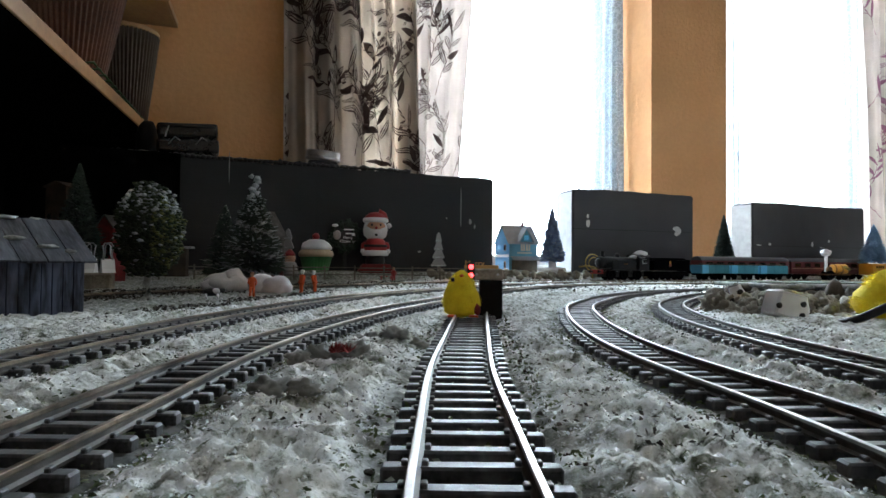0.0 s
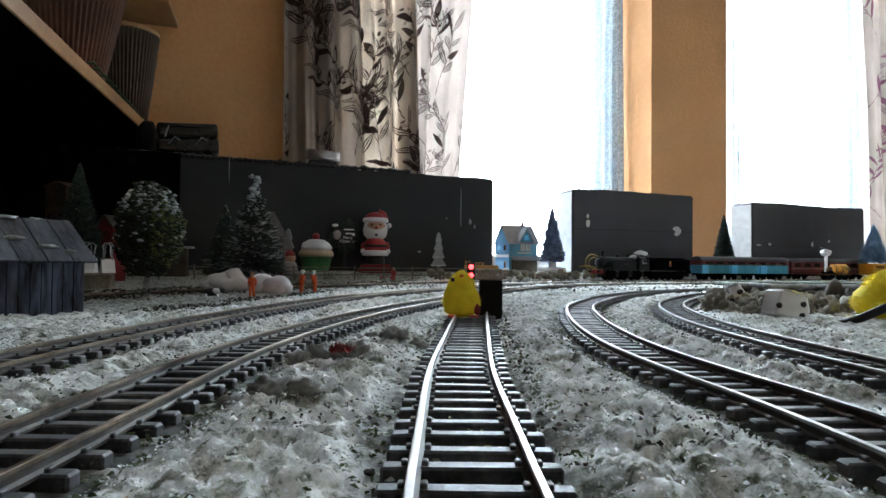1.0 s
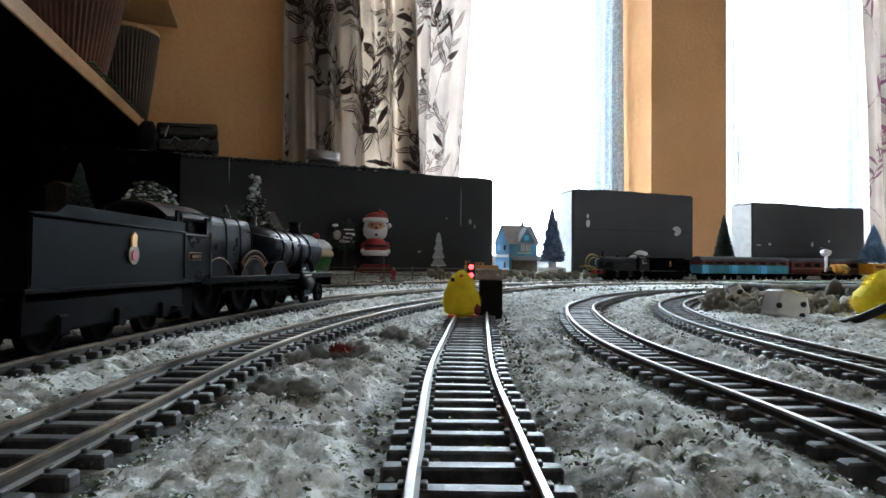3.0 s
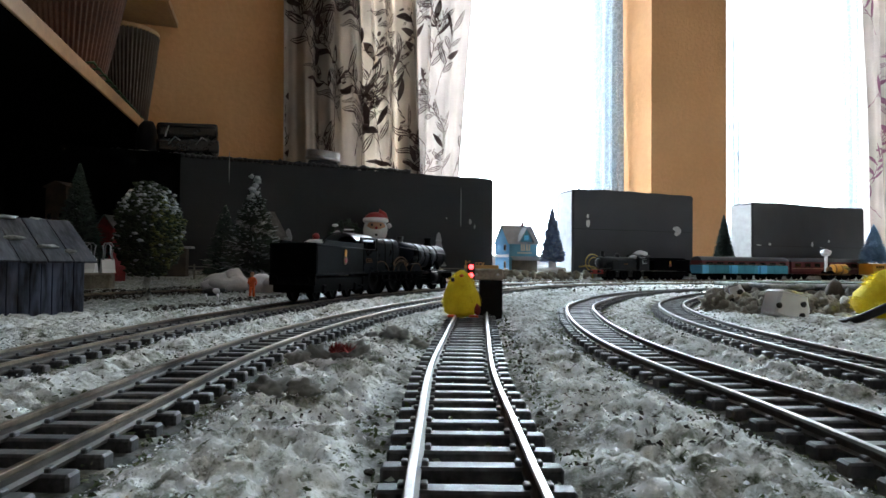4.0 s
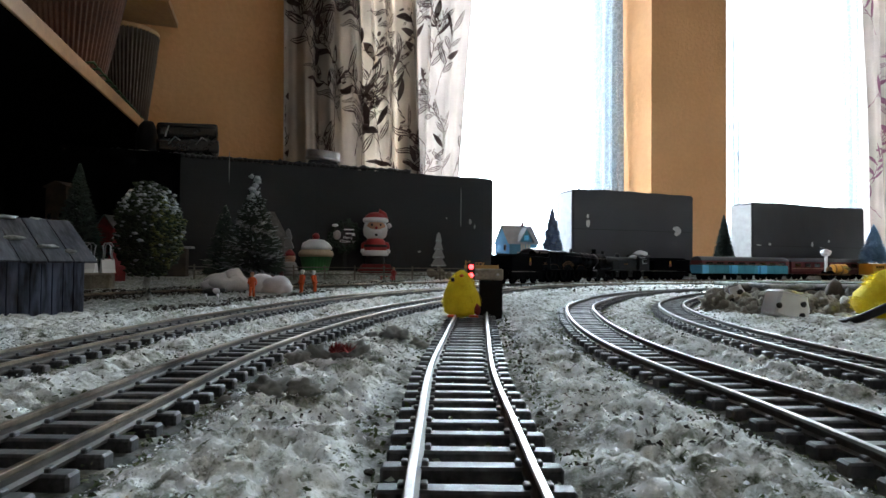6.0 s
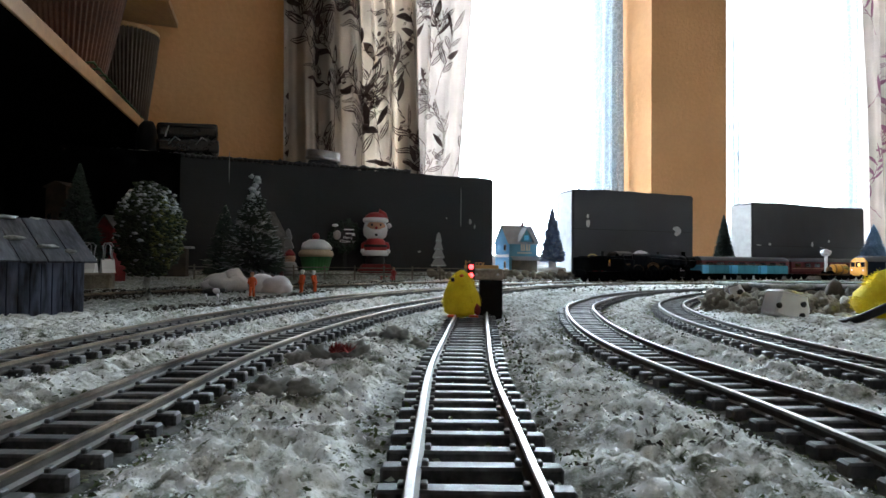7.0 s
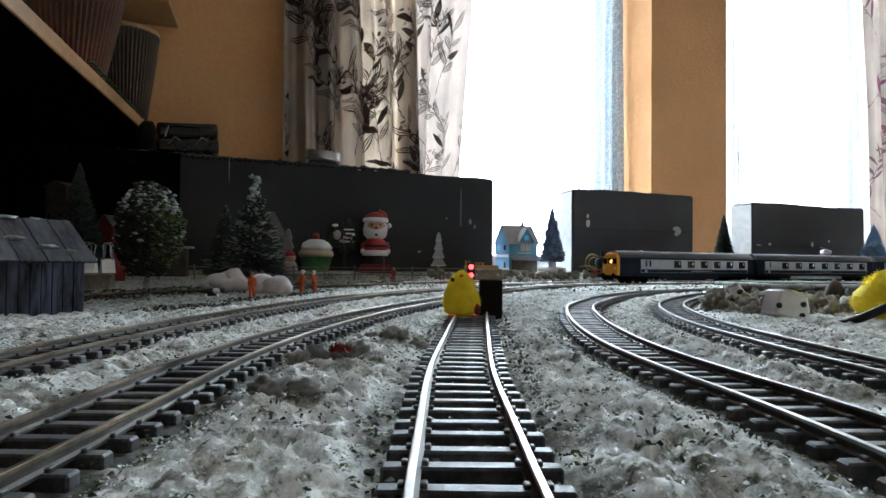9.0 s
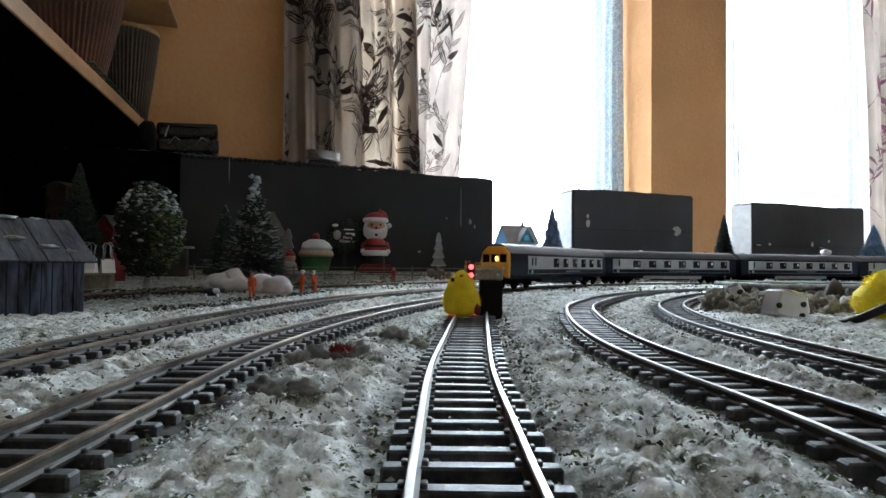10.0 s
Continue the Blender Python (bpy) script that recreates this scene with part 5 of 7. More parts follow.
cotton("puffy white cotton-wool snowdrift beside a workman figure", -.158, .570, [((.004, 0, .010), (.016, .012, .010), 3), ((-.010, 0, .013), (.011, .010, .010), 4)])


def figure(label, x, y, turn, h, body, cap, category="figurine", bend=0.0):
    """A tiny painted figure: one plain mesh, two colours."""
    bm = bmesh.new()
    k = h / .021
    for s in (-1, 1):
        add_tube(bm, [(s * .0016 * k, 0, 0), (s * .0013 * k, 0, .005 * k), (s * .0010 * k, 0, .010 * k)], [.0011 * k, .0010 * k, .0014 * k], 8)
        add_tube(bm, [(s * .0024 * k, bend, .0160 * k), (s * .0032 * k, -.001 * k + bend, .0125 * k), (s * .0022 * k, -.0026 * k + bend, .0105 * k)], [.0009 * k, .0008 * k, .0006 * k], 8)
    add_tube(bm, [(0, 0, .0092 * k), (0, bend * .5, .0125 * k), (0, bend, .0165 * k), (0, bend, .0175 * k)], [.0021 * k, .0023 * k, .0026 * k, .0009 * k], 10)
    split = len(bm.faces)
    add_blob(bm, (0, bend, .0190 * k), (.0014 * k, .0014 * k, .0017 * k), 0, 1, 2)
    add_lathe(bm, [(.0018 * k, .0198 * k), (.0016 * k, .0207 * k), (.0006 * k, .0213 * k)], 10, pose(0, bend, 0))
    bm.faces.ensure_lookup_table()
    for i, f in enumerate(bm.faces):
        if i >= split:
            f.material_index = 1
    ob = part("workman_figurine", bm, body)
    ob.data.materials.append(cap)
    ob.matrix_basis = pose(x, y, .0025, 0, 0, turn)
    return tagged(ob, label, category, "workmen figurines")


figure("tiny workman figurine in orange overalls beside the snow", -.1605, .520, 30, .0215, M_ORANGE, M_SKIN)
figure("tiny workman figurine in orange with a white cap", -.127, .555, -60, .0235, M_ORANGE, M_WHITE, bend=.001)
figure("tiny workman figurine in orange, leaning over", -.121, .585, 80, .0225, M_ORANGE, M_WHITE, bend=.0015)


figure("tiny figurine in red overalls by the fence", -.079, .995, 20, .0235, M_RED, M_SKIN)


def cow():
    bm = bmesh.new()
    add_blob(bm, (0, 0, .0075), (.0062, .0028, .0030), .15, 1.5, 2, 1)
    add_blob(bm, (.0072, 0, .0088), (.0026, .0017, .0017), .1, 1.5, 2, 2)
    split = len(bm.faces)
    for x in (-.004, .004):
        for y in (-.0016, .0016):
            add_tube(bm, [(x, y, .0065), (x + .0004, y, .003), (x, y, 0)], [.0010, .0007, .0006], 6)
    add_blob(bm, (.003, -.0014, .0083), (.0030, .0018, .0022), .2, 1.5, 2, 3)
    bm.faces.ensure_lookup_table()
    for i, f in enumerate(bm.faces):
        if i >= split:
            f.material_index = 1
    ob = part("toy_animal", bm, M_BLACKPL)
    ob.data.materials.append(M_WHITE)
    ob.matrix_basis = pose(-.169, .452, .003, 0, 0, 20)
    tagged(ob, "small black and white toy animal by the track", "toy animal")


cow()


def fold_clip(label, x, y, z, turn, w, material, wire):
    top = thing("bulldog_clip", label, "bulldog clip", pose(x, y, z, 0, 0, turn))
    bm = prism([(-.007, 0), (.007, 0), (.0012, .014), (-.0012, .014), (-.0012, .0128), (-.0055, .0012), (.0055, .0012), (.0012, .0128)], w, pose(0, 0, 0, 0, 0, 90))
    part("clip_body", bm, material, top)
    for s in (-1, 1):
        part("wire_handle", tube([(-w * .35, s * .001, .013), (-w * .25, s * .004, .020), (-w * .30, s * .006, .027), (-w * .1, s * .007, .030), (w * .1, s * .007, .030), (w * .30, s * .006, .027), (w * .25, s * .004, .020), (w * .35, s * .001, .013)], .0007, 6), wire, top)
    return top


plinth = thing("white_plinth", "grey stone block that carries two white clips", "block", pose(-.350, .62, 0, 0, 0, 15))
part("block_body", box((0, 0, .010), (.034, .018, .020), .0015), M_STONE, plinth)
fold_clip("white bulldog clip with wire handles", -.356, .62, .0203, 10, .014, M_WHITE, M_STEEL)
fold_clip("white bulldog clip with wire handles, tilted", -.338, .622, .0203, 40, .012, M_WHITE, M_STEEL)
fold_clip("teal bulldog clip with wire handles by the fence", -.335, .915, .018, 15, .022, M_TEAL, M_STEEL)


def hut(name, label, m, w, d, h, rise, wall_m, roof_m, door=True):
    top = thing(name, label, "model house", m)
    part("wall", prism([(-w / 2, 0), (w / 2, 0), (w / 2, h), (0, h + rise), (-w / 2, h)], d), wall_m, top)
    a = math.degrees(math.atan2(rise, w / 2))
    ln = math.hypot(rise, w / 2) * 1.16
    for s in (-1, 1):
        bm = box((ln / 2 - .0, 0, .0008), (ln, d * 1.15, .0016), .0003)
        bmesh.ops.transform(bm, matrix=pose(0, 0, h + rise, 0, a, 0) if s > 0 else pose(0, 0, h + rise, 0, 0, 180) @ pose(0, 0, 0, 0, a, 0), verts=bm.verts)
        part("roof_slope", bm, roof_m, top)
    if door:
        part("door", box((0, -d / 2 - .0004, h * .32), (w * .28, .0012, h * .6), .0003), M_BLACKPL, top)
        for x in (-.3, .3):
            part("window", box((x * w, -d / 2 - .0004, h * .62), (w * .18, .0012, h * .22), .0003), M_DARKGLASS, top)
    return top


hut("bird_house", "small dark red model house under the shelf", pose(-.455, .845, 0, 0, 0, -12), .026, .026, .078, .016, M_REDTUFT, M_DIM)
hut("model_house", "grey half-timbered model house behind the trees", pose(-.285, .985, .008, 0, 0, -20), .046, .04, .070, .036, M_DIM, M_DIM)
# tower takes the dark brown material so that its colour holds the shade
hut("model_tower", "pale stone model tower in a dark brown that carries the shade", pose(-.485, .79, 0, 0, 0, -15), .032, .030, .125, .006, M_SOIL, M_SOIL)
pale = thing("white_tray", "thin pale tray lying in the shade", "tray", pose(-.372, .86, .012, 0, 0, 10))
part("tray_floor", box((0, 0, .040), (.045, .025, .003), .001), M_CARD, pale)
part("tray_support", box((0, 0, .019), (.030, .018, .039), .001), M_SOIL, pale)

# fence along the lineside
def fence():
    p0, p1 = (-.47, .905), (.088, 1.090)
    ln, a = math.hypot(p1[0] - p0[0], p1[1] - p0[1]), math.degrees(math.atan2(p1[1] - p0[1], p1[0] - p0[0]))
    top = thing("fence", "low grey-brown post and rail fence beside the line", "fence", pose(p0[0], p0[1], .004, 0, 0, a))
    rng = random.Random(2)
    n = 13
    for i in range(n):
        x = ln * i / (n - 1)
        part("post", box((x, 0, .0115), (.0024, .0022, .025 + rng.uniform(-.001, .001)), .0003, pose(0, 0, 0, 0, rng.uniform(-3, 3) * 0, 0)), M_FENCE, top)
    for z in (.0095, .0150, .0205):
        for i in range(n - 1):
            x0, x1 = ln * i / (n - 1), ln * (i + 1) / (n - 1)
            bm = box(((x0 + x1) / 2, -.0014, z + rng.uniform(-.0006, .0006)), (x1 - x0, .0009, .0016), .0002)
            part("rail", bm, M_FENCE, top)


fence()

# cupcake, figurine, sign and cut-out trees on the ledge
cup = thing("cupcake_ornament", "cupcake ornament in a green pleated case with a cherry", "ornament", pose(-.217, 1.055, LEDGE - .003))
part("case", lathe([(.0185, 0), (.0205, .004), (.0262, .027), (.0275, .029), (.024, .029)], 84, None, True, lambda a, z: 1 + .03 * math.cos(28 * a)), M_GREENCUP, cup, "green pleated case")
part("icing", lathe([(.0285, .028), (.0300, .032), (.0285, .037), (.024, .040), (.0250, .044), (.021, .050), (.012, .056), (0, .058)], 40), M_ICING, cup, "beige icing")
part("sprinkled_icing", lathe([(.0252, .0405), (.0262, .044), (.022, .0515), (.013, .0572), (0, .059)], 40, None, True, lambda a, z: 1 + .05 * math.sin(5 * a + z * 300)), M_WHITE, cup, "white icing swirl")
part("cherry", blob((0, -.002, .0625), (.0065, .0065, .0062), .05), M_RED, cup, "red cherry")

def santa():
    """A smooth painted winter figurine in one mesh, four colours."""
    bm, marks = bmesh.new(), []

    def put(idx, fn):
        a = len(bm.faces)
        fn()
        marks.append((a, len(bm.faces), idx))

    put(0, lambda: add_lathe(bm, [(.016, .020), (.021, .023), (.022, .032), (.017, .044), (.012, .050)], 32))
    put(1, lambda: add_lathe(bm, [(.0215, .0185), (.0232, .020), (.0232, .0265), (.0215, .028)], 32))
    put(0, lambda: add_blob(bm, (-.0195, -.004, .034), (.006, .006, .009), .05))
    put(0, lambda: add_blob(bm, (.0195, -.004, .034), (.006, .006, .009), .05))
    put(1, lambda: add_blob(bm, (-.021, -.006, .0265), (.0055, .0055, .005), 0))
    put(1, lambda: add_blob(bm, (.021, -.006, .0265), (.0055, .0055, .005), 0))
    put(1, lambda: add_blob(bm, (0, 0, .064), (.0225, .020, .0215), .04))
    put(2, lambda: add_blob(bm, (0, -.0085, .070), (.0170, .0130, .0100), 0))
    put(1, lambda: add_blob(bm, (0, -.0185, .0605), (.0110, .0045, .0040), .1))
    put(0, lambda: add_blob(bm, (0, 0, .0830), (.0200, .0185, .0130), .05))
    put(1, lambda: add_lathe(bm, [(.0205, .0765), (.0225, .079), (.0222, .083), (.0200, .0850)], 32))
    put(0, lambda: add_tube(bm, [(.004, 0, .092), (.014, 0, .089), (.021, -.002, .078)], [.010, .007, .003], 12))
    put(1, lambda: add_blob(bm, (.0235, -.004, .0715), (.0048, .0048, .0048), .1))
    put(0, lambda: add_blob(bm, (0, -.0215, .0665), (.0027, .0026, .0027), 0))
    put(3, lambda: add_blob(bm, (0, -.0222, .0545), (.0026, .0012, .0022), 0))
    put(3, lambda: add_blob(bm, (-.0075, -.0205, .0720), (.0016, .0016, .0024), 0))
    put(3, lambda: add_blob(bm, (.0075, -.0205, .0720), (.0016, .0016, .0024), 0))
    put(3, lambda: add_lathe(bm, [(.0222, .0335), (.0226, .034), (.0226, .0375), (.0222, .038)], 32))
    put(3, lambda: add_lathe(bm, [(.015, 0), (.016, .002), (.017, .012), (.014, .021)], 32))
    bm.faces.ensure_lookup_table()
    for a, b, i in marks:
        for f in bm.faces[a:b]:
            f.material_index = i
    ob = part("winter_figurine", bm, M_RED)
    for m in (M_WHITE, M_SKIN, M_BLACKPL):
        ob.data.materials.append(m)
    ob.matrix_basis = pose(-.119, 1.083, LEDGE + .0095, 0, 0, 10)
    return tagged(ob, "smooth red and white winter figurine on a red block", "figurine")


santa()
blk = thing("red_block", "dull red block under the winter figurine", "block", pose(-.119, 1.083, LEDGE - .002, 0, 0, 12))
part("block_body", prism([(-.032, 0), (.032, 0), (.024, .0155), (-.022, .0155)], .040, None, .001), M_REDTUFT, blk)
sled = thing("toy_sledge", "tiny red sledge frame with pale runners by the fence", "toy sledge", pose(-.092, 1.005, .005, 0, 0, 15))
for y in (-.005, .005):
    part("runner", tube([(-.012, y, .004), (-.010, y, .0005), (.010, y, .0005), (.016, y, .006), (.014, y, .018)], .0008, 6), M_CARD, sled)
for x in (-.008, 0, .008):
    part("slat", box((x, 0, .0065), (.0035, .013, .0012), .0003), M_RED, sled)
for x in (-.008, .008):
    for y in (-.005, .005):
        part("strut", box((x, y, .0035), (.001, .001, .006)), M_RED, sled)
part("seat_back", box((.010, 0, .012), (.0015, .011, .011), .0004), M_RED, sled)

wr = thing("wreath_sign", "dark green wreath sign with white bars and lettering", "sign", pose(-.173, 1.090, LEDGE - .002, 0, 0, 14))
part("stem", box((0, .002, .020), (.006, .004, .042), .0005), M_BLACKPL, wr)
bm = bmesh.new()
rng = random.Random(4)
for k in range(260):
    a, r = rng.uniform(0, 6.283), .0225 + rng.gauss(0, .0035)
    add_blob(bm, (r * math.cos(a), rng.uniform(-.004, .003), .064 + r * math.sin(a)), (.003, .002, .003), .6, 2, 1, k)
part("wreath", bm, M_FIR, wr, "dark green wreath")
part("board", lathe([(.021, -.001), (.021, .001)], 32, pose(0, .001, .064) @ ALONG_Y), M_BLACKPL, wr)
for z, x, w in ((.076, .006, .018), (.069, .008, .016), (.0665, .014, .006)):
    part("white_bar", box((x, -.003, z), (w, .0012, .0024), .0004), M_WHITE, wr)
part("snow_ball", blob((-.015, -.004, .066), (.0075, .004, .0085), .2, 2, 2), M_CARD, wr)
part("snow_cap", blob((-.018, -.004, .083), (.006, .004, .0028), .2, 2, 2), M_WHITE, wr)


def lettering(parent, text, size, m, material, extrude=.0005, name="lettering"):
    cu = bpy.data.curves.new(name, "FONT")
    cu.body, cu.size, cu.extrude, cu.align_x = text, size, extrude, "CENTER"
    tmp = new("tmp", cu)
    me = bpy.data.meshes.new_from_object(tmp.evaluated_get(bpy.context.evaluated_depsgraph_get()))
    bpy.data.objects.remove(tmp)
    me.materials.clear()
    me.materials.append(material)
    ob = new(name, me)
    ob.parent = parent
    ob.matrix_basis = m
    return ob


lettering(wr, "Merry", .0068, pose(.004, -.0035, .0595, 90, 0, 0), M_WHITE)
lettering(wr, "Christmas", .0068, pose(.004, -.0035, .0530, 90, 0, 0), M_WHITE)


def cutout_fir(label, x, y, z, h, w, material, turn=0):
    top = thing("cutout_tree", label, "cut-out tree", pose(x, y, z, 0, 0, turn))
    out = []
    steps = 4
    for i in range(steps):
        out += [(w * .5 * (1 - .8 * i / steps), h * (.18 + .8 * i / steps)), (w * .5 * (1 - .8 * i / steps) * .48, h * (.18 + .8 * (i + .85) / steps))]
    out += [(0, h)]
    out = out + [(-a, b) for a, b in reversed(out[:-1])]
    part("cutout", prism(out, .003, None, .0004), material, top)
    for i in range(steps):
        part("snow_edge", box((0, -.0018, h * (.185 + .8 * i / steps)), (w * .92 * (1 - .8 * i / steps), .0012, .0022), .0004), M_SNOW, top)
    part("trunk", box((0, 0, h * .09), (w * .14, .004, h * .2)), M_BARK, top)
    part("foot", box((0, 0, .001), (w * .6, .014, .003), .0005), M_BLACKPL, top)
    return top


cutout_fir("silver-grey cut-out fir tree with a dark foot", -.008, 1.120, LEDGE - .002, .075, .029, M_CARD, 8)
cutout_fir("grey cut-out fir tree beside the cupcake", -.259, 1.03, LEDGE - .006, .078, .036, M_CARD, -12)


def gnome(label, x, y, z, h, body, hat):
    bm = bmesh.new()
    add_lathe(bm, [(.30 * h, 0), (.33 * h, .1 * h), (.26 * h, .45 * h), (.15 * h, .55 * h)], 20)
    a = len(bm.faces)
    add_blob(bm, (0, 0, .66 * h), (.22 * h, .20 * h, .19 * h), 0)
    b = len(bm.faces)
    add_lathe(bm, [(.22 * h, .76 * h), (.18 * h, .86 * h), (.05 * h, h)], 20)
    bm.faces.ensure_lookup_table()
    for i, f in enumerate(bm.faces):
        f.material_index = 0 if i < a else (1 if i < b else 2)
    ob = part("small_figurine", bm, body)
    ob.data.materials.append(M_SKIN)
    ob.data.materials.append(hat)
    ob.matrix_basis = pose(x, y, z)
    tagged(ob, label, "figurine")


gnome("small figurine with a striped scarf beside the cupcake", -.252, 1.015, .010, .044, M_CARD, M_REDTUFT)
gnome("small pale-headed figurine behind the fence", -.262, .965, .008, .042, M_MAROON, M_SKIN)


# ---- chick and buffer stop at the end of the stub ----
def fluff(bm, c, s, n, ln, rng, shape=None):
    """Short hairs standing out of a lump."""
    for _ in range(n):
        d = Vector((rng.gauss(0, 1), rng.gauss(0, 1), rng.gauss(0, 1))).normalized()
        k = shape(d) if shape else 1
        p = Vector((c[0] + d.x * s[0] * k, c[1] + d.y * s[1] * k, c[2] + d.z * s[2] * k))
        t = p + (d + Vector((rng.uniform(-.5, .5), rng.uniform(-.5, .5), rng.uniform(-.5, .3)))) * ln * rng.uniform(.6, 1.3)
        side = d.cross(Vector((rng.uniform(-1, 1), rng.uniform(-1, 1), rng.uniform(-1, 1)))).normalized() * ln * .10
        bm.faces.new([bm.verts.new(q) for q in (p - side, p + side, t)])


def chick(label, m, r, h, beak=True, seed=1, feet=True):
    top = thing("toy_chick", label, "toy chick", m)
    rng = random.Random(seed)
    bm = lathe([(r * .55, 0), (r * .92, h * .08), (r * 1.0, h * .25), (r * .93, h * .48), (r * .70, h * .70), (r * .52, h * .84), (r * .34, h * .94), (r * .12, h)], 40, None, True, lambda a, z: 1 + .05 * math.sin(3 * a + z * 300))
    for v in bm.verts:
        v.co += v.co.normalized() * (.05 * r * noise.noise(v.co * 700))
    fluff(bm, (0, 0, h * .30), (r * .95, r * .95, h * .30), 2200, r * .13, rng)
    fluff(bm, (0, 0, h * .62), (r * .70, r * .70, h * .32), 1800, r * .12, rng)
    part("body", bm, M_YFLUFF, top, "fluffy yellow body")
    if beak:
        part("beak", lathe([(r * .17, 0), (r * .12, r * .10), (0, r * .26)], 10, pose(0, -r * .36, h * .86, 70, 0, 0)), M_ORANGE, top, "orange felt beak")
        for x in (-.47,):
            part("eye", blob((x * r, -r * .38, h * .80), (r * .12, r * .10, r * .12), 0, 1, 2), M_BLACKPL, top, "black bead eye")
    if feet:
        for s in (-.5, .62):
            part("foot", box((s * r, -r * .85, r * .05), (r * .50, r * .5, r * .10), r * .03), M_ORANGE, top, "orange felt foot")
        part("felt_wing", blob((r * .82, -r * .55, h * .16), (r * .20, r * .16, h * .13), .4, 2, 2, 3), M_REDTUFT, top, "red felt scrap")
    return top


chick("yellow pompom toy chick sitting on the track", pose(.0102, .3345, .0050), .0100, .0245)


def buffer_stop():
    top = thing("buffer_stop", "dark buffer stop with a wooden beam and two lit red lamps", "buffer stop", pose(.0262, .357, .0))
    part("body", box((.0015, 0, .0128), (.0128, .012, .0225), .0006), M_BLACK, top)
    part("beam", box((-.0015, -.001, .0272), (.0195, .013, .0065), .0008), M_STONE, top, "rough wooden beam")
    for s in (-1, 1):
        part("beam_bolt", lathe([(.0008, 0), (.0008, .0006)], 8, pose(s * .006 - .001, -.0076, .0272) @ pose(0, 0, 0, 90, 0, 0)), M_STEEL, top)
    part("lamp_post", box((-.0103, -.010, .0175), (.0014, .0014, .032), .0002), M_BLACKPL, top)
    part("lamp_board", box((-.0103, -.0110, .0290), (.0042, .0008, .0100), .0004), M_BLACKPL, top)
    for z in (.0314, .0266):
        part("red_lamp", lathe([(.0014, 0), (.0013, .0005), (.0006, .0010)], 14, pose(-.0103, -.0114, z) @ pose(0, 0, 0, 90, 0, 0)), M_REDLAMP, top, "lit red lamp")
    return top


buffer_stop()
sg = thing("greeting_sign", "laser-cut plywood greeting sign on the buffer stop", "sign", pose(.0205, .3590, .0303, 0, 0, 0))
part("backing", box((.002, 0, .0010), (.0200, .0012, .0022), .0004), M_PLY, sg)
lettering(sg, "Merry", .0046, pose(-.002, -.0002, .0016, 90, 0, 0), M_PLY, .0006)
bars(sg, "word_bars", pose(.0055, -.0008, .0010), .011, .0022, 5, M_PLY)

# grey chips with a red tuft between the tracks
def chips(label, spots, seed, tuft=None):
    top = thing("stone_chips", label, "stone chips")
    for k, (x, y, s) in enumerate(spots):
        part("chip", blob((x, y, s * .45 + float(near_ground(x, y)) - .001), (s * .8, s * .65, s * .5), .9, 2.4, 3, seed + k), M_LUMP, top)
    if tuft:
        bm = bmesh.new()
        rng = random.Random(seed)
        for _ in range(90):
            p = Vector((tuft[0] + rng.gauss(0, .0016), tuft[1] + rng.gauss(0, .0012), .003 + float(near_ground(tuft[0], tuft[1]))))
            d = Vector((rng.gauss(0, .0018), rng.gauss(0, .0018), rng.uniform(.001, .0032)))
            q = Vector((d.y, -d.x, 0)).normalized() * .0005 if d.xy.length else Vector((.0005, 0, 0))
            bm.faces.new([bm.verts.new(v) for v in (p - q, p + q, p + d)])
        part("red_tuft", bm, M_REDTUFT, top, "dark red fibre tuft")
    return top


chips("grey stone chips with a dark red fibre tuft", [(-.0365, .182, .0065), (-.0255, .186, .0055), (-.041, .176, .004), (-.022, .180, .0035), (-.031, .190, .004)], 3, (-.0295, .1775))
chips("grey stone chips beside the bright track", [(-.018, .235, .006), (-.026, .240, .005), (-.008, .232, .0045), (-.032, .233, .0035)], 13)
chips("low grey stone chips near the tarnished track", [(-.038, .137, .005), (-.030, .134, .004), (-.045, .131, .0035)], 23)


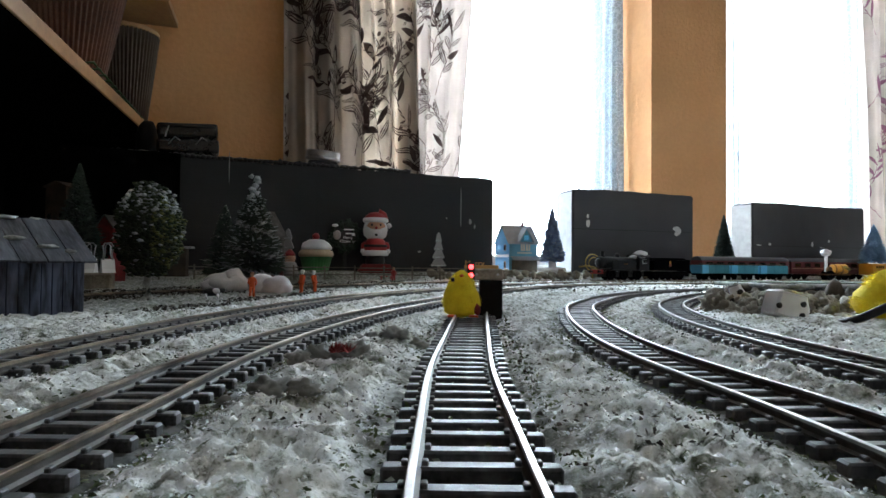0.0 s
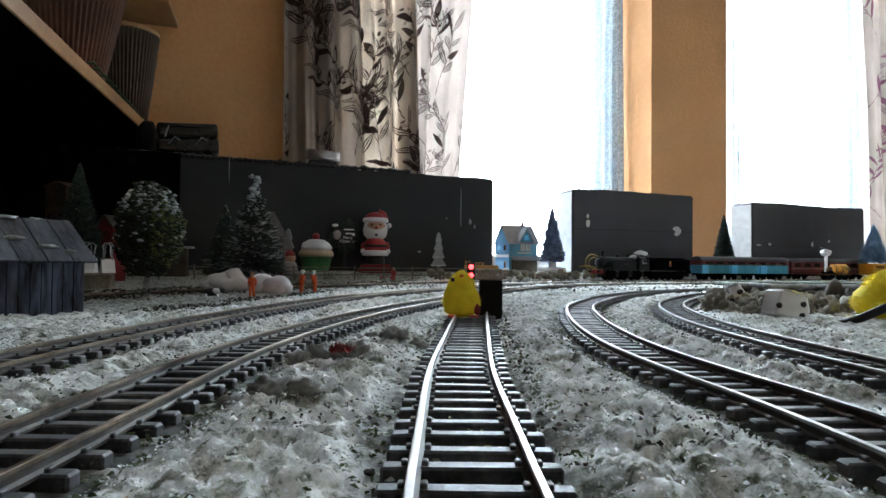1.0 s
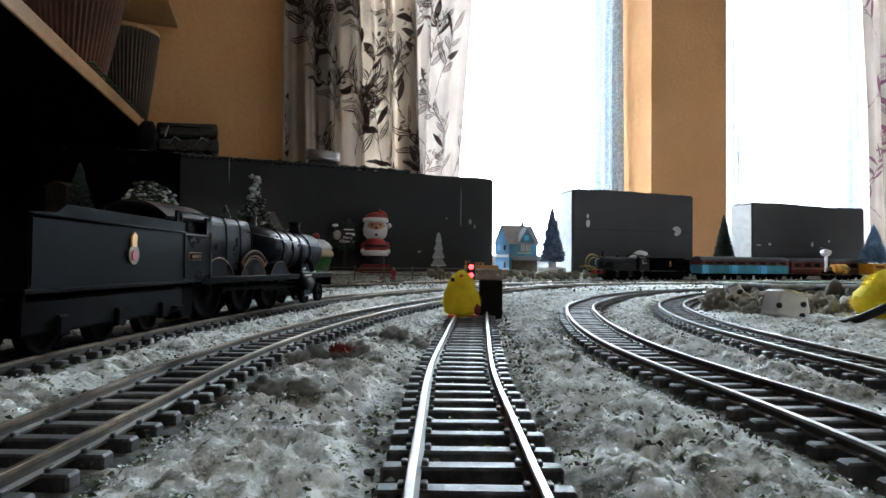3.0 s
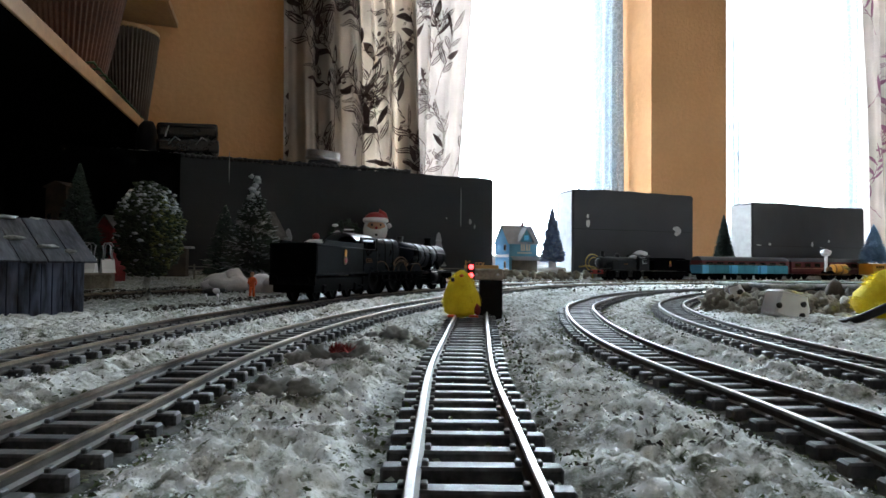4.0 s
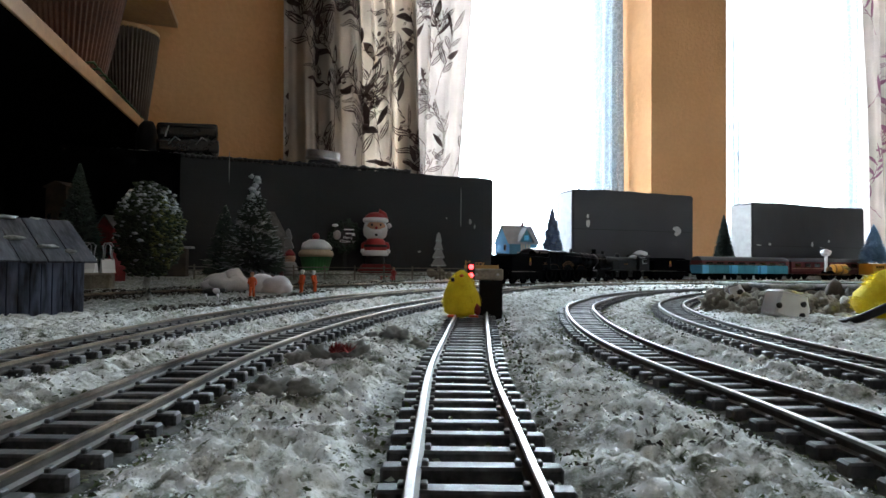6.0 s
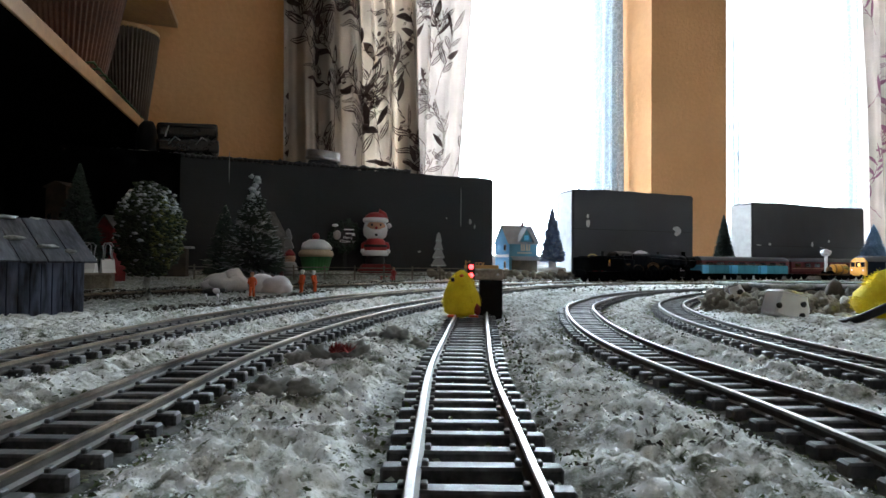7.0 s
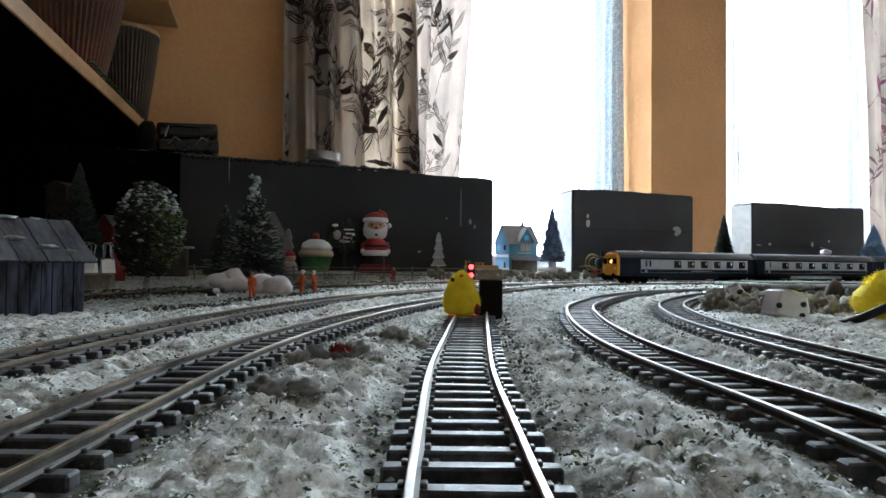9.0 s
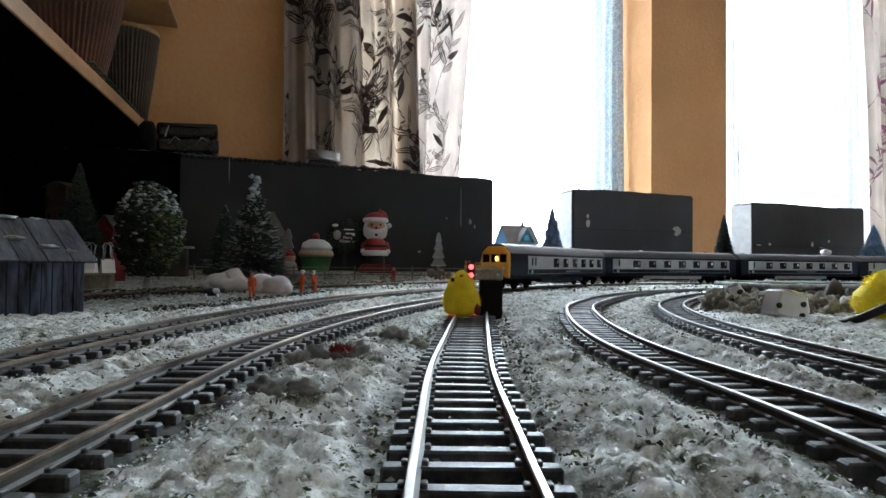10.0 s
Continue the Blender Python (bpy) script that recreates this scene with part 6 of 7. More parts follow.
# ---- card house behind the far tracks ----
def card_house():
    top = thing("card_house", "blue card model house with grey roof, dormer and awning", "model house", pose(.1650, 1.262, LEDGE, 0, 0, 20))
    w, d, h, r = .064, .066, .060, .036
    part("wall", box((0, d / 2, h / 2), (w, d, h), .0005), M_TEAL, top)
    part("gable_wall", prism([(0, 0), (d, 0), (d, h), (d / 2, h + r), (0, h)], .0012, pose(-w / 2 - .0006, 0, 0, 0, 0, 90)), M_SKYBLUE, top, "sky blue gable wall")
    a = math.degrees(math.atan2(r, d / 2))
    ln = math.hypot(r, d / 2) * 1.12
    for s in (0, 1):
        bm = box((0, ln / 2, 0), (w + .008, ln, .0016), .0003)
        m = pose(0, -.003, h - .003, a, 0, 0) if s == 0 else pose(0, d + .003, h - .003, a, 0, 180) @ pose(0, 0, 0, 0, 0, 0)
        bmesh.ops.transform(bm, matrix=m, verts=bm.verts)
        part("roof_slope", bm, M_CARD, top)
    part("chimney", box((.014, d / 2, h + r + .003), (.005, .005, .012), .0004), M_MAROON, top, "red brick chimney")
    dz = h + .002
    dm = part("dormer", prism([(-.016, 0), (.016, 0), (0, .027)], .020, pose(.004, .006, dz)), M_TEAL, top)
    for s in (-1, 1):
        part("barge_board", box((0, 0, 0), (.034, .023, .0018), .0003, pose(.004 + s * .0085, .004, dz + .0135) @ pose(0, 0, 0, 0, s * 59, 0)), M_CARD, dm)
    for x in (-.0035, .0035, 0):
        part("dormer_pane", box((.004 + x, -.0046, dz + .008), (.0026, .0008, .010)), M_PALEBLUE, dm)
    for x in (-.002, .010):
        win = part("window", box((x, -.0006, .051), (.0095, .0010, .015), .0002), M_ICING, top, "warm lit window")
        part("glazing_bar", box((x, -.0014, .051), (.0008, .0008, .015)), M_TEAL, win)
    part("shop_front", box((.002, -.0008, .0125), (w * .9, .0012, .024)), M_SOIL, top, "dark shop front")
    part("awning", box((0, 0, 0), (w * .96, .016, .0015), .0003, pose(.002, -.007, .028, 28, 0, 0)), M_CARD, top, "grey awning")
    bars(top, "sign_bars", pose(.002, -.0008, .0395), .034, .0032, 9, M_ICING)
    for z, hh in ((.050, .013), (.014, .016)):
        win = part("gable_window", box((-w / 2 - .0014, .018, z), (.0008, .010, hh), .0002), M_CARD, top)
        part("window_pane", box((-w / 2 - .0020, .018, z), (.0006, .007, hh * .75)), M_DARKGLASS, win)
    part("string_course", box((-w / 2 - .0016, d / 2, .033), (.0012, d, .0055)), M_WHITE, top)
    part("door_step", box((-.02, -.008, .002), (.020, .014, .004), .0005), M_CARD, top)


card_house()
dr = thing("snow_heap", "small heap of white snow by the house", "snow heap", pose(.120, 1.175, .010))
part("heap", blob((0, 0, .004), (.014, .010, .006), .4, 2, 3, 4), M_COTTON, dr)
bank = bmesh.new()
rng = random.Random(17)
for k in range(130):
    x = rng.uniform(-.02, .50)
    add_blob(bank, (x, 1.104 + .36 * x + .06 * max(0, min(1, (x - .25) / .25)) + rng.gauss(0, .006), .012 + rng.uniform(-.004, .005)), [rng.uniform(.004, .009) for _ in range(3)], .5, 2, 2, k)
tagged(part("stone_bank", bank, M_STONE), "low rubble bank behind the far tracks", "stone bank", "", "stuff")


# ---- standing trains behind ----
def goods_loco(label, m):
    """Short six-wheeled engine with its tank, x forward."""
    top = thing("steam_locomotive", label, "steam locomotive", m)
    part("running_plate", box((0, 0, .0180), (.120, .033, .0016), .0003), M_GOODS, top)
    part("frame", box((0, 0, .0110), (.108, .012, .011), .0005), M_GOODS, top)
    part("buffer_beam", box((.0600, 0, .0150), (.0020, .034, .0080), .0003), M_RED, top, "red buffer beam")
    for s in (-1, 1):
        part("buffer", lathe([(.0020, 0), (.0012, .003), (.0030, .0045), (.0030, .0052)], 12, pose(.061, s * .0115, .0155) @ ALONG_X), M_GOODS, top)
        part("splasher", prism(arc(.010, .0100, .0135, 35, 145, 12), .004, pose(0, s * .013, 0)), M_GOODS, top)
        part("cab_side", box((-.044, s * .0160, .0300), (.026, .0012, .024), .0003), M_GOODS, top)
        fr = part("cab_window", box((-.044, s * .0169, .0355), (.0110, .0010, .0090), .0003), M_STEEL, top)
        part("pane", box((-.044, s * .0176, .0355), (.0088, .0006, .0070)), M_DARKGLASS, fr)
        bars(top, "number_bars", pose(.004, s * .0170, .0300), .010, .0030, 4, M_BRASS)
        part("side_tank", box((.006, s * .0140, .0275), (.060, .0056, .0175), .0010), M_GOODS, top)
    part("boiler", lathe([(.0112, 0), (.0115, .002), (.0115, .085)], 30, pose(.056, 0, .0320) @ pose(0, 0, 0, 0, -90, 0)), M_GOODS, top)
    part("smokebox_door", lathe([(.0092, 0), (.006, .002), (0, .0026)], 24, pose(.056, 0, .0320) @ ALONG_X), M_GOODS, top)
    part("chimney", lathe([(.0045, 0), (.0032, .003), (.0034, .009), (.0042, .0095), (.0040, .011)], 18, pose(.046, 0, .0425)), M_GOODS, top)
    part("dome", lathe([(.0050, 0), (.0044, .004), (.0036, .0065), (.0015, .0078)], 18, pose(.010, 0, .0425)), M_GOODS, top)
    part("cab_roof", prism(arc(0, .0240, .0260, 52, 128, 12) + [(x * .95, z - .0012) for x, z in reversed(arc(0, .0240, .0260, 52, 128, 12))], .034, pose(-.045, 0, 0, 0, 0, 90)), M_GOODS, top)
    part("cab_front", box((-.0320, 0, .0310), (.0012, .031, .026), .0003), M_GOODS, top)
    for x in (-.034, 0, .032):
        wheelset(top, x, .0100, spokes=12)
    return top


SIDING_S = 1.335
goods_loco("black six-wheeled tank engine standing on the siding", chord_pose("siding", SIDING_S + .062, .03, flip=True))
td, _ = tender("black tender standing behind the tank engine", chord_pose("siding", SIDING_S + .176, .03, flip=True), M_LOCO, "standing train")
for dx, z, s in ((.110, .0555, (.017, .012, .0085)), (.095, .052, (.012, .010, .004)), (.175, .044, (.014, .011, .004))):
    x, y, a = on_line("siding", SIDING_S + dx)
    puff = thing("cotton_puff", "white cotton puff lying on the standing engine", "cotton puff", pose(x, y, z - .003, 0, -12, a))
    part("puff", blob((0, 0, .001), s, .35, 1.6, 3, dx * 50), M_COTTON, puff)
x, y, a = on_line("siding", SIDING_S - .012)
wire = thing("wire_ornament", "gold wire ring ornament behind the tank engine", "ornament", pose(x + .012, y + .040, .008, 0, 0, 20))
part("ring", tube([(.016 * math.cos(k * .3307), 0, .030 + .016 * math.sin(k * .3307)) for k in range(20)], .0012, 6), M_GLINT, wire)
part("inner_ring", tube([(.011 * math.cos(k * .3307) + .004, .002, .029 + .011 * math.sin(k * .3307)) for k in range(20)], .0009, 6), M_GLINT, wire)
part("arrow", tube([(-.030, 0, .022), (-.012, 0, .024), (.012, 0, .020)], .0013, 6), M_GLINT, wire)
part("post", tube([(0, 0, 0), (0, 0, .016)], .0014, 6), M_GLINT, wire)


def open_wagon(label, m):
    top = thing("open_wagon", label, "open wagon", m, "turquoise wagons")
    part("floor", box((0, 0, .0120), (.072, .031, .0020), .0003), M_LOCO, top)
    for s in (-1, 1):
        part("side", box((0, s * .0155, .0215), (.072, .0012, .0170), .0003), M_WAGON, top)
        for x in (-.024, 0, .024):
            part("strap", box((x, s * .0164, .0215), (.0014, .0006, .0165)), M_WAGON, top)
        part("end_panel_side", box((.0275, s * .0166, .0215), (.017, .0010, .0172), .0003), M_PALEBLUE, top, "bright blue end panel")
        part("solebar", box((0, s * .0120, .0100), (.070, .0020, .0030)), M_LOCO, top)
    for x in (-.0355, .0355):
        part("end", box((x, 0, .0215), (.0012, .031, .0170), .0003), M_PALEBLUE, top, "bright blue end")
    bm = bmesh.new()
    rng = random.Random(8)
    for k in range(60):
        add_blob(bm, (rng.uniform(-.033, .033), rng.uniform(-.012, .012), .0285 + rng.uniform(0, .0025)), [rng.uniform(.002, .0035)] * 3, .5, 2, 1, k)
    tagged(part("load", bm, M_SOIL, top, "brown rubble load"), kind="stuff")
    for x in (-.021, .021):
        wheelset(top, x, .0062, spokes=8)
    return top


wg = open_wagon("turquoise open wagon with bright blue ends and a rubble load", chord_pose("siding", SIDING_S + .292, .02, flip=True))
for i in range(1, 3):
    copy_thing(wg, chord_pose("siding", SIDING_S + .292 + .078 * i, .02, flip=True))


def old_coach(label, m):
    top = thing("passenger_coach", label, "railway carriage", m, "maroon coaches")
    ln = .245
    part("body", prism([(-.0150, .012), (.0150, .012), (.0170, .018), (.0170, .036), (.0160, .040), (-.0160, .040), (-.0170, .036), (-.0170, .018)], ln, pose(0, 0, 0, 0, 0, 90), .0005), M_MAROON, top)
    part("roof", prism([(-.0165, .0395)] + [(-.0165 + .033 * i / 10, .0400 + .0085 * (1 - abs(i / 5 - 1) ** 2.4)) for i in range(11)] + [(.0165, .0395)], ln, pose(0, 0, 0, 0, 0, 90)), M_ROOF, top, "pale grey roof")
    for s in (-1, 1):
        part("cream_line", box((0, s * .0172, .0245), (ln * .98, .0006, .0010)), M_ICING, top)
        for i in range(8):
            part("window", box((-ln * .42 + ln * .84 * i / 7, s * .0172, .0320), (.017, .0008, .0085), .0003), M_DARKGLASS, top)
    part("underframe", box((0, 0, .0095), (ln * .9, .012, .0040)), M_LOCO, top)
    bogie_part(top, -ln * .36)
    bogie_part(top, ln * .36)
    return top


back = lambda x: pose(x, 1.120 + .36 * x, .0062, 0, 0, 19.8)
oc = old_coach("maroon coach with a pale grey roof in the back siding", back(.655))
copy_thing(oc, back(.892))
structure("back_siding_bed", box((0, 0, .0025), (.60, .036, .0060), .001), M_SOIL, "dark bed of the back siding", pose(.78, 1.120 + .36 * .78, 0, 0, 0, 19.8))


def early_engine(label, m):
    top = thing("early_steam_engine", label, "steam locomotive", m)
    part("frame", box((0, 0, .0120), (.070, .020, .0030), .0004), M_BRASS, top)
    part("barrel", lathe([(.0100, 0), (.0115, .002), (.0115, .034), (.0100, .036)], 24, pose(-.030, 0, .0235) @ ALONG_X), M_YELLOW, top, "yellow boiler barrel")
    for x in (-.028, -.012, .004):
        part("barrel_band", lathe([(.0117, -.0008), (.0120, 0), (.0117, .0008)], 24, pose(x, 0, .0235) @ ALONG_X), M_BRASS, top)
    part("chimney", lathe([(.0034, 0), (.0030, .004), (.0030, .036), (.0042, .038)], 16, pose(.021, 0, .0180)), M_WHITE, top, "tall white chimney")
    part("smoke_puff", blob((.0215, 0, .060), (.0125, .009, .0080), .3, 1.6, 3, 2), M_COTTON, top, "white cotton smoke puff")
    for s in (-1, 1):
        part("cylinder", lathe([(.0032, 0), (.0032, .015)], 12, pose(-.028, s * .013, .024) @ pose(0, 0, 0, 0, 70, 0)), M_GLINT, top)
        part("rod", tube([(-.012, s * .0135, .019), (.016, s * .0125, .011)], .0009, 6), M_BRASS, top)
        part("fire_fitting", blob((.012 + .006 * s, s * .004, .0220), (.006, .006, .007), .5, 2, 2, s), M_BRASS, top)
    wheelset(top, .017, .0105, spokes=12)
    wheelset(top, -.020, .0065, spokes=8)
    return top


early_engine("little yellow early steam engine with a tall white chimney", chord_pose("siding", SIDING_S + .62, .02, flip=True))


# ---- rock bank, white plastic shells and a second chick beside the right-hand curve ----
def rocks(label, n, x0, x1, y0, y1, zmax, seed, material=M_STONE, lo=.004, hi=.010):
    bm = bmesh.new()
    r = random.Random(seed)
    for k in range(n):
        x, y = r.uniform(x0, x1), r.uniform(y0, y1)
        if near_track(x, y) > .024:
            add_blob(bm, (x, y, r.uniform(.0, zmax)), [r.uniform(lo, hi) for _ in range(3)], .9, 2.6, 2, seed + k)
    return tagged(part("rock_bank", bm, material), label, "rock bank", "", "stuff")


rocks("cream-grey rubble at the foot of the bank", 330, .175, .30, .372, .46, .011, 31, M_STONE, .002, .0055)
rocks("dark soil face of the bank", 80, .235, .42, .462, .52, .012, 41, M_SOIL, .005, .010)
rocks("pale rubble beside the white shell", 90, .20, .262, .42, .52, .011, 51, M_STONE, .002, .0050)
slab = thing("stone_slab", "flat snow-edged slab on top of the bank", "slab", pose(.345, .535, .0165, 0, 0, 6))
part("slab_body", box((0, 0, .0015), (.190, .075, .0035), .001), M_SNOW, slab)
part("slab_turf", box((.005, .004, .0036), (.175, .062, .0012), .0004), M_CROWN, slab)
for i in range(9):
    part("edge_stone", blob((-.085 + .021 * i, -.037, .001), (.011, .004, .0024), .5, 2, 2, i), M_SNOW, slab)


def shell(label, m, w, d, h):
    top = thing("plastic_shell", label, "plastic shell", m)
    part("shell_body", prism([(-w / 2, 0), (w * .42, 0), (w / 2, h * .45), (w * .32, h), (-w * .46, h * .92)], d, None, .0014), M_WHITE, top, "white plastic body")
    for x, z in ((w * .22, h * .62), (w * .25, h * .22), (-w * .44, h * .35)):
        part("hole", blob((x, -d / 2 - .0002, z), (.0022, .0006, .0018), .2, 2, 2), M_BLACKPL, top, "dark hole")
    part("top_rib", box((-.001, -d * .5, h * .94), (w * .72, .0012, .0010)), M_STEEL, top)
    return top


shell("scuffed white plastic shell lying in the rubble", pose(.2000, .362, .0030, 0, 14, 14), .0245, .013, .0165)
shell("white plastic scrap standing on end by the curve", pose(.2040, .420, .0060, 0, -18, -30), .0095, .007, .0160)
chick("yellow pompom toy chick beside the curve", pose(.2520, .345, .0055, 0, 0, 60), .0195, .0270, False, 7, False)
chick("small yellow pompom behind a black arm", pose(.2440, .322, .0010, 0, 0, 10), .0100, .0130, False, 9, False)
arm = thing("toy_digger_boom", "black plastic toy boom leaning across the yellow chick", "toy boom", pose(0, 0, 0))
part("arm_bar", tube([(.2050, .322, .0030), (.2130, .313, .0080), (.2230, .303, .0160)], [.0022, .0022, .0022], 8), M_BLACKPL, arm)
part("arm_foot", box((.2190, .312, .0020), (.032, .018, .0040), .001), M_BLACKPL, arm)
for i in range(5):
    part("arm_tooth", box((.2080 + .007 * i, .302, .0030), (.0040, .0040, .0050), .0006), M_BLACKPL, arm)


# ---- loose scatter on the ground ----


def scatter(name, label, n, lo, hi, material, seed, near=.0175, flat=.6, mask_freq=0, mask_seed=0, on_bed=False):
    r = np.random.RandomState(seed)
    phi = (1 + 5 ** .5) / 2
    base = np.array([(-1, phi, 0), (1, phi, 0), (-1, -phi, 0), (1, -phi, 0), (0, -1, phi), (0, 1, phi), (0, -1, -phi), (0, 1, -phi), (phi, 0, -1), (phi, 0, 1), (-phi, 0, -1), (-phi, 0, 1)]) / 1.9
    tri = np.array([(0, 11, 5), (0, 5, 1), (0, 1, 7), (0, 7, 10), (0, 10, 11), (1, 5, 9), (5, 11, 4), (11, 10, 2), (10, 7, 6), (7, 1, 8), (3, 9, 4), (3, 4, 2), (3, 2, 6), (3, 6, 8), (3, 8, 9), (4, 9, 5), (2, 4, 11), (6, 2, 10), (8, 6, 7), (9, 8, 1)])
    x, y = r.uniform(-.6, .9, n * 8), (r.uniform(.05, 1.42, n * 8) if on_bed else np.abs(r.normal(0, .40, n * 8)) + .03)
    keep = (np.abs(x) < .25 + y * .9) & (y < 1.42) & (y - .36 * x < 1.09)
    x, y = x[keep][:n * 4], y[keep][:n * 4]
    d = near_track(x, y)
    keep = ((d > .0115) & (d < .0190)) if on_bed else (d > near)
    if mask_freq:
        keep &= fbm(x, y, mask_freq, 3, mask_seed) > .03
    x, y = x[keep][:n], y[keep][:n]
    k = len(x)
    z = GROUND_Z[grid_index(x, y)]
    s = r.uniform(lo, hi, (k, 1, 1)) * r.uniform(.6, 1.25, (k, 1, 3)) * np.array([1, 1, flat])
    v = base[None] * (1 + r.uniform(-.35, .35, (k, 12, 1))) * s
    a = r.uniform(0, 6.283, k)
    ca, sa = np.cos(a)[:, None], np.sin(a)[:, None]
    v = np.stack([v[..., 0] * ca - v[..., 1] * sa, v[..., 0] * sa + v[..., 1] * ca, v[..., 2]], -1)
    v += np.stack([x, y, z + lo * .15], -1)[:, None]
    f = (tri[None] + (np.arange(k) * 12)[:, None, None]).reshape(-1, 3)
    me = bpy.data.meshes.new(name)
    me.from_pydata(v.reshape(-1, 3).tolist(), [], f.tolist())
    me.update()
    me.materials.append(material)
    return tagged(new(name, me), label, "ground scatter", "", "stuff")


scatter("dark_ballast", "dark ballast crumbs along the sleepers", 9000, .0004, .0010, M_SOIL, 4, on_bed=True)


def flakes(name, label, n, lo, hi, material, seed, where, spread=.36, near=.0165, lift=.0004, far=9.0):
    """Loose flock: small bent flakes lying every way on the ground."""
    r = np.random.RandomState(seed)
    x, y = r.uniform(-.75, .95, n * 5), np.abs(r.normal(0, spread, n * 5)) + .03
    keep = (np.abs(x) < .20 + y * .85) & (y < 1.40) & (y - .36 * x < 1.15) & where(x, y)
    x, y = x[keep][:int(n * 1.5)], y[keep][:int(n * 1.5)]
    d = near_track(x, y)
    keep = (d > near) & (d < far)
    x, y = x[keep][:n], y[keep][:n]
    k = len(x)
    z = GROUND_Z[grid_index(x, y)]
    a, b = r.normal(0, 1, (k, 3)), r.normal(0, 1, (k, 3))
    a[:, 2] *= .55
    b[:, 2] *= .55
    a /= np.linalg.norm(a, axis=1)[:, None]
    b -= (a * b).sum(1)[:, None] * a
    b /= np.linalg.norm(b, axis=1)[:, None]
    s = r.uniform(lo, hi, (k, 1))
    w = s * r.uniform(.35, .8, (k, 1))
    c = np.stack([x, y, z + lift + r.uniform(0, 1, k) * s[:, 0] * .35], -1)
    up = np.array([0, 0, 1.0]) * s * .25
    v = np.stack([c - a * s, c - b * w + up, c + a * s, c + b * w * .8 + up * .5], 1)
    idx = np.arange(k)[:, None] * 4
    f = np.concatenate([idx + np.array([0, 1, 3]), idx + np.array([1, 2, 3])])
    me = bpy.data.meshes.new(name)
    me.from_pydata(v.reshape(-1, 3).tolist(), [], f.tolist())
    me.update()
    me.materials.append(material)
    return tagged(new(name, me), label, "ground scatter", "", "stuff")


anywhere = lambda x, y: x > -9
M_FLOCK = mat("white_flock", (0.86, 0.88, 0.90), (0.60, 0.62, 0.62), 0.95, scale=90, fine=700, bump=0.2, through_light=0.45)
M_GREYFLOCK = mat("grey_green_flock", (0.42, 0.44, 0.39), (0.20, 0.21, 0.17), 0.95, scale=90, fine=700, bump=0.2, through_light=0.4)
M_MOSS = mat("moss_flock", (0.14, 0.17, 0.07), (0.04, 0.055, 0.025), 0.95, scale=90, fine=700, bump=0.2)
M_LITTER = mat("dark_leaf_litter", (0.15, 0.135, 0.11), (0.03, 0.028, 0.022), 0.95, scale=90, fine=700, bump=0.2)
flakes("snow_flock", "fluffy grey-white snow flock on the ground", 90000, .00018, .00048, M_FLOCK, 21, lambda x, y: (fbm(x, y, 30, 3, 91) > -.12) & ~((y > .33) & (x < -.155 + .17 * (y - .3))), .24)
flakes("grey_flock", "grey-green flock between the snow", 22000, .0002, .0005, M_GREYFLOCK, 22, lambda x, y: fbm(x, y, 44, 3, 93) > .02, .24)
flakes("moss_flock", "dark moss flock in patches", 18000, .0002, .0006, M_MOSS, 23, lambda x, y: fbm(x, y, 22, 3, 97) > .07, .28)
flakes("trackside_moss", "dark moss flock beside the sleepers", 30000, .0003, .0009, M_MOSS, 24, lambda x, y: (fbm(x, y, 18, 2, 99) > -.12) & (near_track(x, y) < .021), .30, near=.0125, far=.021)
flakes("bed_litter", "dark litter between the sleepers", 15000, .0004, .0012, M_MOSS, 31, lambda x, y: fbm(x, y, 40, 3, 101) > -.06, .26, near=0, lift=.0008, far=.0128)
flakes("bed_flock", "grey flock spilled between the sleepers", 9000, .0004, .0011, M_GREYFLOCK, 32, lambda x, y: fbm(x, y, 34, 3, 53) > .02, .22, near=0, lift=.0010, far=.0135)
flakes("dark_flecks", "dark flecks over the snow", 16000, .0003, .0009, M_LITTER, 33, lambda x, y: fbm(x, y, 55, 3, 107) > .0, .24)
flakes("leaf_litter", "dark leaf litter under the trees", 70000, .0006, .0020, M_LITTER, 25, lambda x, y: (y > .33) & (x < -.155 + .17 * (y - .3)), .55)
flakes("cinders", "dark cinders among the far tracks", 12000, .0008, .0024, M_LITTER, 26, lambda x, y: (y > .66), .9, near=.012)


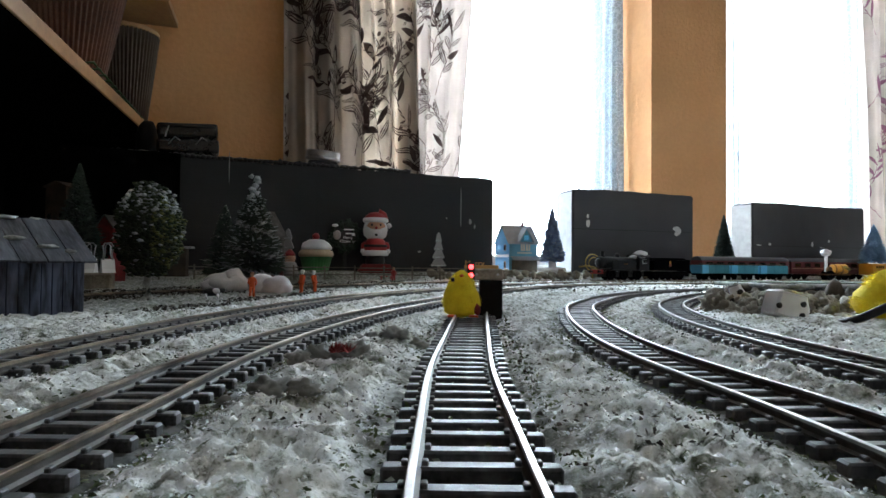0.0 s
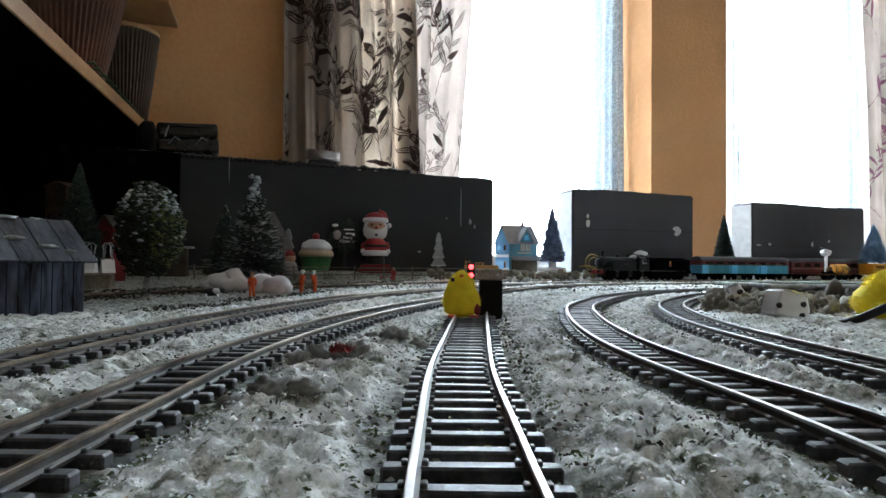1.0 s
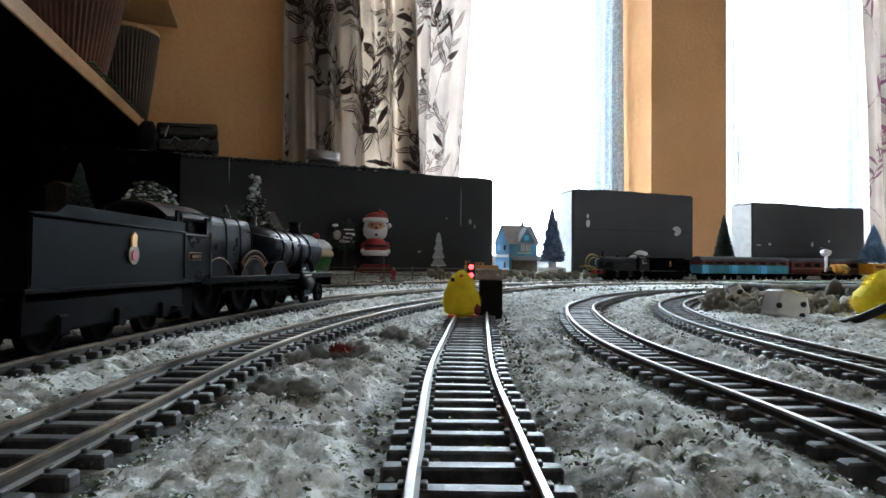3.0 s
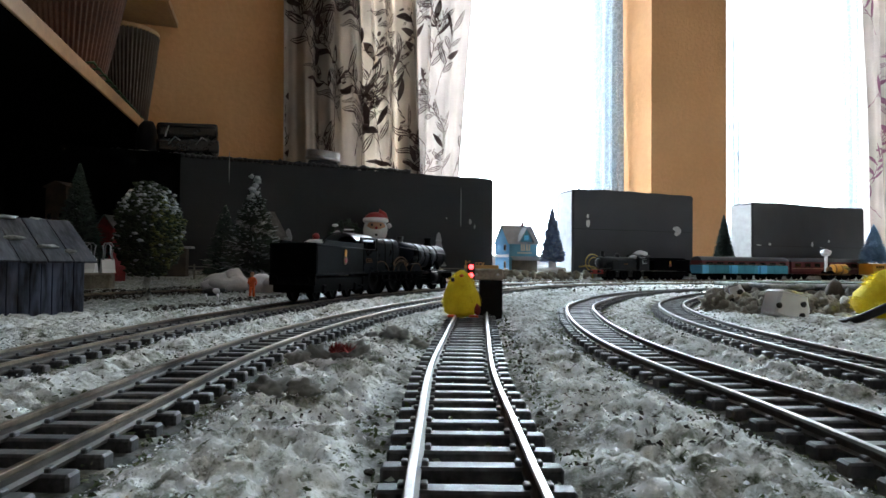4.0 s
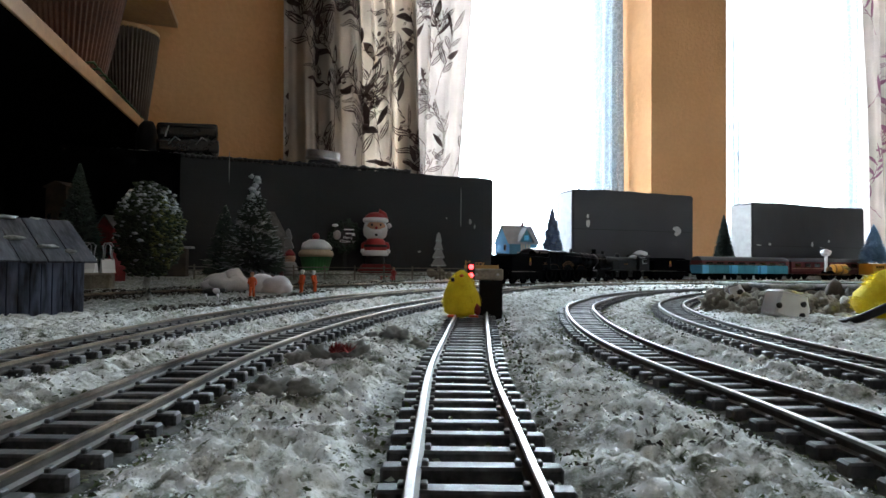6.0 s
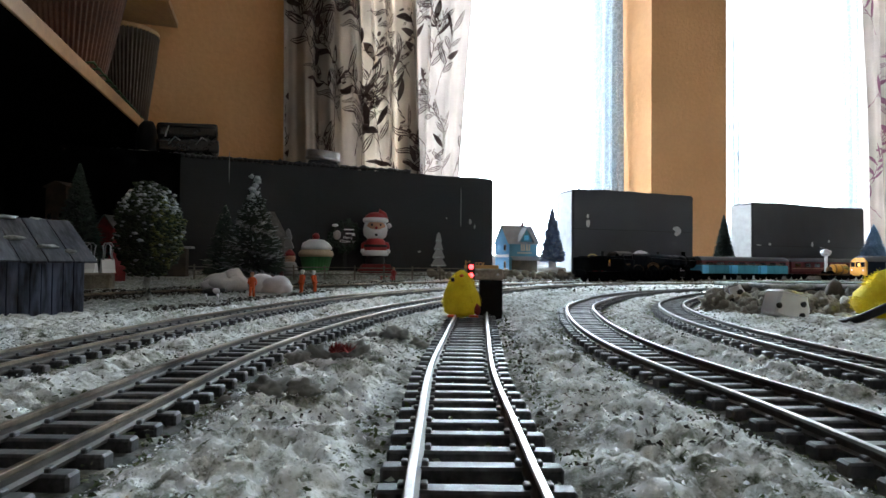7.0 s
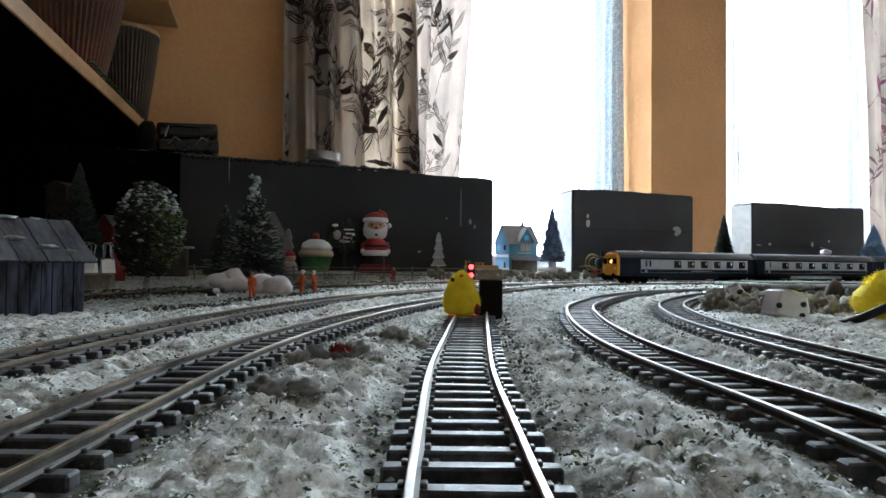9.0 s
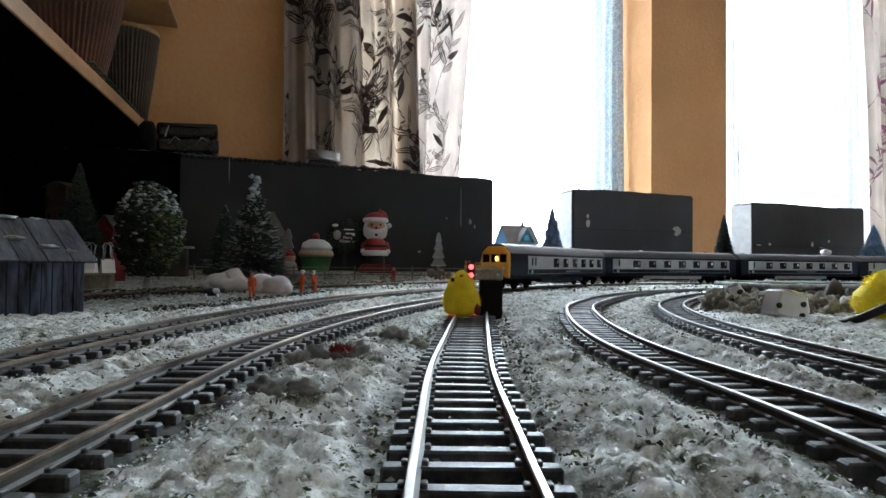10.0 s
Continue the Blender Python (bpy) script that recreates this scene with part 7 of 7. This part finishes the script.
# ---- tracks, sleeper by sleeper ----
build_track("stub", "short straight railway track with bright rails", M_RAIL, .38, .71)
build_track("inner_loop", "curved railway track with tarnished rails", M_RUSTY, .9, 2.9)
build_track("outer_loop", "outer curved railway track with tarnished rails", M_RUSTY, .9, 3.0)
build_track("siding", "siding track behind the main lines", M_RUSTY, .25, 2.3)
build_track("right_outer", "curved railway track sweeping away from the stub", M_DULL, .5, 2.2)
build_track("right_inner", "inner curved railway track", M_DULL, .5, 2.1)


# ---- what moves ----
EXPRESS_TIMES = [0.0, 2.0, 2.5, 4.0, 4.5, 5.0, 5.5, 7.0, 7.5, 8.0, 10.0]
EXPRESS_FRONT = [.585, 1.091, 1.2186, 1.604, 1.732, 1.850, 1.964, 2.300, 2.411, 2.522, 2.966]


def express_front(t):
    return float(np.interp(t, EXPRESS_TIMES, EXPRESS_FRONT))


PULLMAN_TIMES = [-1, 7.0, 7.5, 8.0, 8.5, 9.0, 9.5, 10.0, 11]
PULLMAN_FRONT = [4.62, 2.494, 2.366, 2.224, 2.080, 1.921, 1.758, 1.586, 1.23]


def pullman_front(t):
    return float(np.interp(t, PULLMAN_TIMES, PULLMAN_FRONT))


def roll(wheel, way):
    """Key a wheelset to turn by the way gone, row by row."""
    r = wheel["radius"]
    base = wheel.location.copy()
    rows = []
    for f in range(0, 301):
        t = f / 30
        rows.append((t, Matrix.Translation(base) @ Matrix.Rotation(way(t) / r, 4, "Y")))
    walk(wheel, rows)


def motions():
    ts = [i / 10 for i in range(101)]
    walk(EXPRESS, [(t, chord_pose("outer_loop", express_front(t) - .080, .04)) for t in ts])
    walk(TENDER, [(t, chord_pose("outer_loop", express_front(t) - .242, .03)) for t in ts])
    for w in EXPRESS_WHEELS + TENDER_WHEELS:
        roll(w, express_front)
    for rod in EXPRESS_RODS:
        base = rod.location - Vector((.0055, 0, 0))
        rows = []
        for f in range(301):
            a = express_front(f / 30) / .0134
            rows.append((f / 30, Matrix.Translation(base + Vector((.0055 * math.cos(a), 0, -.0055 * math.sin(a))))))
        walk(rod, rows)
    for i, (car, wheels) in enumerate(CARS):
        walk(car, [(t, chord_pose("inner_loop", pullman_front(t) + CAR / 2 + i * (CAR + .009), .103, flip=True)) for t in ts])
        for w in wheels:
            roll(w, lambda t: -pullman_front(t))


motions()
